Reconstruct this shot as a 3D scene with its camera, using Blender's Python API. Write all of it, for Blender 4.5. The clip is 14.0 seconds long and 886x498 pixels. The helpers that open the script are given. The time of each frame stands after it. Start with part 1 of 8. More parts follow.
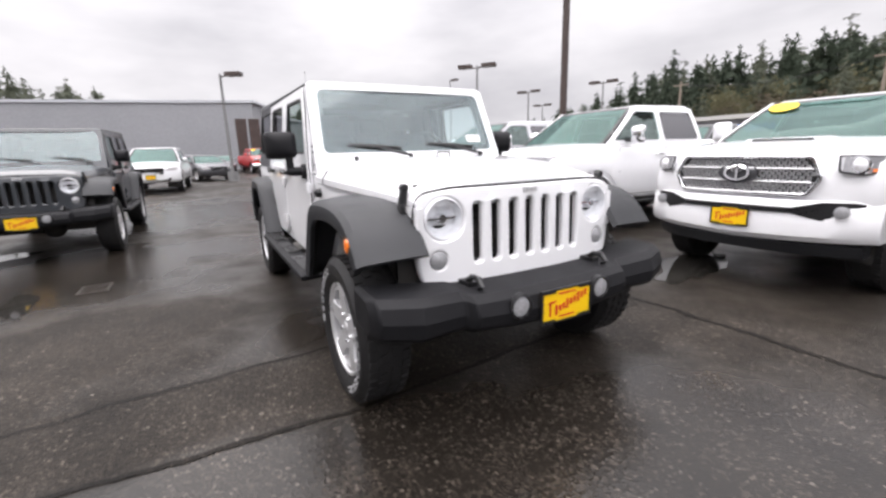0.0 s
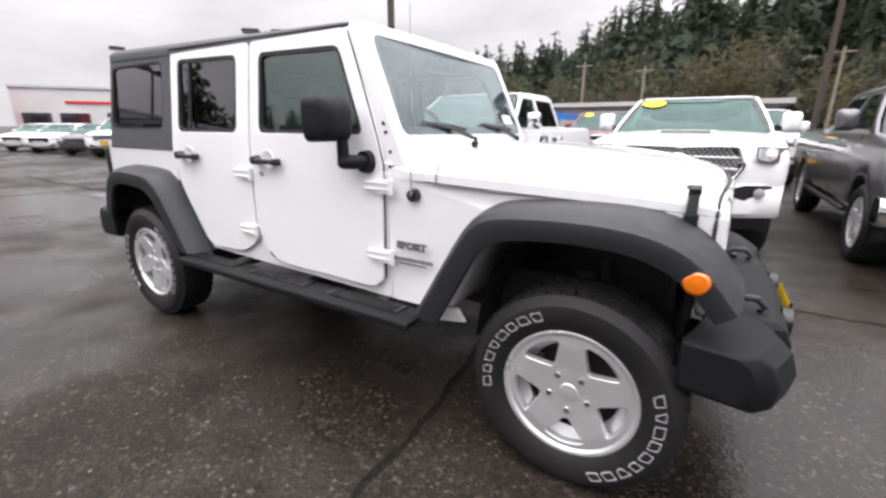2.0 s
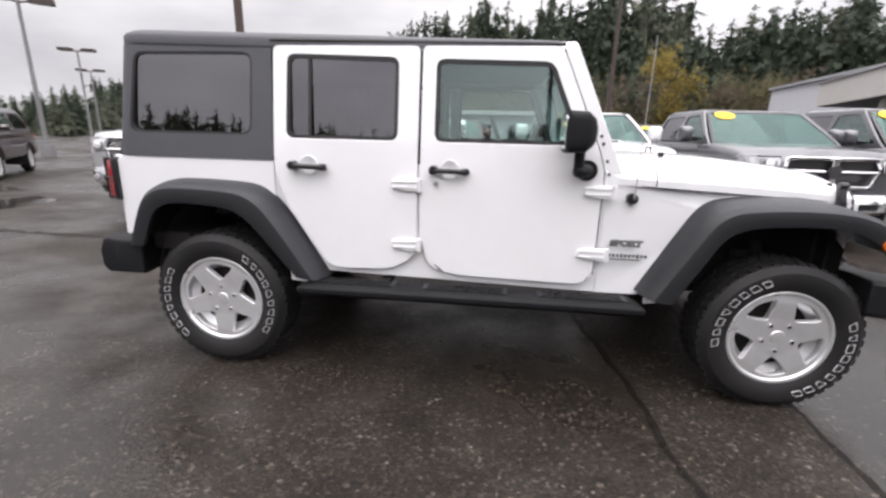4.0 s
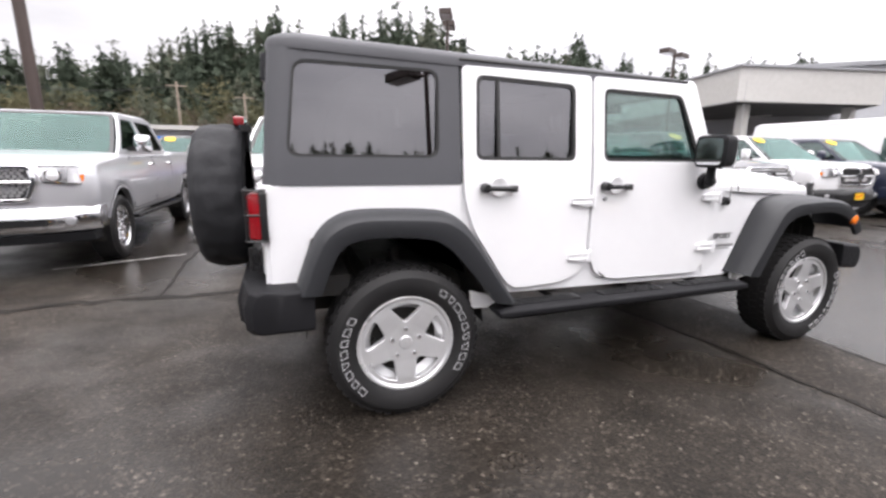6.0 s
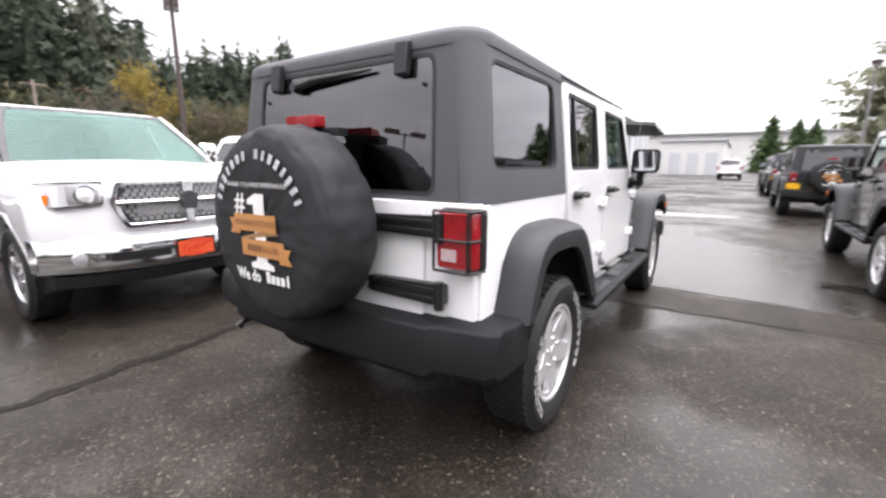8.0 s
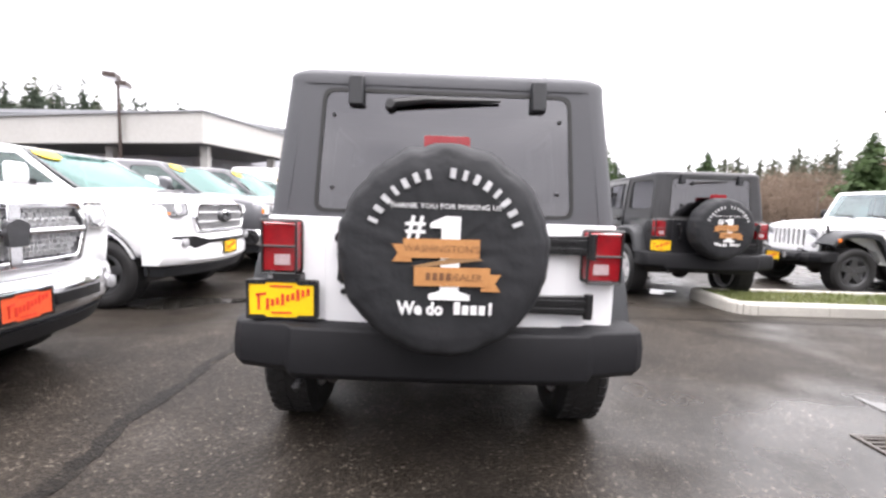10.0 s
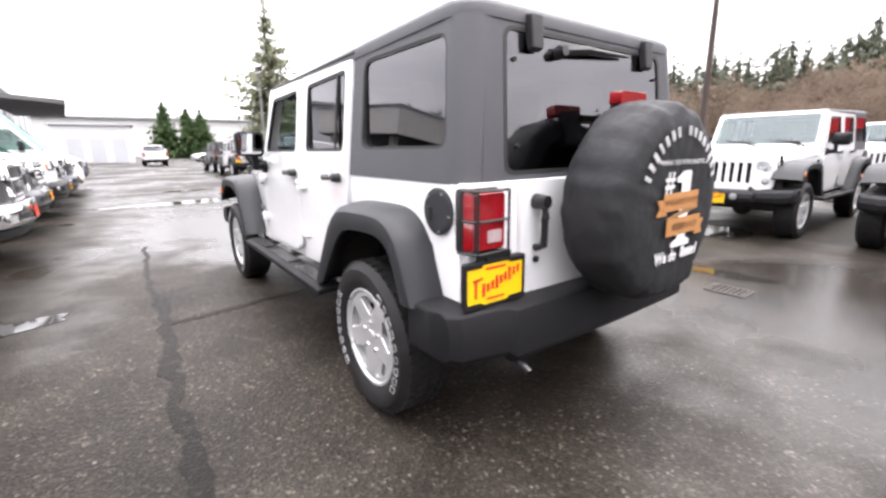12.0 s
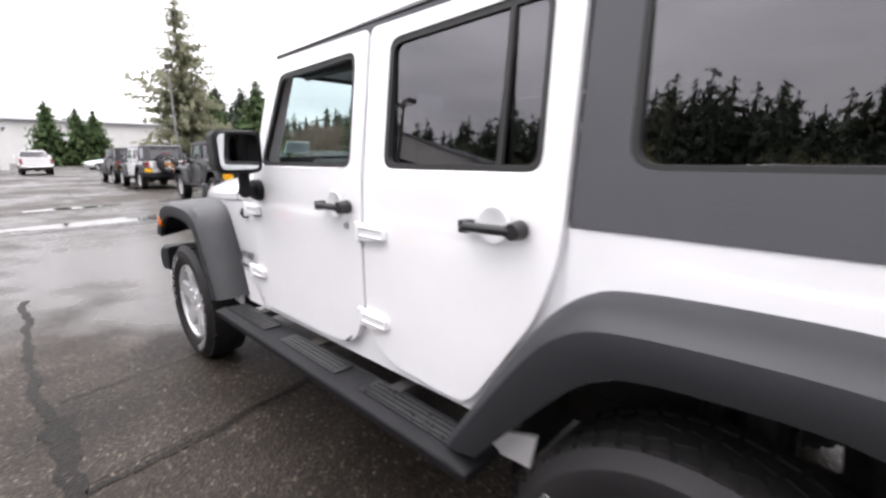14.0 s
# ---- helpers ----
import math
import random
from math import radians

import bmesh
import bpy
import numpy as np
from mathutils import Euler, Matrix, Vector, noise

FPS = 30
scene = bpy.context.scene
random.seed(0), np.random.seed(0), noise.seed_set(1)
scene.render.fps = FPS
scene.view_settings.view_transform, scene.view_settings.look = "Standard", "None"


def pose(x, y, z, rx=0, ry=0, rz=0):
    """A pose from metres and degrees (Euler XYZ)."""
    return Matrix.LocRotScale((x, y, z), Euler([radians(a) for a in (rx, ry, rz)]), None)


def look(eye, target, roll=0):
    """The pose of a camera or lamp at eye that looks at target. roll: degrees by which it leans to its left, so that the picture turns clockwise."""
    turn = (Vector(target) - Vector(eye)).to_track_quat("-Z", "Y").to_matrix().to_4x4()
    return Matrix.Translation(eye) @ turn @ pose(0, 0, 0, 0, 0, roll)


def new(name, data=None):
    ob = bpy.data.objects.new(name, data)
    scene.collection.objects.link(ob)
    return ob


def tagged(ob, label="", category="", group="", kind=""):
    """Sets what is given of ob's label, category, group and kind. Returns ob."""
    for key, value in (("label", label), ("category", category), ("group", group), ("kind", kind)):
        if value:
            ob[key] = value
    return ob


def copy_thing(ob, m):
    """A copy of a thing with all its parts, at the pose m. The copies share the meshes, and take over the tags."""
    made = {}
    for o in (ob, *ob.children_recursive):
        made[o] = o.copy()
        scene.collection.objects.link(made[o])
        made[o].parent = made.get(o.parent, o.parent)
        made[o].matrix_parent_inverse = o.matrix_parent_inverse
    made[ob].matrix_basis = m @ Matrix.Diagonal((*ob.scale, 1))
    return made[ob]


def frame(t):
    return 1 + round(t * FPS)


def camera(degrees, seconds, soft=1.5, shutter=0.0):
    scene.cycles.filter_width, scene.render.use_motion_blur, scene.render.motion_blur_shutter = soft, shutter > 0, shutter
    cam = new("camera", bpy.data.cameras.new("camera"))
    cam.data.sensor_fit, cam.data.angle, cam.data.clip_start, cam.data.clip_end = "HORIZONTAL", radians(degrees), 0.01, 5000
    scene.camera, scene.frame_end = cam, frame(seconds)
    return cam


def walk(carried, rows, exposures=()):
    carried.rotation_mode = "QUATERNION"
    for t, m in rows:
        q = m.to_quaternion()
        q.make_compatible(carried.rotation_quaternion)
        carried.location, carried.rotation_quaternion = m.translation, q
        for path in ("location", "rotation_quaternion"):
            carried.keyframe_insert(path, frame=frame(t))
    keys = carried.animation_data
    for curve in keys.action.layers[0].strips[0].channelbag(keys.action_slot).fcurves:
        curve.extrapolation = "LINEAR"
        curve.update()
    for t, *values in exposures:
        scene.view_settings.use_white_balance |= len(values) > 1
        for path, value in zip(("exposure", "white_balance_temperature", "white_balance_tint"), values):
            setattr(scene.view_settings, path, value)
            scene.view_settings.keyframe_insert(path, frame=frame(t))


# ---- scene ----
cam = camera(91.9, 14.0, soft=2.6, shutter=0.35)
PATH = [
    (0, (3.571, -1.441, 1.280), (1.864, -0.493, 0.834), -1.6),
    (0.5, (3.149, -1.724, 1.295), (1.567, -0.583, 0.852), -1.2),
    (1, (2.724, -1.995, 1.287), (1.338, -0.649, 0.769), -1.2),
    (1.5, (2.247, -2.114, 1.288), (1.028, -0.621, 0.753), 0.2),
    (2, (1.797, -2.282, 1.313), (0.789, -0.641, 0.773), 0.4),
    (2.5, (1.352, -2.413, 1.318), (0.581, -0.642, 0.799), 1.2),
    (3, (0.95, -2.685, 1.316), (0.398, -0.839, 0.78), 1.1),
    (3.2, (0.775, -2.78, 1.311), (0.278, -0.914, 0.793), 1.4),
    (5.3, (-1.256, -3.087, 1.333), (-0.902, -1.185, 0.825), 0.5),
    (5.5, (-1.448, -3.03, 1.323), (-1.018, -1.134, 0.856), 0.4),
    (6, (-1.968, -2.826, 1.298), (-1.319, -0.981, 0.88), 0.6),
    (6.5, (-2.419, -2.6, 1.298), (-1.527, -0.869, 0.846), 0.9),
    (7, (-2.779, -2.264, 1.295), (-1.663, -0.661, 0.868), 1.1),
    (7.5, (-3.174, -1.929, 1.303), (-1.784, -0.565, 0.849), -0.4),
    (8, (-3.467, -1.546, 1.316), (-1.841, -0.448, 0.927), 0.3),
    (8.5, (-3.822, -1.183, 1.322), (-2.001, -0.455, 0.928), 2.3),
    (8.7, (-3.915, -1.022, 1.304), (-2.041, -0.434, 0.925), 3.1),
    (10.8, (-4.006, 0.837, 1.229), (-2.104, 0.375, 0.818), 1.4),
    (11, (-3.878, 1.067, 1.276), (-2.049, 0.452, 0.75), 2.6),
    (11.5, (-3.595, 1.463, 1.272), (-1.88, 0.54, 0.82), 0.6),
    (12, (-3.291, 1.75, 1.298), (-1.72, 0.601, 0.838), -0.8),
    (12.5, (-2.912, 1.894, 1.312), (-1.411, 0.639, 0.896), -0.4),
    (13, (-2.532, 1.968, 1.323), (-1.199, 0.555, 0.847), -0.1),
    (13.5, (-2.098, 1.819, 1.326), (-0.731, 0.437, 0.854), -0.6),
    (14, (-1.618, 1.683, 1.324), (-0.26, 0.276, 0.902), -0.2),
]
EXPOSURES = [(t, e, 6500, 15) for t, e in ((0, 1.03), (1.5, 1.06), (3, 0.95), (5.5, 1.14), (6.5, 1.35), (8.5, 1.6), (11, 1.97), (12.5, 1.92), (13.5, 1.7), (14, 1.48))]
walk(cam, [(t, look(e, g, r)) for t, e, g, r in PATH], EXPOSURES)

# ---------------------------------------------------------------- world and light
world = bpy.data.worlds.new("world")
world.use_nodes = True
scene.world = world
wn, wl = world.node_tree.nodes, world.node_tree.links
sky = wn.new("ShaderNodeTexSky")
sky.sky_type, sky.sun_disc = "NISHITA", False
sky.sun_elevation, sky.sun_rotation = radians(78), radians(225)
sky.dust_density, sky.air_density = 6.0, 1.0
grey = wn.new("ShaderNodeHueSaturation")
grey.inputs["Saturation"].default_value = 0.06
wl.new(sky.outputs[0], grey.inputs["Color"])
# the cloud deck of an overcast day, brighter and darker in broad drifts
wco = wn.new("ShaderNodeTexCoord")
wmap = wn.new("ShaderNodeMapping")
wmap.inputs["Scale"].default_value = (1.0, 1.0, 3.0)
wl.new(wco.outputs["Generated"], wmap.inputs[0])
cloud = wn.new("ShaderNodeTexNoise")
cloud.inputs["Scale"].default_value, cloud.inputs["Detail"].default_value = 2.4, 6.0
wl.new(wmap.outputs[0], cloud.inputs["Vector"])
cramp = wn.new("ShaderNodeValToRGB")
cramp.color_ramp.elements[0].position, cramp.color_ramp.elements[0].color = 0.3, (6.9, 6.95, 7.25, 1)
cramp.color_ramp.elements[1].position, cramp.color_ramp.elements[1].color = 0.7, (11.4, 11.4, 11.5, 1)
wl.new(cloud.outputs["Fac"], cramp.inputs[0])
wmix = wn.new("ShaderNodeMixRGB")
wmix.inputs[0].default_value = 0.85
wl.new(grey.outputs[0], wmix.inputs[1])
wl.new(cramp.outputs[0], wmix.inputs[2])
# the cloud thins out over the open end of the aisle
glow = wn.new("ShaderNodeVectorMath")
glow.operation = "DOT_PRODUCT"
glow.inputs[1].default_value = Vector((10, -5, 9)).normalized()
wl.new(wco.outputs["Generated"], glow.inputs[0])
veil = wn.new("ShaderNodeMapRange")
veil.inputs["From Min"].default_value, veil.inputs["From Max"].default_value = -0.2, 1.0
veil.inputs["To Min"].default_value, veil.inputs["To Max"].default_value = 0.88, 1.55
wl.new(glow.outputs["Value"], veil.inputs["Value"])
lit = wn.new("ShaderNodeVectorMath")
lit.operation = "SCALE"
wl.new(wmix.outputs[0], lit.inputs[0])
# an overcast dome is a third as bright at the horizon as overhead
height = wn.new("ShaderNodeSeparateXYZ")
wl.new(wco.outputs["Generated"], height.inputs[0])
lift = wn.new("ShaderNodeMath")
lift.operation, lift.use_clamp, lift.inputs[1].default_value = "ADD", True, 0.0
wl.new(height.outputs["Z"], lift.inputs[0])
rise = wn.new("ShaderNodeMath")
rise.operation, rise.inputs[1].default_value = "POWER", 1.6
wl.new(lift.outputs[0], rise.inputs[0])
dome = wn.new("ShaderNodeMapRange")
dome.inputs["To Min"].default_value, dome.inputs["To Max"].default_value = 0.46, 1.30
wl.new(rise.outputs[0], dome.inputs["Value"])
both = wn.new("ShaderNodeMath")
both.operation = "MULTIPLY"
wl.new(veil.outputs[0], both.inputs[0])
wl.new(dome.outputs[0], both.inputs[1])
wl.new(both.outputs[0], lit.inputs["Scale"])
wl.new(lit.outputs[0], wn["Background"].inputs[0])
wn["Background"].inputs[1].default_value = 0.115

sun = new("sun", bpy.data.lights.new("sun", "SUN"))
sun.data.energy, sun.data.angle, sun.data.color = 1.3, radians(100), (1.0, 0.97, 0.93)
sun.matrix_world = look((-4, -4, 26), (0, 0, 0))


# ---------------------------------------------------------------- materials
def nodes_of(name):
    m = bpy.data.materials.new(name)
    m.use_nodes = True
    return m, m.node_tree.nodes, m.node_tree.links, m.node_tree.nodes["Principled BSDF"]


def surface(name, c1, c2=None, rough=0.5, rough2=None, scale=4.0, fine=60.0, bump=0.0, metal=0.0, coat=0.0,
            world_space=False, stretch=(1, 1, 1), spec=0.5, deep=0.004):
    """A principled surface whose colour and gloss wander at a broad and a fine scale."""
    m, n, l, p = nodes_of(name)
    c2 = c2 or tuple(v * 0.82 for v in c1)
    co = n.new("ShaderNodeTexCoord")
    mp = n.new("ShaderNodeMapping")
    mp.inputs["Scale"].default_value = stretch
    if world_space:
        geo = n.new("ShaderNodeNewGeometry")
        l.new(geo.outputs["Position"], mp.inputs[0])
    else:
        l.new(co.outputs["Object"], mp.inputs[0])
    broad = n.new("ShaderNodeTexNoise")
    broad.inputs["Scale"].default_value, broad.inputs["Detail"].default_value = scale, 4.0
    small = n.new("ShaderNodeTexNoise")
    small.inputs["Scale"].default_value, small.inputs["Detail"].default_value = fine, 3.0
    l.new(mp.outputs[0], broad.inputs["Vector"])
    l.new(mp.outputs[0], small.inputs["Vector"])
    both = n.new("ShaderNodeMath")
    both.operation = "ADD"
    l.new(broad.outputs["Fac"], both.inputs[0])
    l.new(small.outputs["Fac"], both.inputs[1])
    half = n.new("ShaderNodeMapRange")
    half.inputs["From Min"].default_value, half.inputs["From Max"].default_value = 0.7, 1.3
    l.new(both.outputs[0], half.inputs["Value"])
    mix = n.new("ShaderNodeMixRGB")
    mix.inputs[1].default_value, mix.inputs[2].default_value = (*c1, 1), (*c2, 1)
    l.new(half.outputs[0], mix.inputs[0])
    l.new(mix.outputs[0], p.inputs["Base Color"])
    r = n.new("ShaderNodeMapRange")
    r.inputs["To Min"].default_value, r.inputs["To Max"].default_value = rough, rough if rough2 is None else rough2
    l.new(half.outputs[0], r.inputs["Value"])
    l.new(r.outputs[0], p.inputs["Roughness"])
    p.inputs["Metallic"].default_value = metal
    p.inputs["Coat Weight"].default_value, p.inputs["Coat Roughness"].default_value = coat, 0.04
    p.inputs["Specular IOR Level"].default_value = spec
    if bump:
        b = n.new("ShaderNodeBump")
        b.inputs["Strength"].default_value, b.inputs["Distance"].default_value = bump, deep
        l.new(small.outputs["Fac"], b.inputs["Height"])
        l.new(b.outputs[0], p.inputs["Normal"])
    return m


def paint(name, c):
    return surface(name, c, tuple(v * 0.965 for v in c), 0.28, 0.34, 0.9, 9.0, coat=0.9)


def glass(name, tint, gloss=(1.0, 1.0, 1.0), rough=0.0, face=0.045, power=5.0):
    """Clear or tinted pane: a mirror that gains towards grazing over tinted see-through; face is each face's gloss head-on."""
    m, n, l, p = nodes_of(name)
    n.remove(p)
    clear, shine, mix, fr = (n.new("ShaderNodeBsdfTransparent"), n.new("ShaderNodeBsdfGlossy"),
                             n.new("ShaderNodeMixShader"), n.new("ShaderNodeLayerWeight"))
    clear.inputs[0].default_value = (*tint, 1)
    shine.inputs["Roughness"].default_value = rough
    shine.inputs[0].default_value = (*gloss, 1)
    fr.inputs["Blend"].default_value = 0.5
    pw = n.new("ShaderNodeMath")
    pw.operation, pw.inputs[1].default_value = "POWER", power
    l.new(fr.outputs["Facing"], pw.inputs[0])
    amount = n.new("ShaderNodeMapRange")
    amount.inputs["To Min"].default_value, amount.inputs["To Max"].default_value = face, 0.9
    l.new(pw.outputs[0], amount.inputs["Value"])
    l.new(amount.outputs[0], mix.inputs[0])
    l.new(clear.outputs[0], mix.inputs[1])
    l.new(shine.outputs[0], mix.inputs[2])
    l.new(mix.outputs[0], n["Material Output"].inputs[0])
    return m


WHITE = paint("white_paint", (0.79, 0.79, 0.805))
BLACKPAINT = paint("black_paint", (0.012, 0.012, 0.014))
DARKPAINT = paint("slate_paint", (0.030, 0.034, 0.040))
SILVER = surface("silver_paint", (0.50, 0.50, 0.52), (0.44, 0.44, 0.46), 0.3, 0.36, 1.5, 300.0, metal=0.35, coat=0.9)
GREYPAINT = surface("grey_metallic", (0.10, 0.10, 0.11), (0.08, 0.08, 0.088), 0.3, 0.36, 1.5, 300.0, metal=0.4, coat=0.9)
NAVY = paint("navy_paint", (0.010, 0.014, 0.035))
RED = paint("red_paint", (0.55, 0.018, 0.02))
MAROON = paint("maroon_paint", (0.14, 0.01, 0.012))
BLUE = paint("bright_blue_paint", (0.01, 0.16, 0.62))
PLASTIC = surface("grained_plastic", (0.019, 0.020, 0.023), (0.014, 0.015, 0.0175), 0.42, 0.56, 3.0, 420.0, bump=0.25, spec=0.42)
BUMPER = surface("bumper_plastic", (0.0095, 0.0095, 0.011), (0.0065, 0.0065, 0.008), 0.52, 0.66, 4.0, 420.0, bump=0.25, spec=0.22)
HARDTOP = surface("hardtop_shell", (0.061, 0.062, 0.070), (0.051, 0.052, 0.059), 0.50, 0.62, 2.0, 380.0, bump=0.3)
DARKTOP = surface("black_shell", (0.022, 0.022, 0.025), (0.016, 0.016, 0.018), 0.42, 0.55, 2.0, 380.0, bump=0.3)
GLOSSBLACK = surface("gloss_black", (0.012, 0.012, 0.013), None, 0.25, 0.4, 5.0, 60.0)
RUBBER = surface("tyre_rubber", (0.010, 0.010, 0.011), (0.018, 0.017, 0.017), 0.50, 0.72, 6.0, 90.0, bump=0.2, spec=0.32)
SEAL = surface("rubber_seal", (0.012, 0.012, 0.012), None, 0.6)
UNDER = surface("under_steel", (0.016, 0.016, 0.017), (0.030, 0.026, 0.022), 0.6, 0.85, 6.0, 40.0, bump=0.2)
ALLOY = surface("cast_alloy", (0.68, 0.68, 0.69), (0.61, 0.61, 0.62), 0.27, 0.33, 3.0, 14.0, metal=0.55, coat=0.3)
CHROME = surface("chrome", (0.85, 0.85, 0.86), (0.75, 0.75, 0.77), 0.06, 0.14, 4.0, 60.0, metal=1.0)
# near white and barely metallic: the bowl's bright reflection is put into its colour
REFLECTOR = surface("whitened_lamp_reflector", (0.88, 0.88, 0.90), (0.76, 0.76, 0.78), 0.22, 0.4, 20.0, 90.0, metal=0.12)
GUNMETAL = surface("dark_wheel", (0.09, 0.09, 0.095), None, 0.35, 0.45, metal=0.7)
COVER = surface("vinyl_cover", (0.020, 0.0205, 0.0225), (0.027, 0.0275, 0.030), 0.55, 0.68, 5.0, 9.0, bump=0.8, deep=0.014, spec=0.16)
WHITEINK = surface("white_print", (0.78, 0.78, 0.78), (0.62, 0.62, 0.62), 0.55, 0.6, 14.0, 120.0)
GREYINK = surface("faded_white_print", (0.50, 0.50, 0.51), (0.32, 0.32, 0.33), 0.6, 0.6, 18.0, 140.0)
TANINK = surface("tan_print", (0.46, 0.22, 0.075), (0.38, 0.17, 0.055), 0.55, 0.6, 14.0, 120.0)
FOLDINK = surface("shaded_tan_print", (0.30, 0.17, 0.075), None, 0.6)
BROWNINK = surface("brown_print", (0.16, 0.07, 0.03), None, 0.6)
YELLOW = surface("yellow_card", (0.85, 0.55, 0.0), (0.80, 0.49, 0.0), 0.45, 0.5, 8.0, 80.0)
REDINK = surface("red_print", (0.62, 0.03, 0.015), None, 0.5)
ORANGECARD = surface("orange_card", (0.72, 0.10, 0.03), (0.62, 0.07, 0.02), 0.5)
AMBER = surface("amber_lens", (0.85, 0.20, 0.005), (0.75, 0.15, 0.004), 0.12, 0.2, 30.0, 200.0, coat=1.0)
REDLENS = surface("red_lens", (0.30, 0.007, 0.012), (0.20, 0.004, 0.008), 0.10, 0.18, 26.0, 220.0, coat=1.0)
CLEARLENS = surface("clear_lens", (0.62, 0.60, 0.60), (0.50, 0.48, 0.49), 0.12, 0.2, 40.0, 200.0, coat=1.0)
CABIN = surface("cabin_trim", (0.020, 0.020, 0.021), (0.030, 0.029, 0.029), 0.7, 0.85, 5.0, 90.0, bump=0.2)
MIRRORGLASS = surface("mirror_glass", (0.75, 0.77, 0.79), None, 0.02, 0.04, metal=1.0)
LENSGLASS = glass("lamp_glass", (0.93, 0.94, 0.95))
CLEARGLASS = glass("green_tint_glass", (0.62, 0.74, 0.71), (0.92, 1.0, 0.98), face=0.105)
SHADEGLASS = glass("shaded_windscreen", (0.42, 0.55, 0.52), (0.70, 0.92, 0.88), face=0.065)
WINDSCREEN = glass("clear_windscreen", (0.72, 0.80, 0.80), (0.92, 0.98, 1.0), face=0.085, power=3.4)
PRIVACY = glass("privacy_glass", (0.22, 0.22, 0.235), (0.97, 0.96, 1.0), face=0.150)
STEEL = surface("galvanised_steel", (0.42, 0.42, 0.43), (0.34, 0.34, 0.35), 0.45, 0.6, 3.0, 50.0, metal=0.6)


# ---------------------------------------------------------------- mesh helpers
def part(name, bm, material, parent=None, label="", bevel=0.0, angle=32, seg=2):
    """Links a bmesh as one mesh object under a thing or a part."""
    bmesh.ops.recalc_face_normals(bm, faces=bm.faces)
    me = bpy.data.meshes.new(name)
    bm.to_mesh(me)
    bm.free()
    me.materials.append(material)
    me.polygons.foreach_set("use_smooth", [True] * len(me.polygons))
    me.set_sharp_from_angle(angle=radians(angle))
    ob = new(name, me)
    ob.parent = parent
    if label:
        tagged(ob, label)
    if bevel:
        mod = ob.modifiers.new("edge", "BEVEL")
        mod.width, mod.segments, mod.limit_method, mod.angle_limit = bevel, seg, "ANGLE", radians(40)
        mod.use_clamp_overlap = True
    return ob


def thing(name, label, category, group=""):
    ob = new(name)
    ob.empty_display_size = 0.2
    return tagged(ob, label, category, group)


def box(bm, c, s, m=None):
    r = bmesh.ops.create_cube(bm, size=1.0)["verts"]
    t = Matrix.Translation(c) @ (m or Matrix()) @ Matrix.Diagonal((*s, 1))
    bmesh.ops.transform(bm, matrix=t, verts=r)
    return r


def cyl(bm, a, b, r0, r1=None, n=16, caps=True):
    a, b = Vector(a), Vector(b)
    d = b - a
    v = bmesh.ops.create_cone(bm, cap_ends=caps, segments=n, radius1=r0, radius2=r0 if r1 is None else r1, depth=d.length)["verts"]
    q = d.to_track_quat("Z", "Y").to_matrix().to_4x4()
    bmesh.ops.transform(bm, matrix=Matrix.Translation((a + b) / 2) @ q, verts=v)
    return v


def loft(bm, rings, closed=True, cap=True, loop=False):
    rows = [[bm.verts.new(p) for p in r] for r in rings]
    n = len(rows[0])
    pairs = list(zip(rows, rows[1:])) + ([(rows[-1], rows[0])] if loop else [])
    for r0, r1 in pairs:
        for i in range(n if closed else n - 1):
            j = (i + 1) % n
            try:
                bm.faces.new((r0[i], r0[j], r1[j], r1[i]))
            except ValueError:
                pass
    if cap and closed and not loop:
        for r in (rows[0], rows[-1]):
            f = bm.faces.new(r)
            if n > 4:
                bmesh.ops.triangulate(bm, faces=[f])
    return rows


def tube(bm, pts, r, n=8):
    pts = [Vector(p) for p in pts]
    rings = []
    for i, p in enumerate(pts):
        d = (pts[min(i + 1, len(pts) - 1)] - pts[max(i - 1, 0)]).normalized()
        q = d.to_track_quat("Z", "Y")
        rad = r[i] if isinstance(r, (list, tuple)) else r
        rings.append([p + q @ Vector((math.cos(2 * math.pi * k / n) * rad, math.sin(2 * math.pi * k / n) * rad, 0)) for k in range(n)])
    loft(bm, rings)


def lathe(bm, profile, place, n=40, loop=False):
    """Turns (radius, height) pairs about a local axis; place maps (a, b, h) to space."""
    rings = [[place(math.cos(2 * math.pi * k / n) * r, math.sin(2 * math.pi * k / n) * r, h) for k in range(n)] for r, h in profile]
    loft(bm, rings, cap=False, loop=loop)


def fillet(pts, r, n=4):
    """Rounds the corners of a polygon; r is one radius or one a corner."""
    out = []
    k = len(pts)
    for i in range(k):
        p, a, b = Vector(pts[i]), Vector(pts[i - 1]), Vector(pts[(i + 1) % k])
        rr = r[i] if isinstance(r, (list, tuple)) else r
        da, db = a - p, b - p
        d = min(rr, da.length * 0.49, db.length * 0.49)
        if d < 1e-4:
            out.append(tuple(p))
            continue
        s, e = p + da.normalized() * d, p + db.normalized() * d
        for j in range(n + 1):
            t = j / n
            out.append(tuple((1 - t) ** 2 * s + 2 * t * (1 - t) * p + t * t * e))
    return out


def disc(cx, cy, r, n=20):
    return [(cx + r * math.cos(2 * math.pi * k / n), cy + r * math.sin(2 * math.pi * k / n)) for k in range(n)]


def subdivide(poly, step):
    out = []
    for i, p in enumerate(poly):
        q = poly[(i + 1) % len(poly)]
        k = max(1, int(math.dist(p, q) / step))
        out += [(p[0] + (q[0] - p[0]) * j / k, p[1] + (q[1] - p[1]) * j / k) for j in range(k)]
    return out


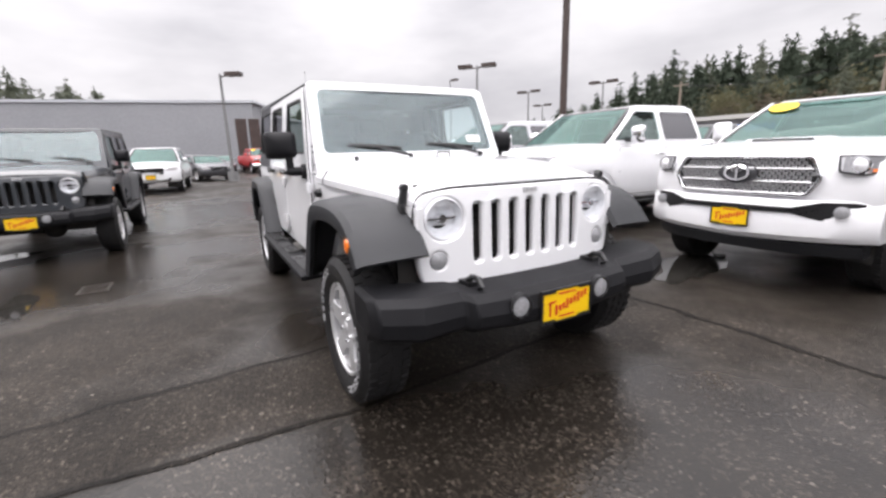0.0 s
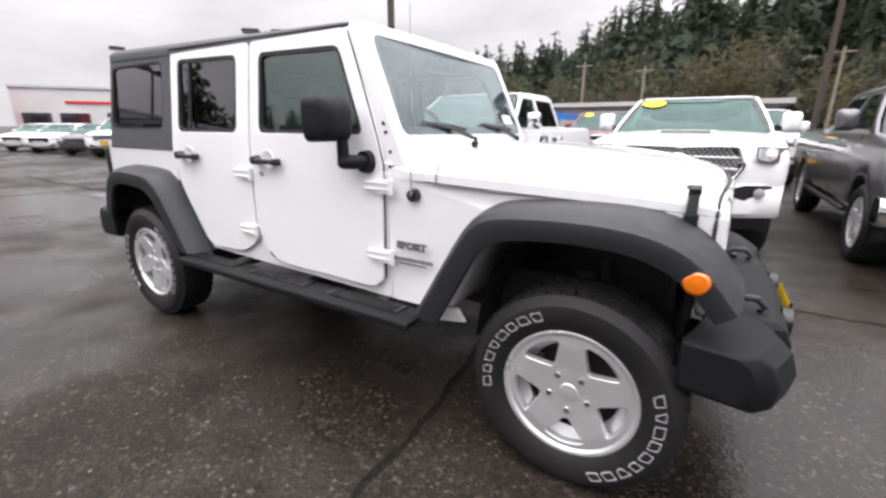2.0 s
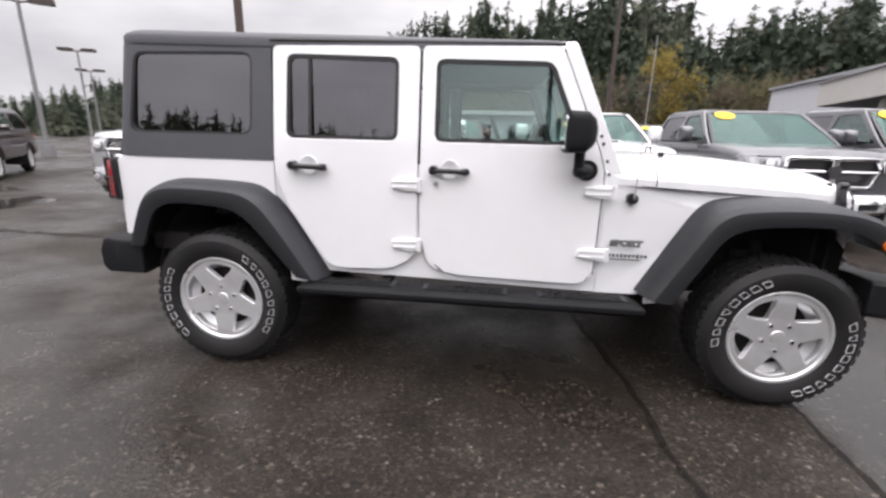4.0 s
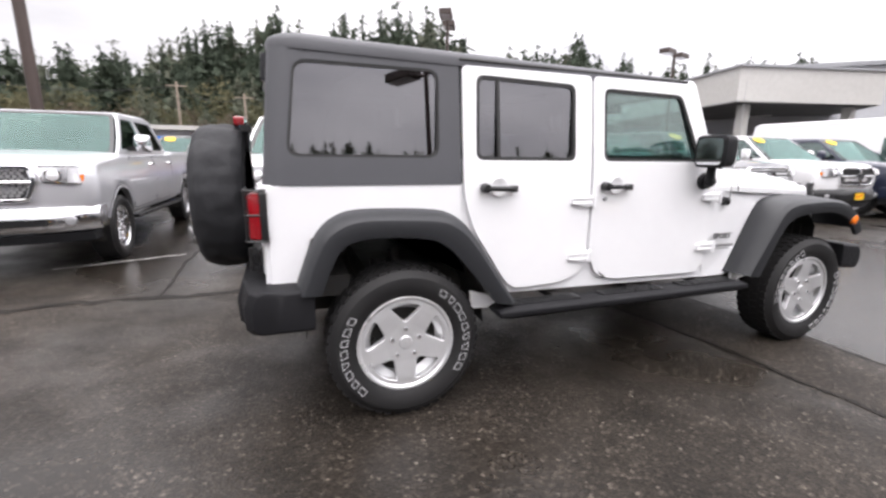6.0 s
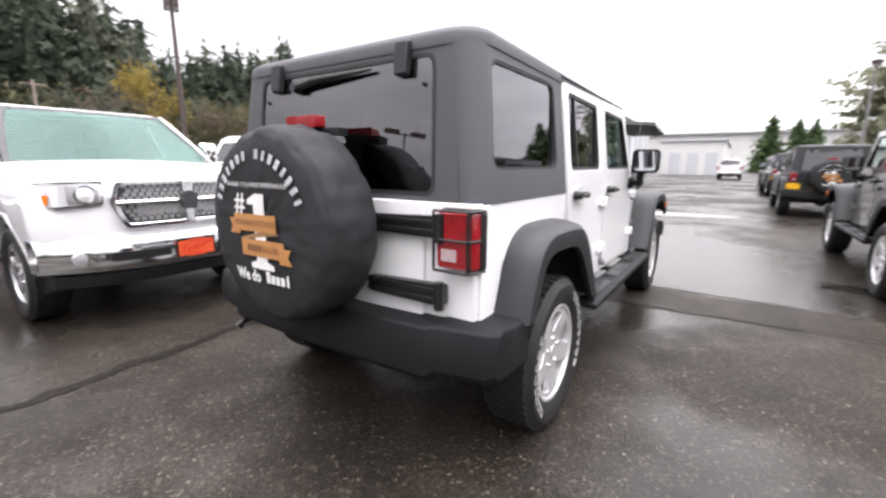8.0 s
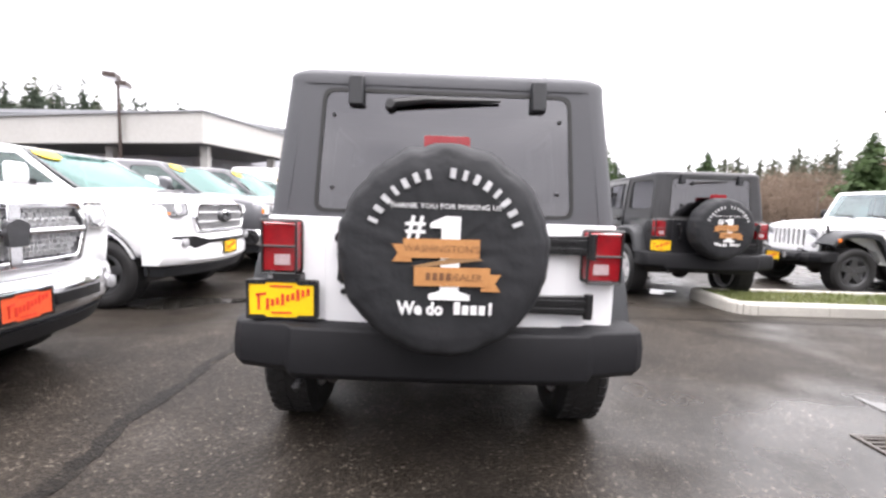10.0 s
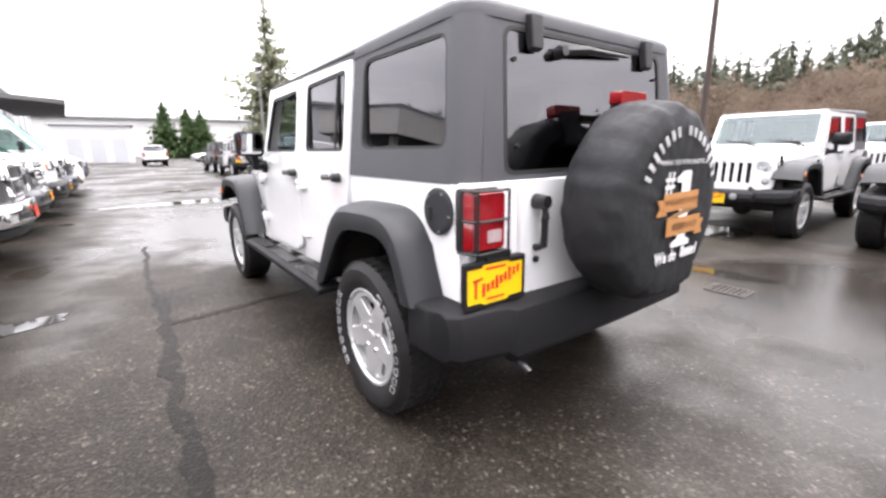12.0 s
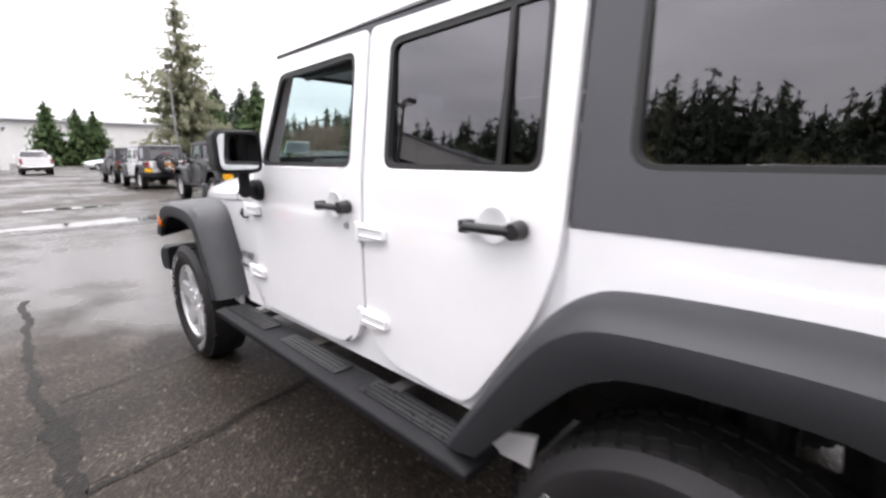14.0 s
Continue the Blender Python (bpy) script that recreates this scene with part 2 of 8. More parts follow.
def panel(bm, outer, holes, f, t):
    """A plate with holes: outlines in (u, v), f(u, v, d) gives the place d deep into its thickness t."""
    tmp = bmesh.new()
    loops = []
    for loop in [outer] + list(holes):
        vs = [tmp.verts.new((u, v, 0)) for u, v in loop]
        for i, v in enumerate(vs):
            tmp.edges.new((v, vs[(i + 1) % len(vs)]))
        loops.append(vs)
    bmesh.ops.triangle_fill(tmp, use_beauty=True, use_dissolve=False, edges=tmp.edges[:], normal=(0, 0, 1))
    tmp.verts.index_update()
    front = {v.index: bm.verts.new(f(v.co.x, v.co.y, 0.0)) for v in tmp.verts}
    back = {v.index: bm.verts.new(f(v.co.x, v.co.y, t)) for v in tmp.verts}
    for face in tmp.faces:
        i = [v.index for v in face.verts]
        bm.faces.new([front[k] for k in i])
        bm.faces.new([back[k] for k in reversed(i)])
    for vs in loops:
        for i, v in enumerate(vs):
            a, b = v.index, vs[(i + 1) % len(vs)].index
            bm.faces.new((front[a], front[b], back[b], back[a]))
    tmp.free()


def offset_poly(pts, d):
    """The polygon moved inwards by d (counter-clockwise outlines)."""
    area = sum(a[0] * b[1] - b[0] * a[1] for a, b in zip(pts, pts[1:] + pts[:1]))
    s = 1 if area > 0 else -1
    out = []
    for i, p in enumerate(pts):
        a, b = Vector(pts[i - 1]), Vector(pts[(i + 1) % len(pts)])
        p = Vector(p)
        e0, e1 = (p - a).normalized(), (b - p).normalized()
        n0, n1 = Vector((-e0.y, e0.x)) * s, Vector((-e1.y, e1.x)) * s
        n = (n0 + n1)
        k = max(0.5, n.length_squared / 2)
        out.append(tuple(p + n / k * d))
    return out


def pillow(bm, outline, slices, warp=None):
    """A side outline (x, z) carried across the car; slices are (y, inset). warp(x, y, z) bends the result."""
    rings = []
    for y, d in slices:
        o = offset_poly(outline, d) if d else outline
        rings.append([(warp(x, y, z) if warp else (x, y, z)) for x, z in o])
    loft(bm, rings)


def shell(bm, outline, slices, warp, xs, zs):
    """A pillow cut along upright and level planes before it is bent, so that its broad sides bend smoothly."""
    pillow(bm, outline, slices)
    for co, no in [((x, 0, 0), (1, 0, 0)) for x in xs] + [((0, 0, z), (0, 0, 1)) for z in zs]:
        bmesh.ops.bisect_plane(bm, geom=bm.verts[:] + bm.edges[:] + bm.faces[:], dist=0.0005, plane_co=co, plane_no=no)
    for v in bm.verts:
        v.co = warp(*v.co)


def round_slices(w, r, flat=5):
    """Slices for a width w each side with rounded edges of radius r."""
    e = [(w, r), (w - 0.12 * r, 0.62 * r), (w - 0.4 * r, 0.25 * r), (w - r, 0.0)]
    mid = [(w - r) * (1 - 2 * k / flat) for k in range(1, flat)]
    return [(-y, d) for y, d in e] + [(-y, 0.0) for y in mid] + [(y, d) for y, d in reversed(e)]


def words(name, text, size, place, material, parent, depth=0.0015, align="CENTER", label="", bold=0.0):
    """Flat lettering in the built-in font; place maps (u, v, d)."""
    c = bpy.data.curves.new(name, "FONT")
    c.body, c.size, c.align_x, c.align_y, c.resolution_u = text, size, align, "CENTER", 2
    c.offset = bold
    tmp = new("tmp", c)
    me = bpy.data.meshes.new_from_object(tmp)
    bpy.data.objects.remove(tmp)
    bpy.data.curves.remove(c)
    bm = bmesh.new()
    bm.from_mesh(me)
    bpy.data.meshes.remove(me)
    bmesh.ops.triangulate(bm, faces=bm.faces[:])
    for v in bm.verts:
        v.co = place(v.co.x, v.co.y, depth)
    return part(name, bm, material, parent, label)


def lerp(a, b, t):
    return a + (b - a) * t


def interp(pts, x):
    for (x0, y0), (x1, y1) in zip(pts, pts[1:]):
        if x <= x1:
            return y0 + (y1 - y0) * max(0.0, (x - x0) / (x1 - x0))
    return pts[-1][1]
# ---------------------------------------------------------------- wheels
MESHES = {}


def linked(key, name, parent, make):
    """An object on mesh data that alike pieces share; make() builds the first."""
    if key not in MESHES:
        ob = make()
        MESHES[key] = (ob.data, [(m.width, m.segments) for m in ob.modifiers])
        ob.name = name
    else:
        ob = new(name, MESHES[key][0])
        for w, s in MESHES[key][1]:
            mod = ob.modifiers.new("edge", "BEVEL")
            mod.width, mod.segments, mod.limit_method, mod.angle_limit = w, s, "ANGLE", radians(40)
    ob.parent = parent
    return ob


def wheel(parent, x, y, R=0.390, W=0.255, rim=0.238, alloy=None, style="five", letters=False, spokes=5, spin=0.0):
    """A wheel whose face looks outwards (away from y = 0)."""
    alloy = alloy or ALLOY
    key = (R, W, rim, alloy.name, style, letters, spokes)
    side = 1 if y > 0 else -1
    P = lambda a, b, h: (a, -h, b)
    w = W / 2

    def rim_mesh():
        bm = bmesh.new()
        lathe(bm, [(rim + 0.008, w * 0.80), (rim + 0.010, w * 0.86), (rim - 0.004, w * 0.86), (rim - 0.016, w * 0.74), (rim - 0.022, 0.0),
                   (rim - 0.022, -w * 0.8), (rim, -w * 0.85), (rim + 0.004, -w * 0.8)], P, 48, loop=True)
        holes = []
        ro, ri = rim * 0.86, rim * 0.44
        for k in range(spokes):
            a = 2 * math.pi * (k + 0.5) / spokes + math.pi / 2
            ha = (0.66 if style == "five" else 0.55) * math.pi / spokes
            tri = [(ri * math.cos(a), ri * math.sin(a)), (ro * math.cos(a + ha), ro * math.sin(a + ha)),
                   (ro * 1.03 * math.cos(a), ro * 1.03 * math.sin(a)), (ro * math.cos(a - ha), ro * math.sin(a - ha))]
            holes.append(fillet(tri, [0.018, 0.022, 0.03, 0.022], 3))
        face = lambda u, v, d: P(u, v, w * 0.80 - d - 0.020 * max(0.0, 1 - (math.hypot(u, v) / (rim * 0.75)) ** 2) - 0.10 * max(0.0, math.hypot(u, v) - rim * 0.80))
        panel(bm, disc(0, 0, rim * 0.985, 48), holes, face, 0.034)
        # the pockets between the spokes slope in from the lip before they open
        lathe(bm, [(rim * 0.955, w * 0.56), (rim * 0.72, w * 0.30), (rim * 0.72, w * 0.24), (rim * 0.955, w * 0.44)], P, 48, loop=True)
        return part("wheel", bm, alloy, None, bevel=0.005, seg=2)

    def tyre_mesh():
        bm = bmesh.new()
        prof = [(rim + 0.004, w * 0.80), (rim + 0.020, w * 0.90), (lerp(rim, R, 0.45), w * 1.04), (lerp(rim, R, 0.70), w * 1.00), (R - 0.032, w * 0.90),
                (R - 0.013, w * 0.78), (R - 0.008, w * 0.4), (R - 0.008, 0.0)]
        prof = prof + [(r, -h) for r, h in reversed(prof[:-1])]
        lathe(bm, prof, P, 56)
        return part("tyre", bm, RUBBER, None)

    def tread_mesh():
        bm = bmesh.new()
        n = 46
        for row, (h, sk, ln) in enumerate(((w * 0.64, 0.0, w * 0.28), (w * 0.22, 0.3, w * 0.32), (-w * 0.22, -0.3, w * 0.32), (-w * 0.64, 0.0, w * 0.28))):
            for k in range(n):
                a = 2 * math.pi * (k + 0.5 * (row % 2)) / n
                m = Matrix.Rotation(-a, 4, "Y") @ Matrix.Translation((R - 0.009, -h, 0)) @ Matrix.Rotation(sk, 4, "X")
                v = bmesh.ops.create_cube(bm, size=1.0)["verts"]
                bmesh.ops.transform(bm, matrix=m @ Matrix.Diagonal((0.011, ln, 2 * math.pi * R / n * 0.66, 1)), verts=v)
        return part("tread", bm, RUBBER, None)

    def nut_mesh():
        bm = bmesh.new()
        c = (rim * 0.31, 0.0)
        cyl(bm, P(*c, w * 0.45), P(*c, w * 0.76), 0.015, 0.011, 6)
        return part("lug_nut", bm, CHROME, None)

    def cap_mesh():
        bm = bmesh.new()
        lathe(bm, [(0.036, w * 0.5), (0.036, w * 0.70), (0.031, w * 0.74), (0.001, w * 0.76)], P, 24)
        return part("centre_cap", bm, alloy, None)

    def brake_mesh():
        bm = bmesh.new()
        lathe(bm, [(rim * 0.80, -0.01), (rim * 0.80, 0.006), (rim * 0.42, 0.006), (rim * 0.40, 0.03), (0.001, 0.03)], P, 36)
        lathe(bm, [(rim - 0.024, -0.02), (0.001, -0.02)], P, 36)
        box(bm, P(-rim * 0.62, 0.03, 0.012), (0.07, 0.05, 0.14))
        return part("brake_disc", bm, UNDER, None)

    wh = linked(("rim", key), "wheel", parent, rim_mesh)
    wh.matrix_local = Matrix.Translation((x, y, R - 0.003)) @ Matrix.Rotation(math.pi if side > 0 else 0, 4, "Z") @ Matrix.Rotation(spin, 4, "Y")
    linked(("tyre", key), "tyre", wh, tyre_mesh)
    tagged(linked(("tread", key), "tread", wh, tread_mesh), kind="stuff")
    for k in range(5):
        linked(("nut", key), "lug_nut", wh, nut_mesh).matrix_local = Matrix.Rotation(2 * math.pi * k / 5 + 0.31, 4, "Y")
    linked(("cap", key), "centre_cap", wh, cap_mesh)
    linked(("brake", key), "brake_disc", wh, brake_mesh)
    if letters:
        def letter_mesh():
            bm = bmesh.new()
            r0 = lerp(rim, R, 0.47)
            # raised outlined blocks in two arcs; the marks themselves are plain bars
            for base, count in ((math.radians(150), 8), (math.radians(-24), 9)):
                for k in range(count):
                    a = base - math.radians(10.4) * (k - (count - 1) / 2)
                    ht, wd = 0.033, (0.043, 0.036, 0.046, 0.040)[k % 4]
                    head, foot = ((0.5, 0.5), (0.5, 0.38), (0.22, 0.5), (0.5, 0.46), (0.40, 0.5))[(3 * k + count) % 5]
                    o = fillet([(-wd * head, -ht / 2), (wd * head, -ht / 2), (wd * foot, ht / 2), (-wd * foot, ht / 2)], 0.005, 2)
                    at = lambda u, v, d, a=a: Matrix.Rotation(-a, 4, "Y") @ Vector((r0 + v, -w * 1.045 + d, u + 0.25 * v))
                    panel(bm, o, [offset_poly(o, 0.0030)], at, 0.006)
            return part("sidewall_marks", bm, GREYINK, None)
        tagged(linked(("letters", key), "sidewall_marks", wh, letter_mesh), kind="stuff")
    return wh


REVERSELENS = surface("reverse_lens", (0.50, 0.38, 0.39), (0.38, 0.28, 0.29), 0.12, 0.2, 60.0, 240.0, coat=1.0)
SIGNALLENS = surface("signal_lens", (0.36, 0.36, 0.37), (0.22, 0.22, 0.23), 0.10, 0.18, 60.0, 240.0, coat=1.0)


# ---------------------------------------------------------------- square off-road wagon
def ys(z):
    """Half width of the body side at a height."""
    return 0.785 if z <= 1.18 else lerp(0.785, 0.712, (z - 1.18) / 0.60)


def soften(pts):
    """Round the corners of an open line, keeping its ends."""
    out = [pts[0]]
    for a, b in zip(pts, pts[1:]):
        out += [lerp(Vector(a), Vector(b), 0.25), lerp(Vector(a), Vector(b), 0.75)]
    return [tuple(p) for p in out] + [pts[-1]]


def plate_card(parent, place, w=0.31, h=0.16, card=None, ink=None, name="dealer_plate"):
    """A dealer's card in a black frame; place maps (u, v, d), d towards the viewer."""
    card, ink = card or YELLOW, ink or REDINK
    bm = bmesh.new()
    panel(bm, [(-w / 2, -h / 2), (w / 2, -h / 2), (w / 2, h / 2), (-w / 2, h / 2)], [], lambda u, v, d: place(u, v, 0.004 - d), 0.008)
    pl = part(name, bm, card, parent, "dealer card in a black plate frame")
    bm = bmesh.new()
    o = [(-w / 2 - 0.006, -h / 2 - 0.006), (w / 2 + 0.006, -h / 2 - 0.006), (w / 2 + 0.006, h / 2 + 0.006), (-w / 2 - 0.006, h / 2 + 0.006)]
    i = [(-w / 2 + 0.006, -h / 2 + 0.012), (-w * 0.25, -h / 2 + 0.012), (-w * 0.22, -h / 2 + 0.002), (w * 0.22, -h / 2 + 0.002), (w * 0.25, -h / 2 + 0.012), (w / 2 - 0.006, -h / 2 + 0.012),
         (w / 2 - 0.006, h / 2 - 0.012), (w * 0.25, h / 2 - 0.012), (w * 0.22, h / 2 - 0.002), (-w * 0.22, h / 2 - 0.002), (-w * 0.25, h / 2 - 0.012), (-w / 2 + 0.006, h / 2 - 0.012)]
    panel(bm, o, [i], lambda u, v, d: place(u, v, 0.008 - d), 0.010)
    part("plate_frame", bm, GLOSSBLACK, pl)
    bm = bmesh.new()
    # a slanting red script mark drawn as plain strokes
    x = -w * 0.38
    box(bm, (x + 0.012, 0.004, 0), (0.010, h * 0.46, 0.002))
    box(bm, (x + 0.022, h * 0.22, 0), (0.045, 0.010, 0.002))
    for k in range(9):
        box(bm, (x + 0.05 + k * w * 0.075, -0.012 + 0.004 * k, 0), (w * 0.045, h * (0.20 if k % 3 else 0.32), 0.002))
    box(bm, (0.0, -h * 0.36, 0), (w * 0.30, 0.008, 0.002))
    box(bm, (0.0, h * 0.37, 0), (w * 0.34, 0.008, 0.002))
    for v in bm.verts:
        v.co = place(v.co.x, v.co.y + v.co.x * 0.14 * (abs(v.co.y) < h * 0.3), 0.006 + v.co.z)
    tagged(part("script_mark", bm, ink, pl), kind="stuff")
    return pl


def wagon(label, paint_mat, doors=4, hero=False, top_mat=None, cover=True, group="", wheel_mat=None, front_plate=True, name="off_road_wagon"):
    """A square four-wheel-drive wagon, nose along +x, wheelbase centred on the origin of the long one."""
    top_mat = top_mat or HARDTOP
    root = thing(name, label, "car", group)
    dx = 0.0 if doors == 4 else 0.52
    RX = lambda x: x + dx
    xa = RX(-1.4735)
    xh = -1.155 if doors == 4 else -0.375
    flare_mat = PLASTIC
    # --- tub
    bm = bmesh.new()
    out = [(RX(-2.105), 0.70), (RX(-1.97), 0.70), (RX(-1.90), 0.92), (RX(-1.78), 1.00), (RX(-1.26), 1.00), (RX(-1.12), 0.92), (RX(-0.90), 0.56),
           (0.59, 0.53), (0.59, 1.17), (RX(-2.085), 1.17)]
    pillow(bm, out, [(-0.60, 0.0), (0.60, 0.0)])
    body = part("body_tub", bm, paint_mat, root, bevel=0.012)
    for s in (-1, 1):
        bm = bmesh.new()
        panel(bm, out, [], lambda u, v, d, s=s: (u, s * (0.772 - d), v), 0.03)
        part("body_side", bm, paint_mat, body, bevel=0.006)
    bm = bmesh.new()
    box(bm, (RX(-2.09), 0, 0.935), (0.03, 1.54, 0.47))
    part("rear_panel", bm, paint_mat, body, bevel=0.008)
    for s in (-1, 1):
        bm = bmesh.new()
        panel(bm, fillet([(RX(-2.08), 0.70), (RX(-1.97), 0.70), (RX(-1.90), 0.92), (RX(-1.78), 1.00), (RX(-1.26), 1.00), (xh + 0.0, 0.96), (xh, 1.166), (RX(-2.075), 1.166)], [0.02, 0, 0, 0, 0, 0, 0.0, 0.05]), [],
              lambda u, v, d, s=s: (u, s * (0.786 - d), v), 0.016)
        part("quarter_panel", bm, paint_mat, body, bevel=0.008)
    # --- front clip, narrowing to the grille
    cw = lambda x: interp([(0.55, 0.772), (0.85, 0.7715), (0.98, 0.757), (1.12, 0.737), (1.82, 0.625)], x)
    bm = bmesh.new()
    seam = lambda x: lerp(1.108, 1.040, max(0.0, x - 0.62) / 1.20)
    out = [(0.59, 0.53), (0.80, 0.53), (0.92, 0.56), (1.06, 0.86), (1.20, 0.94), (1.66, 0.95), (1.70, 0.95), (1.70, seam(1.70) - 0.006), (0.62, seam(0.62) - 0.006), (0.59, 1.16)]
    pillow(bm, subdivide(out, 0.15), [(-1.0, 0.0), (-0.6, 0.0), (0.6, 0.0), (1.0, 0.0)], lambda x, y, z: (x, y * cw(x), z))
    for s in (-1, 1):
        panel(bm, [(1.69, 0.94), (1.76, 0.93), (1.845, 0.84), (1.870, 0.84), (1.870, seam(1.870) - 0.004), (1.69, seam(1.69) - 0.004)], [], lambda u, v, d, s=s: (u, s * (cw(u) - d), v), 0.03)
    part("front_fender", bm, paint_mat, root, bevel=0.01)
    # --- hood
    bm = bmesh.new()
    rings = []
    for x, zc in ((0.575, 1.205), (0.70, 1.225), (0.90, 1.232), (1.20, 1.222), (1.50, 1.195), (1.68, 1.170), (1.785, 1.148), (1.835, 1.128), (1.853, 1.112)):
        w, zs = cw(x) - 0.004, seam(x)
        half = [(w, zs), (w, lerp(zs, zc, 0.25)), (w - 0.03, lerp(zs, zc, 0.58)), (w - 0.09, lerp(zs, zc, 0.80)), (w * 0.72, zc), (w * 0.62, zc + 0.012), (0.0, zc + 0.022)]
        rings.append([(x, -y, z) for y, z in half] + [(x, y, z) for y, z in reversed(half[:-1])] + [(x, 0.3, zs - 0.01), (x, -0.3, zs - 0.01)])
    loft(bm, rings)
    hood = part("hood", bm, paint_mat, root, bevel=0.004, angle=28)
    for s in (-1, 1):
        bm = bmesh.new()
        box(bm, (1.765, s * 0.640, 1.085), (0.034, 0.030, 0.085), Matrix.Rotation(s * 0.22, 4, "X"))
        box(bm, (1.765, s * 0.652, 1.025), (0.046, 0.022, 0.045))
        cyl(bm, (1.745, s * 0.635, 1.122), (1.785, s * 0.635, 1.122), 0.020, None, 10)
        part("hood_latch", bm, GLOSSBLACK, hood, "black rubber hood latch", bevel=0.004)
        bm = bmesh.new()
        cyl(bm, (0.72, s * 0.762, 1.035), (0.72, s * 0.792, 1.035), 0.030, 0.026, 18)
        cyl(bm, (0.72, s * 0.79, 1.035), (0.722, s * 0.802, 1.040), 0.013, 0.010, 12)
        plug = part("antenna_base", bm, GLOSSBLACK, root, "black round fender plug")
        if s < 0:
            bm = bmesh.new()
            tube(bm, [(0.722, -0.797, 1.042), (0.724, -0.799, 1.10), (0.725, -0.798, 1.45), (0.727, -0.794, 1.78)], [0.005, 0.0028, 0.0024, 0.0016], 6)
            part("antenna_mast", bm, STEEL, plug, "thin bright steel whip antenna")
        bm = bmesh.new()
        cyl(bm, (0.90, s * 0.56, 1.235), (0.90, s * 0.56, 1.262), 0.014, 0.016, 10)
        part("hood_bumper", bm, GLOSSBLACK, hood)
        bm = bmesh.new()
        x, zc = 0.83, 1.2288
        w, zs = cw(x) - 0.0035, seam(x)
        tube(bm, [(x, s * y, z) for y, z in ((w, zs + 0.002), (w, lerp(zs, zc, 0.25)), (w - 0.03, lerp(zs, zc, 0.58)), (w - 0.09, lerp(zs, zc, 0.80)), (w * 0.72, zc))], 0.0026, 6)
        part("hood_seam", bm, SEAL, hood)
    bm = bmesh.new()
    tube(bm, [(1.02, -0.05, 1.25), (1.02, -0.045, 1.275), (1.02, 0.045, 1.275), (1.02, 0.05, 1.25)], 0.006)
    part("tie_loop", bm, GLOSSBLACK, hood)
    # --- grille
    gx = lambda y, z: 1.905 - 0.045 * (abs(y) / 0.62) ** 2.4 - 0.05 * max(0.0, z - 0.9) ** 1.0 - 0.5 * max(0.0, z - 1.06) ** 1.5
    outer = fillet([(-0.60, 0.655), (0.60, 0.655), (0.628, 0.80), (0.630, 0.98), (0.605, 1.088), (0.45, 1.110), (-0.45, 1.110), (-0.605, 1.088), (-0.630, 0.98), (-0.628, 0.80)], [0.08, 0.08, 0.05, 0.05, 0.11, 0.05, 0.05, 0.11, 0.05, 0.05], 6)
    holes = [fillet([(0.104 * k - 0.025, 0.752), (0.104 * k + 0.025, 0.752), (0.104 * k + 0.025, 1.045), (0.104 * k - 0.025, 1.045)], 0.022, 3) for k in range(-3, 4)]
    holes += [disc(s * 0.485, 0.974, 0.101, 28) for s in (-1, 1)] + [disc(s * 0.520, 0.782, 0.043, 18) for s in (-1, 1)]
    bm = bmesh.new()
    panel(bm, subdivide(outer, 0.08), holes, lambda u, v, d: (gx(u, v) - d, u, v), 0.045)
    grille = part("grille", bm, paint_mat, root, bevel=0.012, angle=40)
    bm = bmesh.new()
    rim_line = [q for q in subdivide(offset_poly(outer, -0.006), 0.05) if q[1] > 0.93]
    left = sorted([q for q in rim_line if q[0] < 0], key=lambda q: math.atan2(q[1] - 0.80, -q[0]))
    right = sorted([q for q in rim_line if q[0] >= 0], key=lambda q: math.atan2(q[1] - 0.80, q[0]), reverse=True)
    tube(bm, [(gx(u, v) - 0.014, u, v) for u, v in left + right], 0.0065, 6)
    part("grille_seam", bm, SEAL, grille, "dark seam below the hood")
    bm = bmesh.new()
    box(bm, (1.745, 0, 0.90), (0.02, 1.16, 0.46))
    part("radiator", bm, UNDER, root)
    bm = bmesh.new()
    for k in range(16):
        box(bm, (1.765, 0, 0.72 + k * 0.023), (0.012, 0.74, 0.006))
    tagged(part("radiator_fins", bm, UNDER, root), kind="stuff")
    for s in (-1, 1):
        hx = gx(0.487, 0.978) - 0.012
        at = lambda a, b, h, s=s, hx=hx: (hx + h, s * 0.485 + a * 1.085, 0.974 + b * 1.085)
        bm = bmesh.new()
        lathe(bm, [(0.094, -0.04), (0.094, 0.006), (0.086, 0.010), (0.084, 0.0)], at, 32)
        lamp = part("headlight", bm, REFLECTOR, root)
        bm = bmesh.new()
        lathe(bm, [(0.085, 0.0), (0.070, -0.035), (0.045, -0.05), (0.001, -0.055)], at, 32)
        part("reflector", bm, REFLECTOR, lamp)
        bm = bmesh.new()
        cyl(bm, at(0, 0, -0.05), at(0, 0, -0.008), 0.026, 0.020, 16)
        box(bm, at(0, 0, -0.022), (0.012, 0.150, 0.010))
        part("bulb_shield", bm, CHROME, lamp)
        bm = bmesh.new()
        lathe(bm, [(0.085, 0.004), (0.065, 0.014), (0.035, 0.020), (0.001, 0.022)], at, 32)
        part("lens", bm, LENSGLASS, lamp)
        tx = gx(0.520, 0.782) - 0.004
        at2 = lambda a, b, h, s=s, tx=tx: (tx + h, s * 0.520 + a, 0.782 + b)
        bm = bmesh.new()
        lathe(bm, [(0.044, -0.03), (0.044, 0.002), (0.034, 0.008), (0.001, 0.012)], at2, 24)
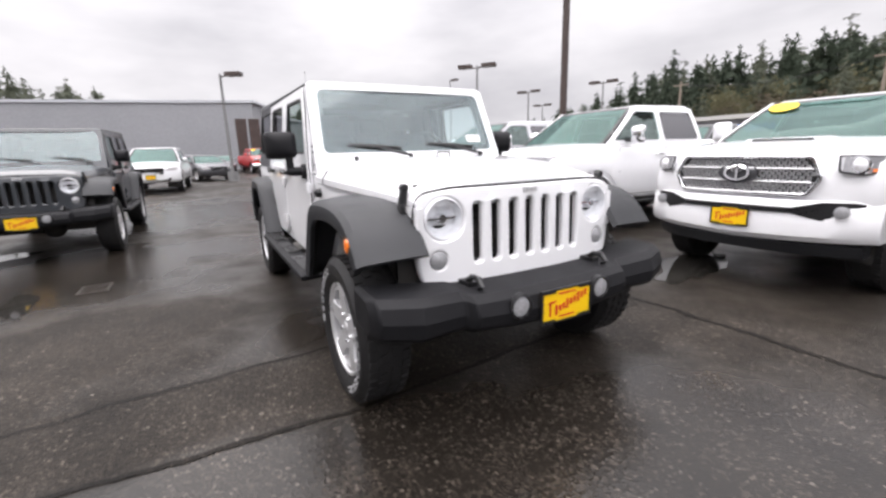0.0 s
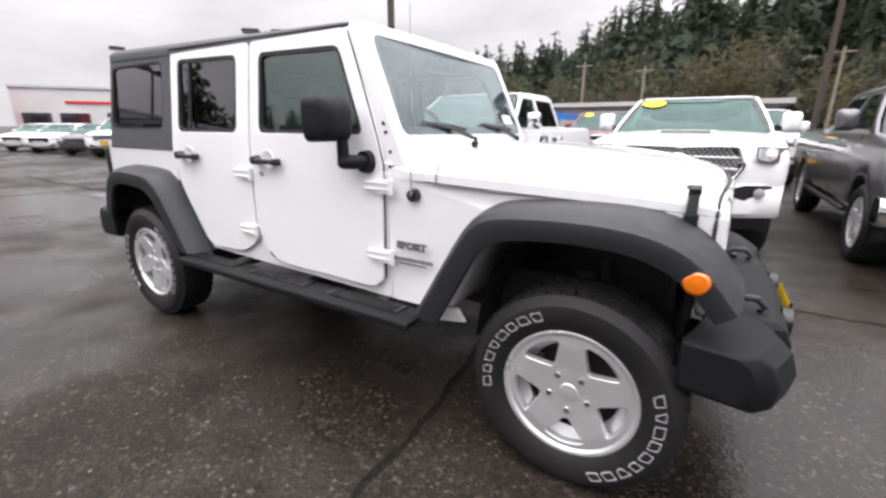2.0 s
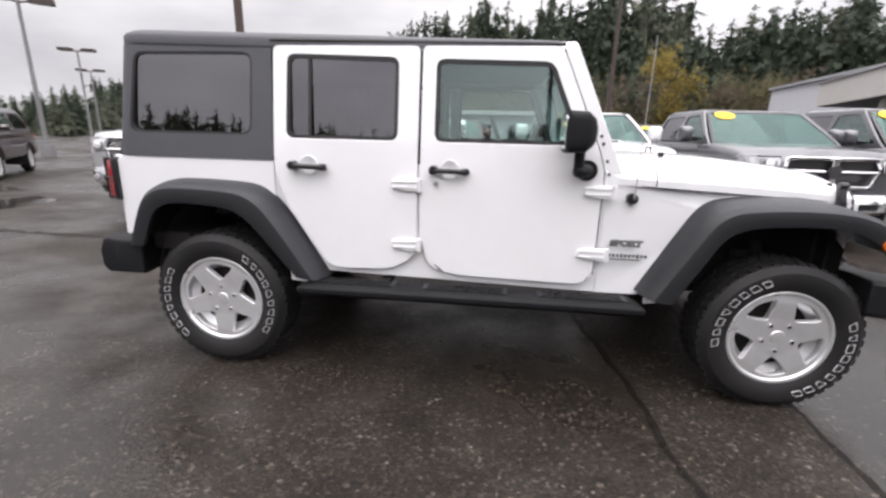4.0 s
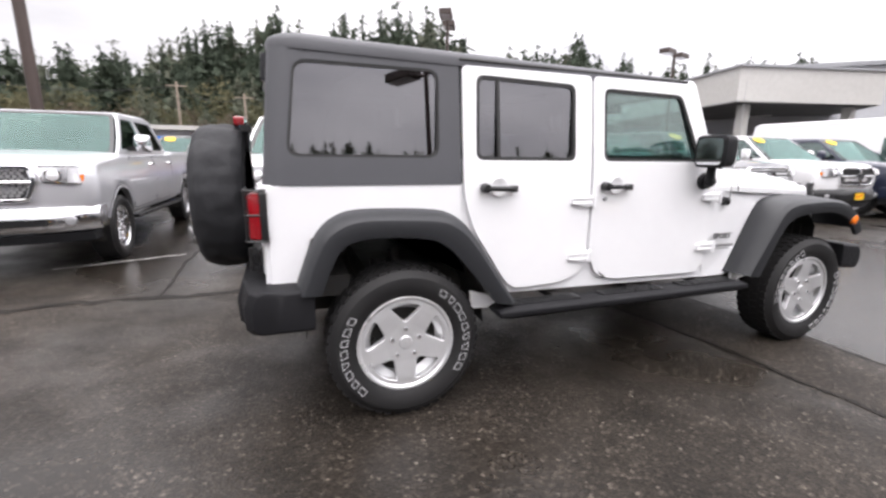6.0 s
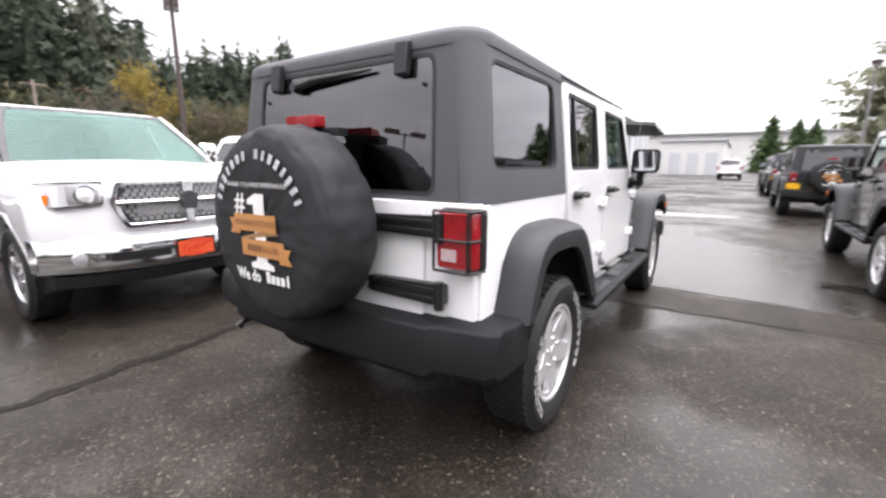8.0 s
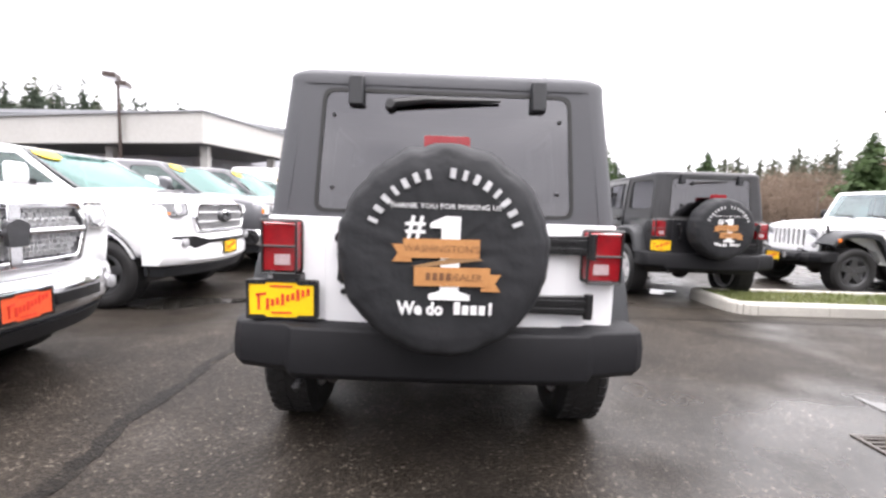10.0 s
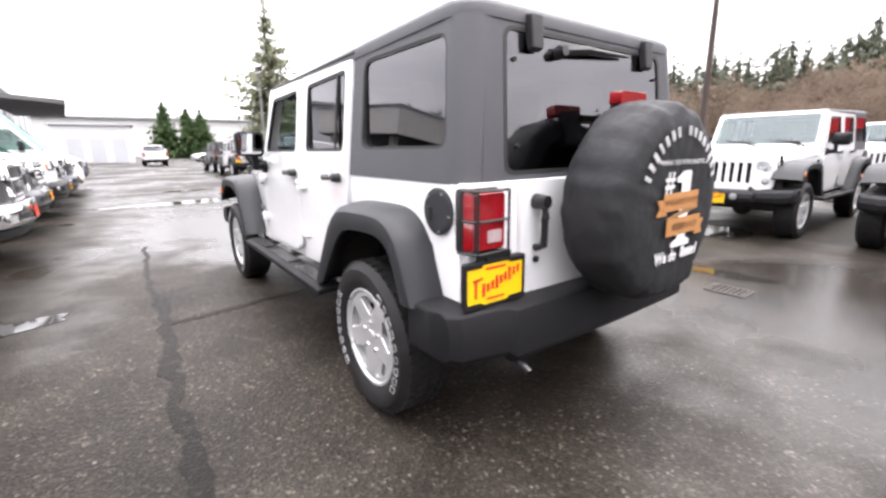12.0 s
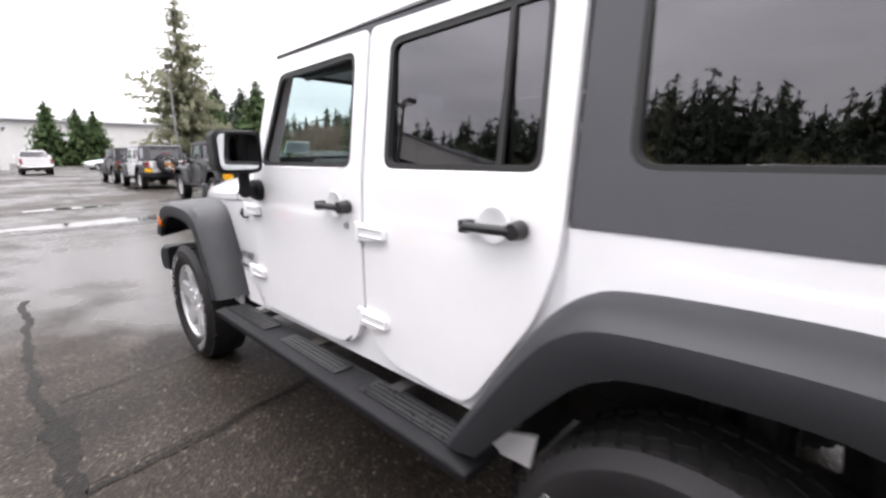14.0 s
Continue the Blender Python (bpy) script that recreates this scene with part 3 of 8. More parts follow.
        part("turn_signal", bm, SIGNALLENS, root, "clear round turn signal")
    bm = bmesh.new()
    for k in range(4):
        box(bm, (gx(0, 1.082) + 0.002, -0.036 + 0.024 * k, 1.082), (0.006, 0.015, 0.022 if k else 0.030))
    part("nose_mark", bm, surface("nickel", (0.55, 0.55, 0.56), None, 0.35, metal=0.4) if "nickel" not in bpy.data.materials else bpy.data.materials["nickel"], grille)
    # --- front bumper
    bm = bmesh.new()
    rings = []
    for y, xf, z0, z1, xb in ((-0.915, 2.000, 0.565, 0.735, 1.80), (-0.89, 2.055, 0.545, 0.745, 1.80), (-0.72, 2.115, 0.525, 0.735, 1.84), (-0.50, 2.085, 0.520, 0.715, 1.86), (-0.47, 2.135, 0.52, 0.705, 1.86),
                              (-0.20, 2.150, 0.50, 0.700, 1.86), (0.20, 2.150, 0.50, 0.700, 1.86), (0.47, 2.135, 0.52, 0.705, 1.86), (0.50, 2.085, 0.520, 0.715, 1.86), (0.72, 2.115, 0.525, 0.735, 1.84),
                              (0.89, 2.055, 0.545, 0.745, 1.80), (0.915, 2.000, 0.565, 0.735, 1.80)):
        z0, z1 = z0 - 0.03, z1 - 0.045
        rings.append([(xb, y, z0 + 0.02), (xf - 0.05, y, z0), (xf - 0.012, y, z0 + 0.03), (xf, y, lerp(z0, z1, 0.5)), (xf - 0.02, y, z1 - 0.03), (xf - 0.06, y, z1), (xb, y, z1 + 0.012)])
    loft(bm, rings)
    bumper = part("front_bumper", bm, BUMPER, root, "black grained plastic front bumper", bevel=0.008, angle=25)
    for s in (-1, 1):
        bm = bmesh.new()
        tube(bm, [(1.90, s * 0.40, 0.665), (1.97, s * 0.40, 0.71), (2.02, s * 0.40, 0.71), (2.05, s * 0.40, 0.68), (2.03, s * 0.40, 0.66)], 0.014)
        box(bm, (1.93, s * 0.40, 0.675), (0.10, 0.05, 0.02))
        part("tow_hook", bm, GLOSSBLACK, bumper)
        fa = lambda a, b, h, s=s: (2.138 + h, s * 0.255 + a, 0.588 + b)
        bm = bmesh.new()
        lathe(bm, [(0.058, -0.02), (0.060, 0.012), (0.050, 0.016), (0.047, 0.0)], fa, 24)
        fog = part("fog_lamp", bm, GLOSSBLACK, bumper)
        bm = bmesh.new()
        lathe(bm, [(0.047, 0.010), (0.025, 0.016), (0.001, 0.018)], fa, 24)
        part("fog_lens", bm, SIGNALLENS, fog)
    if front_plate:
        plate_card(root, lambda u, v, d: (2.156 + d, 0.012 + u, 0.555 + v), 0.31, 0.155)
    # --- flares
    def flare(top, inner, junction):
        for _ in range(2):
            top, inner = soften(top), soften(inner)
        for s in (-1, 1):
            rings = []
            for (tx, tz), (ix, iz) in zip(top, inner):
                j = junction(tx)
                mixp = lambda t: (lerp(tx, ix, t), lerp(tz, iz, t))
                sec = [(0.0, j), (0.04, lerp(j, 0.93, 0.45)), (0.16, 0.905), (0.34, 0.932), (0.62, 0.938), (1.0, 0.928), (1.0, 0.905), (0.62, 0.90), (0.30, 0.86), (0.25, j - 0.02)]
                rings.append([(mixp(t)[0], s * y, mixp(t)[1]) for t, y in sec])
            b = bmesh.new()
            loft(b, rings)
            f = part("fender_flare", b, flare_mat, root, "dark grey grained plastic fender flare", angle=30)
            yield s, f
    rt = [(-1.985, 0.69), (-1.90, 0.92), (-1.84, 1.00), (-1.76, 1.045), (-1.66, 1.06), (-1.30, 1.05), (-1.20, 1.02), (-1.10, 0.93), (-0.86, 0.545)]
    ri = [(-1.87, 0.69), (-1.80, 0.86), (-1.76, 0.905), (-1.70, 0.93), (-1.62, 0.94), (-1.38, 0.925), (-1.30, 0.895), (-1.22, 0.83), (-1.00, 0.56)]
    list(flare([(RX(a), b) for a, b in rt], [(RX(a), b) for a, b in ri], lambda x: 0.77))
    ft = [(0.79, 0.56), (0.98, 0.89), (1.04, 0.985), (1.10, 1.035), (1.20, 1.055), (1.42, 1.065), (1.62, 1.058), (1.76, 1.025), (1.855, 0.96), (1.945, 0.84)]
    fi = [(0.93, 0.54), (1.055, 0.775), (1.10, 0.860), (1.15, 0.910), (1.24, 0.942), (1.44, 0.958), (1.61, 0.952), (1.725, 0.918), (1.80, 0.865), (1.872, 0.78)]
    for s, f in flare(ft, fi, lambda x: cw(x) - 0.01):
        bm = bmesh.new()
        at3 = lambda a, b, h, s=s: (1.812 + a, s * (0.926 + h), 0.895 + b)
        lathe(bm, [(0.036, -0.01), (0.036, 0.006), (0.028, 0.014), (0.001, 0.018)], at3, 20)
        part("side_marker", bm, AMBER, f, "amber side marker lamp")
    for s in (-1, 1):
        for q in ([(RX(-1.10), 0.60), (RX(-1.09), 0.50), (RX(-0.86), 0.485), (RX(-0.90), 0.54)], [(0.84, 0.49), (1.00, 0.515), (0.96, 0.565), (0.84, 0.56)]):
            bm = bmesh.new()
            panel(bm, q, [], lambda u, v, d, s=s: (u, s * (0.80 - d), v), 0.02)
            part("sill_corner", bm, paint_mat, body, bevel=0.004)
    # --- wheel wells and underbody
    bm = bmesh.new()
    for s in (-1, 1):
        for cx, w0 in ((xa, 0.765), (1.4735, 0.70)):
            pts = [(min(cx + 0.47 * math.cos(a), 1.80), 0.40 + 0.585 * math.sin(a)) for a in [math.pi * k / 12 for k in range(13)]]
            loft(bm, [[(x, s * 0.35, z) for x, z in pts], [(x, s * w0, z) for x, z in pts]], closed=False)
    for s in (-1, 1):
        edge_ = [(-1.962, 0.69), (-1.892, 0.908), (-1.775, 0.990), (-1.265, 0.990), (-1.128, 0.912), (-0.910, 0.545)]
        loft(bm, [[(RX(x), s * 0.50, z) for x, z in edge_], [(RX(x), s * 0.792, z) for x, z in edge_]], closed=False)
    box(bm, (0.1 + dx / 2, 0, 0.60), (3.4 - dx, 0.9, 0.16))
    for s in (-1, 1):
        box(bm, (1.800, s * 0.44, 0.76), (0.03, 0.34, 0.36))
    for s in (-1, 1):
        box(bm, (-0.1 + dx / 2, s * 0.42, 0.52), (3.9 - dx, 0.07, 0.12))
        box(bm, (RX(-1.9), s * 0.45, 0.68), (0.35, 0.6, 0.10))
    part("underbody", bm, UNDER, root)
    for cx, nm in ((1.4735, "front_axle"), (xa, "rear_axle")):
        bm = bmesh.new()
        cyl(bm, (cx, -0.70, 0.387), (cx, 0.70, 0.387), 0.042, None, 14)
        bmesh.ops.create_uvsphere(bm, u_segments=14, v_segments=8, radius=0.13, matrix=Matrix.Translation((cx, 0.16 if cx > 0 else 0.0, 0.39)))
        for s in (-1, 1):
            cyl(bm, (cx + 0.10, s * 0.55, 0.36), (cx + 0.02, s * 0.50, 0.80), 0.028, None, 10)
            cyl(bm, (cx - 0.06, s * 0.50, 0.42), (cx - 0.06, s * 0.50, 0.75), 0.05, None, 10)
        part(nm, bm, UNDER, root)
    bm = bmesh.new()
    tube(bm, [(RX(-1.75), 0.42, 0.55), (RX(-2.05), 0.46, 0.50), (RX(-2.17), 0.47, 0.465)], 0.03, 10)
    box(bm, (RX(-1.82), 0.15, 0.56), (0.25, 0.55, 0.16))
    part("exhaust", bm, UNDER, root)
    for wy in (-0.782, 0.782):
        for cx in (1.4735, xa):
            wheel(root, cx, wy, letters=hero, alloy=wheel_mat, spin=-math.pi / 5 if cx < 0 else 0.0)
    # --- side steps
    for s in (-1, 1):
        bm = bmesh.new()
        x0, x1 = RX(-0.99), 0.80
        rings = []
        for x, dz in ((x0, 0.0), (x0 + 0.05, 0.0), (x1 - 0.05, 0.0), (x1, 0.0)):
            e = 0.02 if x in (x0, x1) else 0.0
            rings.append([(x, s * (0.80), 0.475 + e), (x, s * 0.925, 0.465 + e), (x, s * 0.955, 0.485), (x, s * 0.955, 0.515), (x, s * 0.925, 0.535 - e), (x, s * 0.80, 0.525 - e)])
        loft(bm, rings)
        step = part("running_board", bm, BUMPER, root, "black tubular running board", bevel=0.006)
        for k in range(3 if doors == 4 else 2):
            bm = bmesh.new()
            c = lerp(x0, x1, (k + 0.5) / (3 if doors == 4 else 2))
            box(bm, (c, s * 0.875, 0.536), (0.44, 0.085, 0.008))
            for j in range(4):
                box(bm, (c, s * (0.845 + 0.02 * j), 0.541), (0.40, 0.006, 0.006))
            part("step_pad", bm, GLOSSBLACK, step)
        for c in (0.55, 0.0, -0.55):
            bm = bmesh.new()
            box(bm, (c + dx / 2, s * 0.68, 0.515), (0.06, 0.32, 0.03))
            part("step_bracket", bm, UNDER, step)
    # --- doors
    F = lambda s, off=0.0: (lambda u, v, d: (u, s * (ys(v) + 0.014 + off - d), v))
    spans = [("front", [(-0.355, 1.745), (-0.355, 0.80), (-0.30, 0.62), (-0.16, 0.585), (0.50, 0.575), (0.562, 0.62), (0.566, 1.16), (0.530, 1.27), (0.325, 1.745)],
              [(-0.285, 1.285), (0.455, 1.285), (0.285, 1.675), (-0.285, 1.685)])]
    if doors == 4:
        spans.append(("rear", [(-1.14, 1.745), (-1.145, 1.10), (-1.08, 0.92), (-0.86, 0.585), (-0.50, 0.60), (-0.375, 0.68), (-0.37, 0.80), (-0.37, 1.745)],
                      [(-1.075, 1.285), (-0.475, 1.285), (-0.475, 1.69), (-1.065, 1.705)]))
    for s in (-1, 1):
        for kind, o, hole in spans:
            bm = bmesh.new()
            panel(bm, subdivide(fillet(o, [0.03, 0, 0.08, 0.08, 0.06, 0.05, 0, 0, 0.03] if kind == "front" else [0.03, 0.1, 0.05, 0.08, 0.08, 0.08, 0.0, 0.03]), 0.2), [subdivide(fillet(hole, 0.045), 0.2)], F(s), 0.030)
            door = part("door", bm, paint_mat, root, bevel=0.006)
            if kind == "front":
                bm = bmesh.new()
                tube(bm, [(x + 0.004, s * (ys(z) + lean), z) for x, z, lean in ((0.562, 0.63, 0.003), (0.566, 1.0, 0.003), (0.566, 1.16, 0.003), (0.549, 1.215, 0.006), (0.530, 1.27, 0.006), (0.4275, 1.5075, 0.006), (0.329, 1.735, 0.006))], 0.0036, 6)
                part("door_seal", bm, SEAL, door)
            bm = bmesh.new()
            panel(bm, subdivide(fillet(offset_poly(hole, -0.004), 0.045), 0.2), [subdivide(fillet(offset_poly(hole, 0.018), 0.035), 0.2)], F(s, -0.004), 0.02)
            if kind == "rear":
                box(bm, (-0.945, s * (ys(1.49) + 0.004), 1.49), (0.016, 0.012, 0.40), Matrix.Rotation(s * 0.12, 4, "X"))
            part("window_seal", bm, SEAL, door)
            if not (hero and s > 0 and kind == "front"):
                bm = bmesh.new()
                panel(bm, offset_poly(hole, 0.004), [], lambda u, v, d, s=s: (u, s * (ys(v) - 0.006 + 0.038 * (v - 1.49) - d), v), 0.004)
                part("window_glass", bm, CLEARGLASS if kind == "front" else PRIVACY, door)
            hx0, hx1 = (-0.30, -0.10) if kind == "front" else (-1.05, -0.85)
            bm = bmesh.new()
            mid = (hx0 + hx1) / 2
            Hy = 0.785 + 0.014
            lathe(bm, [(0.052, 0.0), (0.050, 0.003), (0.042, 0.003), (0.03, -0.004), (0.001, -0.006)], lambda a, b, h: (mid + a, s * (Hy + 0.004 + h), 1.15 + b), 22)
            part("handle_cup", bm, paint_mat, door)
            bm = bmesh.new()
            tube(bm, [(hx0 + 0.01, s * (Hy + 0.01), 1.145), (hx0 + 0.03, s * (Hy + 0.035), 1.145), (hx1 - 0.03, s * (Hy + 0.035), 1.142), (hx1 - 0.005, s * (Hy + 0.01), 1.14)], 0.014, 8)
            cyl(bm, (hx0 + 0.018, s * Hy, 1.146), (hx0 + 0.018, s * (Hy + 0.045), 1.146), 0.026, 0.022, 14)
            box(bm, (hx1 - 0.02, s * (Hy + 0.018), 1.141), (0.03, 0.036, 0.034))
            part("door_handle", bm, GLOSSBLACK, door, "black grab door handle", bevel=0.003)
            if kind == "front":
                bm = bmesh.new()
                cyl(bm, (-0.27, s * Hy, 1.075), (-0.27, s * (Hy + 0.006), 1.075), 0.013, None, 12)
                part("lock", bm, STEEL, door)
            for hz in (1.065, 0.745):
                bm = bmesh.new()
                e = 0.575 if kind == "front" else -0.40
                prof = [(e + 0.05, hz - 0.030), (e + 0.05, hz + 0.030), (e - 0.02, hz + 0.032), (e - 0.10, hz + 0.020), (e - 0.10, hz - 0.016), (e - 0.02, hz - 0.032)]
                panel(bm, prof, [], lambda u, v, d, s=s: (u, s * (Hy + 0.017 - d), v), 0.02)
                cyl(bm, (e + 0.045, s * (Hy + 0.012), hz - 0.036), (e + 0.045, s * (Hy + 0.012), hz + 0.036), 0.013, None, 10)
                box(bm, (e - 0.03, s * (Hy + 0.019), hz + 0.017), (0.13, 0.006, 0.008))
                box(bm, (e - 0.03, s * (Hy + 0.019), hz - 0.012), (0.13, 0.006, 0.008))
                part("door_hinge", bm, paint_mat, door, bevel=0.004)
        # badge
        lay = lambda u, v, d, s=s: (0.715 - (u * 1.25 if s > 0 else -u * 1.25), s * (0.789 + d), 0.806 + v)
        badge = words("badge", "SPORT", 0.042, lay, GLOSSBLACK, root, label="silver badge letters edged in black", bold=0.0036)
        words("badge_letters", "SPORT", 0.042, lambda u, v, d: lay(u, v, d + 0.0015), STEEL, badge)
        bm = bmesh.new()
        for k in range(11):
            box(bm, (0.62 + 0.02 * k, s * 0.788, 0.742), (0.013, 0.003, 0.016 if k % 4 else 0.02))
        box(bm, (0.72, s * 0.788, 0.722), (0.15, 0.003, 0.006))
        part("badge_line", bm, surface("badge_grey", (0.10, 0.10, 0.105), None, 0.4) if "badge_grey" not in bpy.data.materials else bpy.data.materials["badge_grey"], root)
        # mirror
        bm = bmesh.new()
        cyl(bm, (0.482, s * 0.785, 1.168), (0.480, s * 0.822, 1.170), 0.054, 0.047, 18)
        tube(bm, [(0.480, s * 0.81, 1.170), (0.455, s * 0.862, 1.170), (0.420, s * 0.884, 1.170), (0.406, s * 0.888, 1.170)], [0.030, 0.032, 0.031, 0.024], 12)
        cyl(bm, (0.424, s * 0.882, 1.165), (0.422, s * 0.884, 1.270), 0.026, 0.025, 12)
        mir = part("door_mirror", bm, BUMPER, root)
        bm = bmesh.new()
        rings = []
        for x, g in ((0.335, 0.010), (0.345, 0.0), (0.425, 0.004), (0.46, 0.03), (0.475, 0.06)):
            q = fillet([(0.825 + g, 1.255 + g), (1.025 - g, 1.255 + g), (1.030 - g, 1.440 - g), (0.825 + g, 1.440 - g)], 0.04)
            rings.append([(x, s * y, z) for y, z in q])
        loft(bm, rings)
        part("mirror_housing", bm, BUMPER, mir, angle=40)
        bm = bmesh.new()
        panel(bm, fillet([(0.845, 1.272), (1.010, 1.272), (1.014, 1.422), (0.845, 1.422)], 0.03), [], lambda u, v, d: (0.3325 - d, s * u, v), 0.003)
        part("mirror_face", bm, MIRRORGLASS, mir)
    # --- windscreen frame
    SL = (0.36 - 0.62) / (1.775 - 1.20)
    sx = lambda z: 0.62 + SL * (z - 1.20)
    wo = [(-0.757, 1.150), (0.757, 1.150), (0.722, 1.775), (-0.722, 1.775)]
    wi = [(-0.685, 1.285), (0.685, 1.285), (0.655, 1.722), (-0.655, 1.722)]
    bm = bmesh.new()
    panel(bm, subdivide(fillet(wo, [0.0, 0.0, 0.05, 0.05]), 0.2), [subdivide(fillet(wi, 0.05), 0.2)], lambda u, v, d: (sx(v) + 0.028 - d + 0.02 * (1 - (u / 0.7) ** 2), u, v), 0.12)
    ws = part("windscreen_frame", bm, paint_mat, root, bevel=0.012)
    bm = bmesh.new()
    wg = lambda u, v, d: (sx(v) + 0.030 - d, u, v)
    panel(bm, subdivide(fillet(offset_poly(wi, -0.003), 0.05), 0.15), [], wg, 0.004)
    part("windscreen", bm, WINDSCREEN, ws)
    bm = bmesh.new()
    panel(bm, subdivide(fillet(wi, 0.05), 0.2), [subdivide(fillet([(-0.655, 1.325), (0.655, 1.325), (0.63, 1.698), (-0.63, 1.698)], 0.04), 0.2)], lambda u, v, d: wg(u, v, d + 0.006), 0.003)
    part("windscreen_band", bm, GLOSSBLACK, ws)
    bm = bmesh.new()
    for y0, y1 in ((-0.06, -0.52), (0.56, 0.10)):
        a, b = Vector(wg(y0, 1.26, -0.012)), Vector(wg(lerp(y0, y1, 0.55), 1.325, -0.016))
        tube(bm, [a, lerp(a, b, 0.6) + Vector((0.012, 0, 0)), b], [0.014, 0.010, 0.007], 6)
        cyl(bm, a - Vector((0.0, 0, 0.02)), a + Vector((0, 0, 0.012)), 0.022, 0.018, 10)
        p0, p1 = Vector(wg(lerp(y0, y1, 0.12), 1.315, -0.014)), Vector(wg(y1, 1.345, -0.014))
        tube(bm, [p0, lerp(p0, p1, 0.5) + Vector((0.006, 0, 0)), p1], [0.006, 0.011, 0.005], 6)
        tube(bm, [p0 - Vector((0.004, 0, 0.01)), p1 - Vector((0.004, 0, 0.01))], 0.004, 6)
    part("wiper", bm, GLOSSBLACK, ws)
    if hero:
        bm = bmesh.new()
        box(bm, Vector(wg(0.53, 1.375, -0.001)) + Vector((0.0, 0, 0)), (0.004, 0.13, 0.06), Matrix.Rotation(-0.42, 4, "Y"))
        part("window_sticker", bm, WHITEINK, ws)
        for sy in (-1, 1):
            for x, y, z in ((0.594, 0.776, 1.150), (0.583, 0.757, 1.213), (0.556, 0.754, 1.297), (0.543, 0.752, 1.335)):
                bm = bmesh.new()
                cyl(bm, (x, sy * (y - 0.03), z), (x, sy * y, z), 0.010, 0.008, 10)
                part("frame_bolt", bm, GLOSSBLACK, ws)
    bm = bmesh.new()
    box(bm, (0.53, 0, 1.19), (0.13, 1.26, 0.03))
    part("cowl", bm, PLASTIC, root)
    # --- hard top
    x0 = RX(-2.085)
    ht = bmesh.new()
    hole = [(RX(-1.985), 1.295), (xh - 0.115, 1.295), (xh - 0.105, 1.715), (RX(-1.935), 1.715)]
    shell = [(RX(-2.00), 1.165), (xh, 1.165), (xh, 1.76), (RX(-1.945), 1.76)]
    for s in (-1, 1):
        panel(ht, subdivide(shell, 0.2), [subdivide(fillet(hole, 0.06), 0.2)], lambda u, v, d: (u, s * (ys(v) + 0.004 - d), v), 0.03)
        rings = []
        for k in range(9):
            z = lerp(1.165, 1.76, k / 8)
            sh = lerp(0.0, 0.055, k / 8)
            r = 0.095
            cx, cy = RX(-2.00) + sh, ys(z) + 0.004 - r
            arc = [(cx + 0.001, cy + r)] + [(cx - r * math.sin(a), cy + r * math.cos(a)) for a in [math.pi / 2 * j / 6 for j in range(7)]]
            inn = [(cx - (r - 0.03) * math.sin(a), cy + (r - 0.03) * math.cos(a)) for a in [math.pi / 2 * j / 6 for j in range(6, -1, -1)]]
            rings.append([(x, s * y, z) for x, y in arc + inn])
        loft(ht, rings)
    rx = lambda z: x0 - 0.010 + lerp(0.0, 0.055, (z - 1.165) / 0.595)
    ro = [(-0.692, 1.165), (0.692, 1.165), (0.625, 1.76), (-0.625, 1.76)]
    rh = [(-0.575, 1.195), (0.575, 1.195), (0.545, 1.735), (-0.545, 1.735)]
    panel(ht, subdivide(ro, 0.2), [subdivide(fillet(rh, 0.05), 0.2)], lambda u, v, d: (rx(v) + d, u, v), 0.03)
    # roof slab
    xc, hx_ = (RX(-2.045) + 0.345) / 2, (0.345 - RX(-2.045)) / 2
    base = fillet([(-hx_, -0.725), (hx_, -0.725), (hx_, 0.725), (-hx_, 0.725)], [0.14, 0.05, 0.05, 0.14], 6)
    rings = []
    for ins, z in ((0.0, 1.735), (0.0, 1.772), (0.010, 1.790), (0.035, 1.806), (0.10, 1.818), (0.28, 1.828), (0.60, 1.834)):
        rings.append([(xc + x * (hx_ - ins) / hx_, y * (0.725 - ins) / 0.725, z + 0.012 * (1 - (x / hx_) ** 2) - 0.030 * max(0, x / hx_) + 0.014 * max(0, 0.4 - x / hx_)) for x, y in base])
    loft(ht, rings)
    top = part("hardtop", ht, top_mat, root, "dark grained moulded hard top", angle=38)
    for s in (-1, 1):
        bm = bmesh.new()
        panel(bm, subdivide(fillet(offset_poly(hole, -0.002), 0.06), 0.2), [subdivide(fillet(offset_poly(hole, 0.012), 0.05), 0.2)], lambda u, v, d: (u, s * (ys(v) + 0.001 - d), v), 0.02)
        part("side_seal", bm, SEAL, top)
        bm = bmesh.new()
        panel(bm, fillet(offset_poly(hole, 0.004), 0.055), [], lambda u, v, d, s=s: (u, s * (ys(v) - 0.014 + 0.038 * (v - 1.50) - d), v), 0.004)
        part("side_glass", bm, PRIVACY, top)
        bm = bmesh.new()
        tube(bm, [(xh, s * 0.722, 1.772), (0.335, s * 0.716, 1.757)], 0.009, 6)
        part("drip_rail", bm, SEAL, top)
    bm = bmesh.new()
    rg = offset_poly(rh, 0.008)
    panel(bm, subdivide(fillet(rg, 0.045), 0.2), [], lambda u, v, d: (rx(v) + 0.004 + d, u, v), 0.005)
    rglass = part("rear_glass", bm, PRIVACY, root, "dark tinted rear window")
    bm = bmesh.new()
    panel(bm, subdivide(fillet(offset_poly(rh, -0.003), 0.05), 0.2), [subdivide(fillet(offset_poly(rh, 0.012), 0.045), 0.2)], lambda u, v, d: (rx(v) - 0.002 + d, u, v), 0.02)
    part("rear_seal", bm, SEAL, rglass)
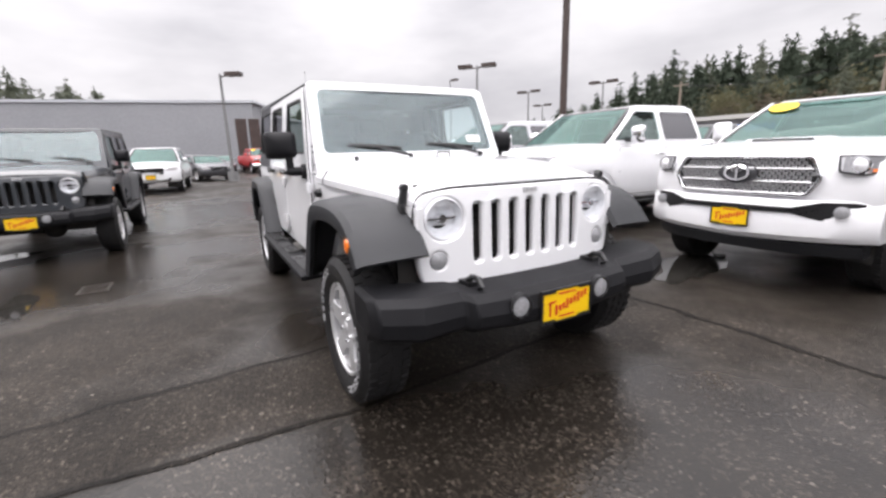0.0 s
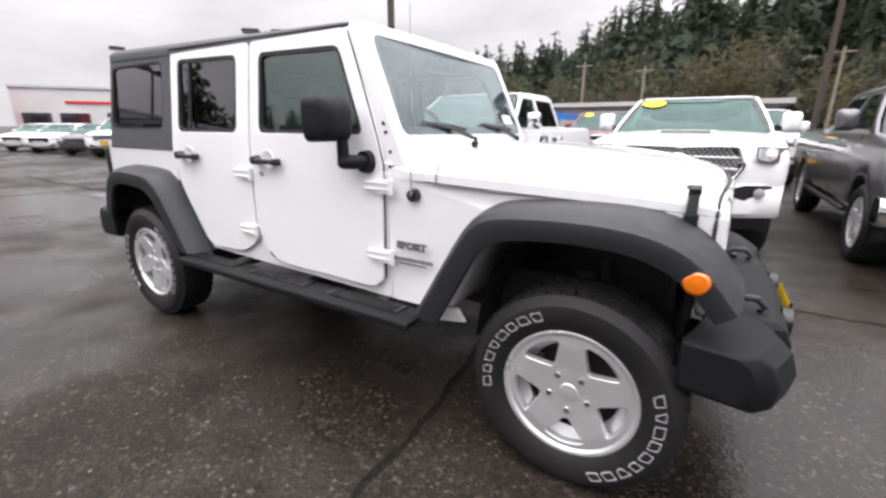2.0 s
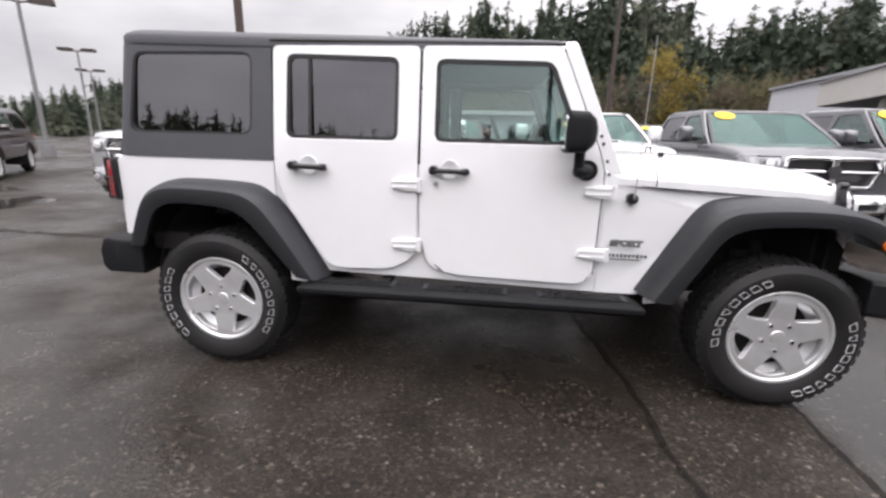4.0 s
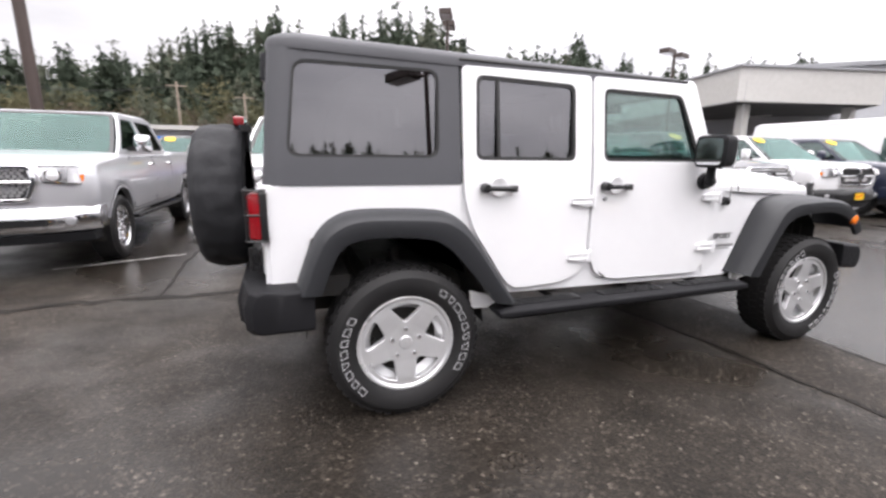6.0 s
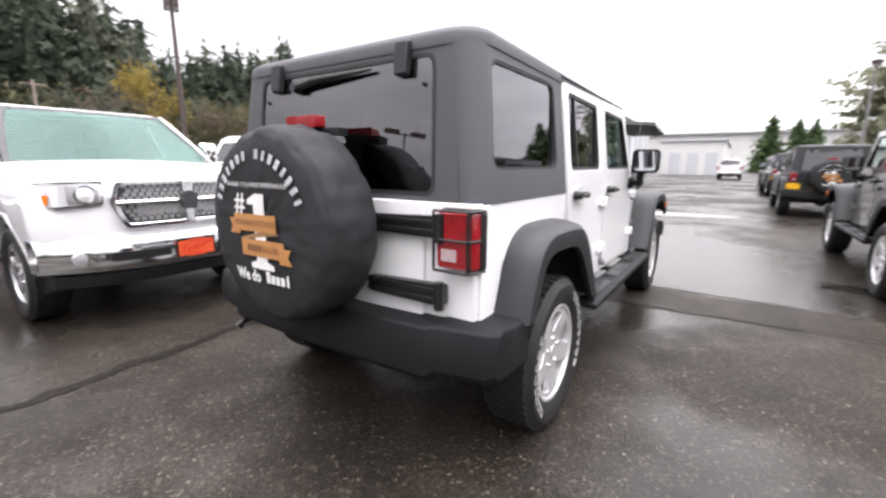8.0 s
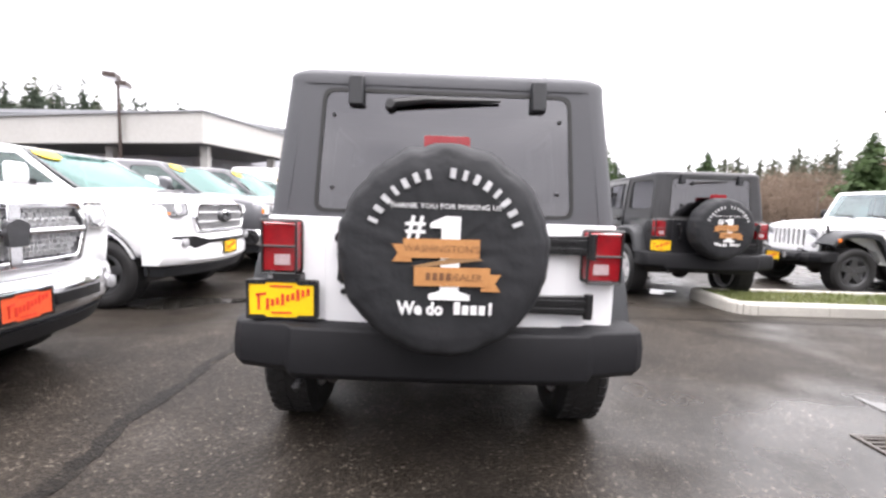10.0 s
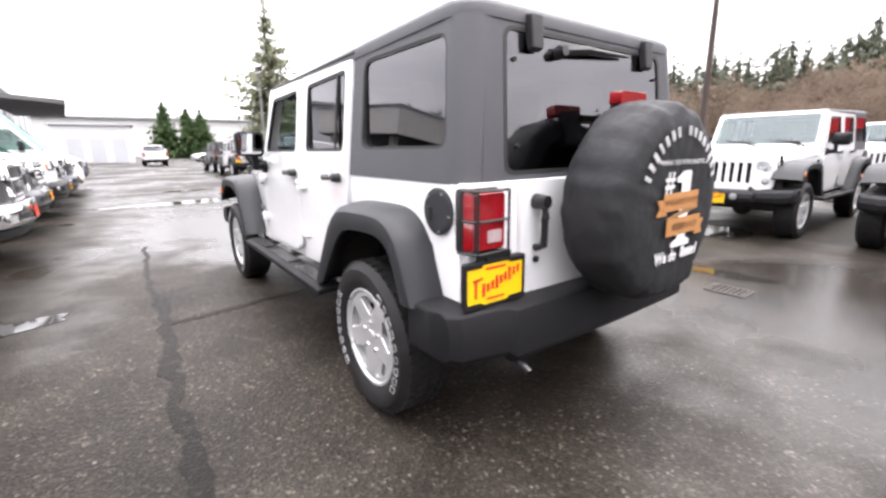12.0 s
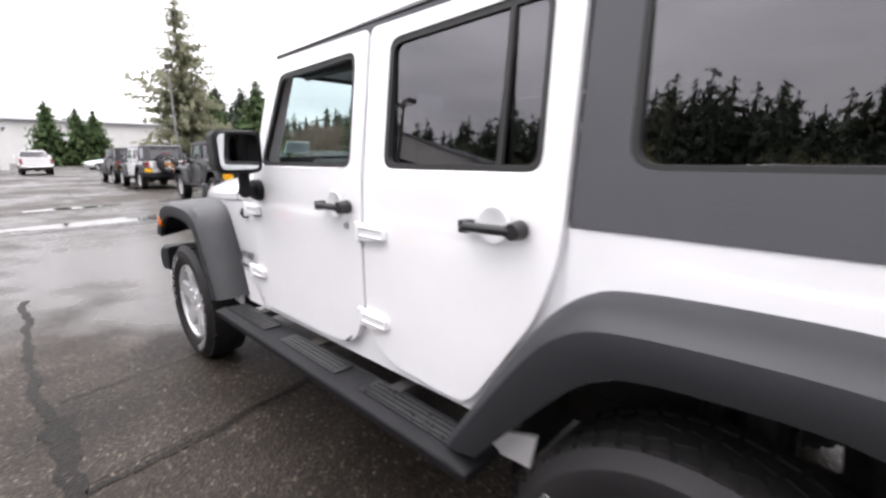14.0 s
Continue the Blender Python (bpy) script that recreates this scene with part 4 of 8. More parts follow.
    for s in (-1, 1):
        bm = bmesh.new()
        prof = [(rx(1.78) + 0.03, 1.800), (rx(1.76) - 0.035, 1.785), (rx(1.66) - 0.035, 1.665), (rx(1.655) - 0.004, 1.655), (rx(1.72) - 0.0, 1.73)]
        pillow(bm, prof, [(s * 0.40 - 0.032, 0.004), (s * 0.40 - 0.028, 0), (s * 0.40 + 0.028, 0), (s * 0.40 + 0.032, 0.004)])
        part("glass_hinge", bm, PLASTIC, rglass, bevel=0.004)
        for z in (1.62, 1.30):
            bm = bmesh.new()
            cyl(bm, (rx(z) + 0.004, s * 0.50, z), (rx(z) - 0.008, s * 0.50, z), 0.010, 0.007, 10)
            part("glass_stud", bm, GLOSSBLACK, rglass)
    bm = bmesh.new()
    tube(bm, [(rx(1.68) - 0.02, 0.26, 1.672), (rx(1.685) - 0.035, 0.10, 1.690), (rx(1.69) - 0.02, -0.23, 1.700)], [0.022, 0.018, 0.007], 8)
    cyl(bm, (rx(1.66), 0.25, 1.665), (rx(1.66) - 0.045, 0.25, 1.67), 0.026, 0.020, 12)
    part("rear_wiper", bm, GLOSSBLACK, rglass)
    # --- tailgate
    bm = bmesh.new()
    panel(bm, fillet([(-0.545, 0.705), (0.515, 0.705), (0.515, 1.168), (-0.545, 1.168)], 0.02), [], lambda u, v, d: (RX(-2.128) + d, u, v), 0.022)
    gate = part("tailgate", bm, paint_mat, root, bevel=0.008)
    for hz in (1.08, 0.815):
        bm = bmesh.new()
        panel(bm, fillet([(-0.665, hz - 0.040), (-0.28, hz - 0.034), (-0.28, hz + 0.034), (-0.665, hz + 0.046)], 0.012), [], lambda u, v, d: (RX(-2.165) + d, u, v), 0.036)
        box(bm, (RX(-2.168), -0.46, hz + 0.02), (0.01, 0.36, 0.016))
        box(bm, (RX(-2.168), -0.46, hz - 0.016), (0.01, 0.36, 0.016))
        cyl(bm, (RX(-2.16), -0.645, hz - 0.055), (RX(-2.16), -0.645, hz + 0.055), 0.020, None, 12)
        part("gate_hinge", bm, GLOSSBLACK, gate, "black tailgate hinge", bevel=0.004)
    bm = bmesh.new()
    tube(bm, [(RX(-2.135), 0.435, 0.895), (RX(-2.175), 0.435, 0.91), (RX(-2.18), 0.435, 1.02), (RX(-2.175), 0.435, 1.07), (RX(-2.135), 0.435, 1.09)], 0.017, 8)
    cyl(bm, (RX(-2.13), 0.435, 1.085), (RX(-2.19), 0.435, 1.085), 0.032, 0.026, 14)
    cyl(bm, (RX(-2.13), 0.43, 0.845), (RX(-2.140), 0.43, 0.845), 0.014, None, 10)
    part("gate_handle", bm, GLOSSBLACK, gate, "black tailgate handle")
    # --- tail lamps
    for s in (-1, 1):
        bm = bmesh.new()
        q = fillet([(0.625, 0.925), (0.795, 0.925), (0.795, 1.145), (0.625, 1.145)], 0.015)
        tp = lambda f: [(lerp(y, 0.70, f), z) for y, z in q]
        loft(bm, [[(RX(-2.100), s * y, z) for y, z in q], [(RX(-2.150), s * y, lerp(z, 1.035, 0.02)) for y, z in tp(0.10)], [(RX(-2.160), s * y, lerp(z, 1.035, 0.08)) for y, z in tp(0.18)]])
        tl = part("tail_lamp", bm, REDLENS, root, "red tail lamp in a black guard", angle=40)
        bm = bmesh.new()
        loft(bm, [[(RX(-2.02), s * min(y, 0.782), z) for y, z in q], [(RX(-2.080), s * min(y, 0.784), z) for y, z in q]])
        part("lamp_mount", bm, paint_mat, tl)
        bm = bmesh.new()
        qq = offset_poly(q, -0.010)
        loft(bm, [[(RX(-2.078), s * y, z) for y, z in qq], [(RX(-2.104), s * y, z) for y, z in qq], [(RX(-2.108), s * y, z) for y, z in offset_poly(qq, 0.006)]])
        part("lamp_housing", bm, GLOSSBLACK, tl, "black lamp housing", angle=40)
        bm = bmesh.new()
        box(bm, (RX(-2.158), s * 0.69, 0.982), (0.012, 0.066, 0.046))
        part("reverse_lens", bm, REVERSELENS, tl)
        bm = bmesh.new()
        x2 = RX(-2.172)
        for z in (0.922, 1.040, 1.148):
            tube(bm, [(RX(-2.085), s * 0.802, z), (x2 + 0.01, s * 0.782, z), (x2, s * 0.77, z), (x2, s * 0.628, z)], 0.0055, 6)
        tube(bm, [(x2 + 0.004, s * 0.775, 0.922), (x2 + 0.004, s * 0.775, 1.148)], 0.0055, 6)
        tube(bm, [(x2, s * 0.628, 0.922), (x2, s * 0.628, 1.148)], 0.0055, 6)
        box(bm, (RX(-2.150), s * 0.780, 1.035), (0.016, 0.008, 0.222), Matrix.Rotation(s * 0.25, 4, "Z"))
        part("lamp_guard", bm, GLOSSBLACK, tl)
    # --- rear bumper
    bm = bmesh.new()
    rings = []
    for y, xr, z0, z1, xf in ((-0.915, -2.08, 0.53, 0.705, -1.90), (-0.90, -2.16, 0.52, 0.715, -1.90), (-0.86, -2.195, 0.51, 0.72, -1.92), (-0.66, -2.225, 0.50, 0.72, -1.98), (-0.63, -2.245, 0.475, 0.712, -2.0),
                              (-0.20, -2.255, 0.475, 0.705, -2.0), (0.20, -2.255, 0.475, 0.705, -2.0), (0.63, -2.245, 0.475, 0.712, -2.0), (0.66, -2.225, 0.50, 0.72, -1.98), (0.86, -2.195, 0.51, 0.72, -1.92),
                              (0.90, -2.16, 0.52, 0.715, -1.90), (0.915, -2.08, 0.53, 0.705, -1.90)):
        xr, xf = RX(xr), RX(xf)
        rings.append([(xf, y, z0), (xr + 0.03, y, z0), (xr, y, z0 + 0.03), (xr - 0.004, y, lerp(z0, z1, 0.6)), (xr + 0.02, y, z1 - 0.012), (xr + 0.05, y, z1), (xf, y, z1)])
    loft(bm, rings)
    rb = part("rear_bumper", bm, BUMPER, root, "black grained plastic rear bumper", bevel=0.007, angle=25)
    bm = bmesh.new()
    tube(bm, [(RX(-2.10), 0.60, 0.49), (RX(-2.24), 0.60, 0.465), (RX(-2.27), 0.60, 0.455), (RX(-2.25), 0.60, 0.445)], 0.016, 8)
    part("rear_tow_hook", bm, GLOSSBLACK, rb)
    # --- rear plate
    bm = bmesh.new()
    q = fillet([(0.535, 0.725), (0.835, 0.725), (0.835, 0.895), (0.535, 0.895)], 0.012)
    loft(bm, [[(RX(-2.145), y, z) for y, z in q], [(RX(-2.165), y, z) for y, z in q]])
    box(bm, (RX(-2.135), 0.67, 0.895), (0.07, 0.12, 0.05))
    box(bm, (RX(-2.125), 0.69, 0.80), (0.05, 0.10, 0.10))
    part("plate_bracket", bm, GLOSSBLACK, root, bevel=0.004)
    plate_card(root, lambda u, v, d: (RX(-2.168) - d, 0.69 - u, 0.808 + v), 0.29, 0.158)
    # --- third lamp and spare wheel in its cover
    bm = bmesh.new()
    q = fillet([(-0.092, 1.462), (0.092, 1.462), (0.092, 1.512), (-0.092, 1.512)], 0.01)
    loft(bm, [[(RX(-2.20), y, z) for y, z in q], [(RX(-2.255), y, z) for y, z in q]])
    bl = part("brake_lamp", bm, REDLENS, root, "red high brake lamp above the spare wheel", bevel=0.004)
    bm = bmesh.new()
    box(bm, (RX(-2.20), 0, 1.40), (0.03, 0.12, 0.16))
    box(bm, (RX(-2.19), -0.12, 1.445), (0.05, 0.13, 0.03))
    part("lamp_stalk", bm, GLOSSBLACK, bl)
    R, cz = 0.403, 1.062
    wob = lambda a, h: 1 + 0.012 * noise.noise((3 * math.cos(a), 3 * math.sin(a), h * 9)) + 0.006 * noise.noise((9 * math.cos(a), 9 * math.sin(a), h * 26 + 4))
    prof = [(0.30, 0.04), (0.375, 0.05), (R - 0.012, 0.068), (R, 0.10), (R + 0.004, 0.14), (R + 0.002, 0.19), (R - 0.004, 0.235), (R - 0.018, 0.275), (R - 0.045, 0.300), (R - 0.085, 0.312), (0.25, 0.318), (0.12, 0.321), (0.001, 0.322)]
    fine_prof = []
    for (r0, h0), (r1, h1) in zip(prof, prof[1:]):
        fine_prof += [(lerp(r0, r1, k / 3), lerp(h0, h1, k / 3)) for k in range(3)]
    fine_prof.append(prof[-1])
    bm = bmesh.new()
    n = 120
    rings = []
    for r, h in fine_prof:
        ring = []
        for k in range(n):
            a = 2 * math.pi * k / n
            crease = (0.013 * noise.noise((6 * math.cos(a), 6 * math.sin(a), r * 9 + h * 7)) + 0.020 * (0.5 - abs(noise.noise((2.2 * math.cos(a) + 3.1 * h, 2.2 * math.sin(a) - h, h * 17 + 1.5)))) ** 2) * (1 if h < 0.30 else 0.35) if cover else 0
            rr = r * (wob(a, h) if cover else 1) + crease * (h < 0.3)
            ring.append((RX(-2.160) - h - (crease * 0.8 if h > 0.29 else 0), rr * math.cos(a), cz + rr * math.sin(a)))
        rings.append(ring)
    loft(bm, rings, cap=False)
    sp = part("spare_cover" if cover else "spare_wheel", bm, COVER if cover else RUBBER, root, "black vinyl spare wheel cover with dealer print" if cover else "", angle=60)
    if cover:
        fx = RX(-2.160) - 0.331
        fp = lambda u, v, d: (fx - d + 0.014 * max(0.0, (math.hypot(u, v + 0.042) / 0.37) ** 4), -u, cz + 0.042 + v)
        # arc of plain blocks where the dealer's name runs
        for k in range(16):
            if k == 7:
                continue
            a = math.radians(158 - 136 * k / 15)
            m = Matrix.Translation((0.276 * math.cos(a), 0.276 * math.sin(a) - 0.030, 0)) @ Matrix.Rotation(a - math.pi / 2, 4, "Z")
            bm = bmesh.new()
            v = bmesh.ops.create_cube(bm, size=1.0)["verts"]
            bmesh.ops.transform(bm, matrix=m @ Matrix.Diagonal((0.020 if k % 3 else 0.015, 0.036, 0.003, 1)), verts=v)
            for v in bm.verts:
                v.co = fp(v.co.x, v.co.y, v.co.z)
            part("name_bar", bm, GREYINK, sp)
        words("thanks_line", "THANK YOU FOR MAKING US", 0.026, lambda u, v, d: fp(u * 1.12, v + 0.128, d), WHITEINK, sp)
        words("print_number_sign", "#", 0.115, lambda u, v, d: fp(u - 0.105, v + 0.055, d), WHITEINK, sp, bold=0.002)
        bm = bmesh.new()
        one = [(-0.062, -0.205), (0.085, -0.205), (0.085, -0.185), (0.045, -0.172), (0.045, 0.095), (-0.01, 0.095), (-0.062, 0.070), (-0.062, 0.052), (-0.022, 0.052), (-0.022, -0.172), (-0.062, -0.185)]
        panel(bm, subdivide([(x + 0.01, y) for x, y in one], 0.05), [], lambda u, v, d: fp(u, v, 0.002 - d), 0.002)
        part("print_numeral", bm, WHITEINK, sp)
        for nm, oy, ox, tx in (("print_ribbon", -0.020, -0.01, "WASHINGTON'S"), ("print_ribbon", -0.120, 0.03, "DEALER")):
            bm = bmesh.new()
            rb_ = [(-0.135, -0.034), (0.135, -0.034), (0.135, 0.034), (-0.135, 0.034)]
            tail = [(-0.175, -0.050), (-0.105, -0.050), (-0.105, 0.012), (-0.175, 0.012), (-0.155, -0.02)]
            if oy < -0.1:
                tail = [(-x, y) for x, y in reversed(tail)]
            panel(bm, subdivide(rb_, 0.04), [], lambda u, v, d: fp(u + ox, v + oy + 0.01 * u, 0.0045 - d), 0.002)
            panel(bm, subdivide(tail, 0.04), [], lambda u, v, d: fp(u + ox, v + oy, 0.0030 - d), 0.002)
            part(nm, bm, TANINK, sp)
            shift = 0.045 if tx == "DEALER" else 0.0
            words("ribbon_lettering", tx, 0.036, lambda u, v, d: fp(u + ox + shift, v + oy - 0.002, 0.0062), BROWNINK, sp)
            if shift:
                bm = bmesh.new()
                for k in range(4):
                    box(bm, (-0.085 + k * 0.024, 0, 0), (0.016, 0.028, 0.001))
                for v in bm.verts:
                    v.co = fp(v.co.x + ox, v.co.y + oy, 0.0062 + v.co.z)
                tagged(part("name_mark", bm, BROWNINK, sp), kind="stuff")
        bm = bmesh.new()
        panel(bm, [(-0.115, -0.086), (-0.06, -0.086), (0.135, -0.058), (0.135, -0.054), (0.02, -0.054)], [], lambda u, v, d: fp(u, v, 0.0028 - d), 0.002)
        part("ribbon_fold", bm, FOLDINK, sp)
        words("print_slogan", "We do", 0.066, lambda u, v, d: fp(u * 0.86 - 0.080, v - 0.240, d), WHITEINK, sp, bold=0.0026)
        for k in range(5):
            bm = bmesh.new()
            box(bm, (0.052 + k * 0.030, -0.240 + (0.006 if k in (0, 4) else 0), 0.001), (0.010 if k == 4 else 0.022, 0.046 if k in (0, 4) else 0.034, 0.002))
            for v in bm.verts:
                v.co = fp(v.co.x, v.co.y, v.co.z)
            part("name_bar", bm, WHITEINK, sp)
    else:
        bm = bmesh.new()
        lathe(bm, [(0.22, 0.31), (0.20, 0.24), (0.06, 0.26), (0.001, 0.265)], lambda a, b, h: (RX(-2.16) - h, a, cz + b), 36)
        part("spare_rim", bm, wheel_mat or ALLOY, sp)
    # --- fuel door
    bm = bmesh.new()
    at4 = lambda a, b, h: (RX(-1.955) + a * 0.93, 0.788 + h, 1.058 + b * 0.93)
    lathe(bm, [(0.098, 0.0), (0.098, 0.010), (0.088, 0.014), (0.070, 0.012), (0.001, 0.014)], at4, 36)
    box(bm, at4(0.055, -0.01, 0.016), (0.03, 0.012, 0.05))
    fd = part("fuel_door", bm, PLASTIC, root, "round black fuel filler door")
    for k in range(5):
        a = math.pi / 4 + k * math.pi * 0.4
        bm = bmesh.new()
        cyl(bm, at4(0.084 * math.cos(a), 0.084 * math.sin(a), 0.010), at4(0.084 * math.cos(a), 0.084 * math.sin(a), 0.015), 0.005, None, 8)
        part("bolt", bm, STEEL, fd)
    # --- cabin
    bm = bmesh.new()
    box(bm, (RX(-0.9) / 2, 0, 1.172), (1.9, 1.45, 0.006))
    box(bm, (RX(-1.55), 0, 1.172), (0.9, 1.45, 0.006))
    part("cabin_floor", bm, CABIN, root)
    bm = bmesh.new()
    pillow(bm, [(0.57, 1.10), (0.57, 1.245), (0.42, 1.285), (0.22, 1.265), (0.12, 1.15), (0.12, 1.10)], [(-0.70, 0.01), (-0.68, 0), (0.68, 0), (0.70, 0.01)])
    pillow(bm, [(0.40, 1.27), (0.38, 1.315), (0.25, 1.30), (0.23, 1.26)], [(0.18, 0.01), (0.20, 0), (0.54, 0), (0.56, 0.01)])
    part("dashboard", bm, CABIN, root, bevel=0.01)
    bm = bmesh.new()
    ca = Vector((0.06, 0.37, 1.27))
    q = Matrix.Rotation(radians(68), 4, "Y")
    ring = [ca + (q @ Vector((0.19 * math.cos(a), 0.19 * math.sin(a), 0))) for a in [2 * math.pi * k / 28 for k in range(29)]]
    tube(bm, ring, 0.015, 8)
    for a in (0.0, math.pi * 0.5, math.pi * 1.5):
        tube(bm, [ca, ca + (q @ Vector((0.18 * math.cos(a), 0.18 * math.sin(a), 0)))], 0.014, 6)
    tube(bm, [ca, ca + Vector((0.22, 0, -0.09))], 0.03, 8)
    part("steering_wheel", bm, CABIN, root)
    for sxp, rows in ((-0.42, (-0.37, 0.37)), (RX(-1.22), (-0.36, 0.36))) if doors == 4 else ((-0.42, (-0.37, 0.37)),):
        for sy in rows:
            bm = bmesh.new()
            pillow(bm, [(sxp - 0.10, 1.05), (sxp + 0.10, 1.05), (sxp + 0.02, 1.40), (sxp - 0.06, 1.46), (sxp - 0.16, 1.44)], [(sy - 0.24, 0.03), (sy - 0.20, 0), (sy + 0.20, 0), (sy + 0.24, 0.03)])
            pillow(bm, [(sxp - 0.12, 1.49), (sxp - 0.03, 1.49), (sxp - 0.05, 1.63), (sxp - 0.14, 1.63)], [(sy - 0.13, 0.02), (sy - 0.10, 0), (sy + 0.10, 0), (sy + 0.13, 0.02)])
            for k in (-0.05, 0.05):
                cyl(bm, (sxp - 0.09, sy + k, 1.44), (sxp - 0.09, sy + k, 1.50), 0.007, None, 6)
            part("seat", bm, CABIN, root, bevel=0.01)
    bm = bmesh.new()
    for s in (-1, 1):
        tube(bm, [(RX(-1.85), s * 0.62, 1.18), (RX(-1.72), s * 0.62, 1.62), (RX(-1.55), s * 0.60, 1.71), (0.30, s * 0.60, 1.70)], 0.032, 8)
        tube(bm, [(-0.42, s * 0.64, 1.18), (-0.42, s * 0.60, 1.70)], 0.032, 8)
    tube(bm, [(-0.42, -0.60, 1.705), (-0.42, 0.60, 1.705)], 0.032, 8)
    tube(bm, [(RX(-1.60), -0.60, 1.69), (RX(-1.60), 0.60, 1.69)], 0.032, 8)
    part("roll_bar", bm, CABIN, root)
    bm = bmesh.new()
    box(bm, (0.36, 0.0, 1.66), (0.03, 0.24, 0.06))
    tube(bm, [(0.36, 0, 1.68), (0.40, 0, 1.73)], 0.012, 6)
    part("inside_mirror", bm, GLOSSBLACK, root)
    return root
# ---------------------------------------------------------------- pickups, wagons, saloons and a van
def arch(xa, zc, r, z0, n=10):
    """Points over a wheel opening, from the rear foot to the front foot."""
    a0 = math.asin(max(-1.0, min(1.0, (z0 - zc) / r)))
    return [(xa - r * math.cos(a), zc + r * math.sin(a)) for a in [lerp(a0, math.pi - a0, k / n) for k in range(n + 1)]]


def cabin(root, paint_mat, xs, zb, zr, yb, yr, windows, front_mat=None, side_mats=None, roof_mat=None, crown=0.05):
    """Roof, pillars, glass and seats. xs: belt front, roof front, roof rear, belt rear."""
    wb, wt, rt, rb = xs
    yy = lambda z: lerp(yb, yr, ((z - zb) / (zr - zb)) ** 1.25 if z > zb else 0.0)
    outer = [(wb, zb - 0.03), (wt, zr), (rt, zr), (rb, zb - 0.03)]
    holes = [subdivide(fillet(w, 0.05, 3), 0.25) for w in windows]
    sides = {}
    for s in (-1, 1):
        bm = bmesh.new()
        panel(bm, subdivide(outer, 0.25), holes, lambda u, v, d, s=s: (u, s * (yy(v) - d), v), 0.035)
        sides[s] = part("cab_side", bm, paint_mat, root, bevel=0.008)
    bm = bmesh.new()
    hx, xc = (wt - rt) / 2, (wt + rt) / 2
    base = fillet([(-hx, -yr), (hx, -yr), (hx, yr), (-hx, yr)], [0.16, 0.16, 0.16, 0.16], 5)
    rings = []
    for ins, z in ((-0.012, -0.03), (-0.008, 0.0), (0.01, 0.022), (0.05, 0.040), (0.14, 0.052), (0.34, 0.060), (min(hx, yr) * 0.8, 0.064)):
        rings.append([(xc + x * (hx - ins) / hx, y * (yr - ins) / yr, zr + z * crown / 0.05 - 0.03 * max(0.0, x / hx) ** 2) for x, y in base])
    loft(bm, rings)
    part("roof", bm, roof_mat or paint_mat, root, angle=40)
    for nm, xb_, xt_, fm, out in (("windscreen", wb, wt, front_mat or SHADEGLASS, 1), ("back_window", rb, rt, PRIVACY, -1)):
        f = lambda u, v, d: (lerp(xb_, xt_, v) + out * (0.05 * (1 - u * u) - d), u * (yy(lerp(zb, zr, v)) - 0.05), lerp(zb, zr, v))
        bm = bmesh.new()
        o = subdivide([(-1, -0.02), (1, -0.02), (1, 0.99), (-1, 0.99)], 0.2)
        panel(bm, o, [], f, 0.006)
        gl = part(nm, bm, fm, root)
        bm = bmesh.new()
        panel(bm, o, [subdivide(fillet([(-0.95, 0.05), (0.95, 0.05), (0.94, 0.93), (-0.94, 0.93)], 0.05), 0.2)], lambda u, v, d: f(u, v, d - 0.006), 0.004)
        part("glass_border", bm, GLOSSBLACK, gl)
    for i, w in enumerate(windows):
        for s in (-1, 1):
            bm = bmesh.new()
            panel(bm, fillet(offset_poly(w, -0.004), 0.05, 3), [], lambda u, v, d, s=s: (u, s * (yy(v) - 0.014 - d), v), 0.005)
            part("side_window", bm, (side_mats or [CLEARGLASS, PRIVACY, PRIVACY])[i], sides[s])
    bm = bmesh.new()
    box(bm, ((wb + rb) / 2, 0, zb - 0.03), (abs(wb - rb) - 0.06, 2 * yb - 0.12, 0.01))
    pillow(bm, [(wb - 0.02, zb - 0.05), (wb - 0.10, zb + 0.05), (wb - 0.45, zb + 0.03), (wb - 0.50, zb - 0.05)], [(-yb + 0.1, 0.01), (-yb + 0.14, 0), (yb - 0.14, 0), (yb - 0.1, 0.01)])
    part("cabin_deck", bm, CABIN, root)
    n = 2 if abs(wb - rb) > 2.2 else 1
    for k in range(n):
        sxp = lerp(wb, rb, 0.50 + 0.30 * k)
        for sy in (-0.42, 0.42):
            bm = bmesh.new()
            pillow(bm, [(sxp - 0.08, zb - 0.05), (sxp + 0.10, zb - 0.05), (sxp + 0.02, zb + 0.20), (sxp - 0.12, zb + 0.22)], [(sy - 0.25, 0.03), (sy - 0.2, 0), (sy + 0.2, 0), (sy + 0.25, 0.03)])
            pillow(bm, [(sxp - 0.12, zb + 0.24), (sxp - 0.03, zb + 0.24), (sxp - 0.05, zb + 0.40), (sxp - 0.13, zb + 0.40)], [(sy - 0.13, 0.02), (sy - 0.1, 0), (sy + 0.1, 0), (sy + 0.13, 0.02)])
            part("seat", bm, CABIN, root)
    return yy


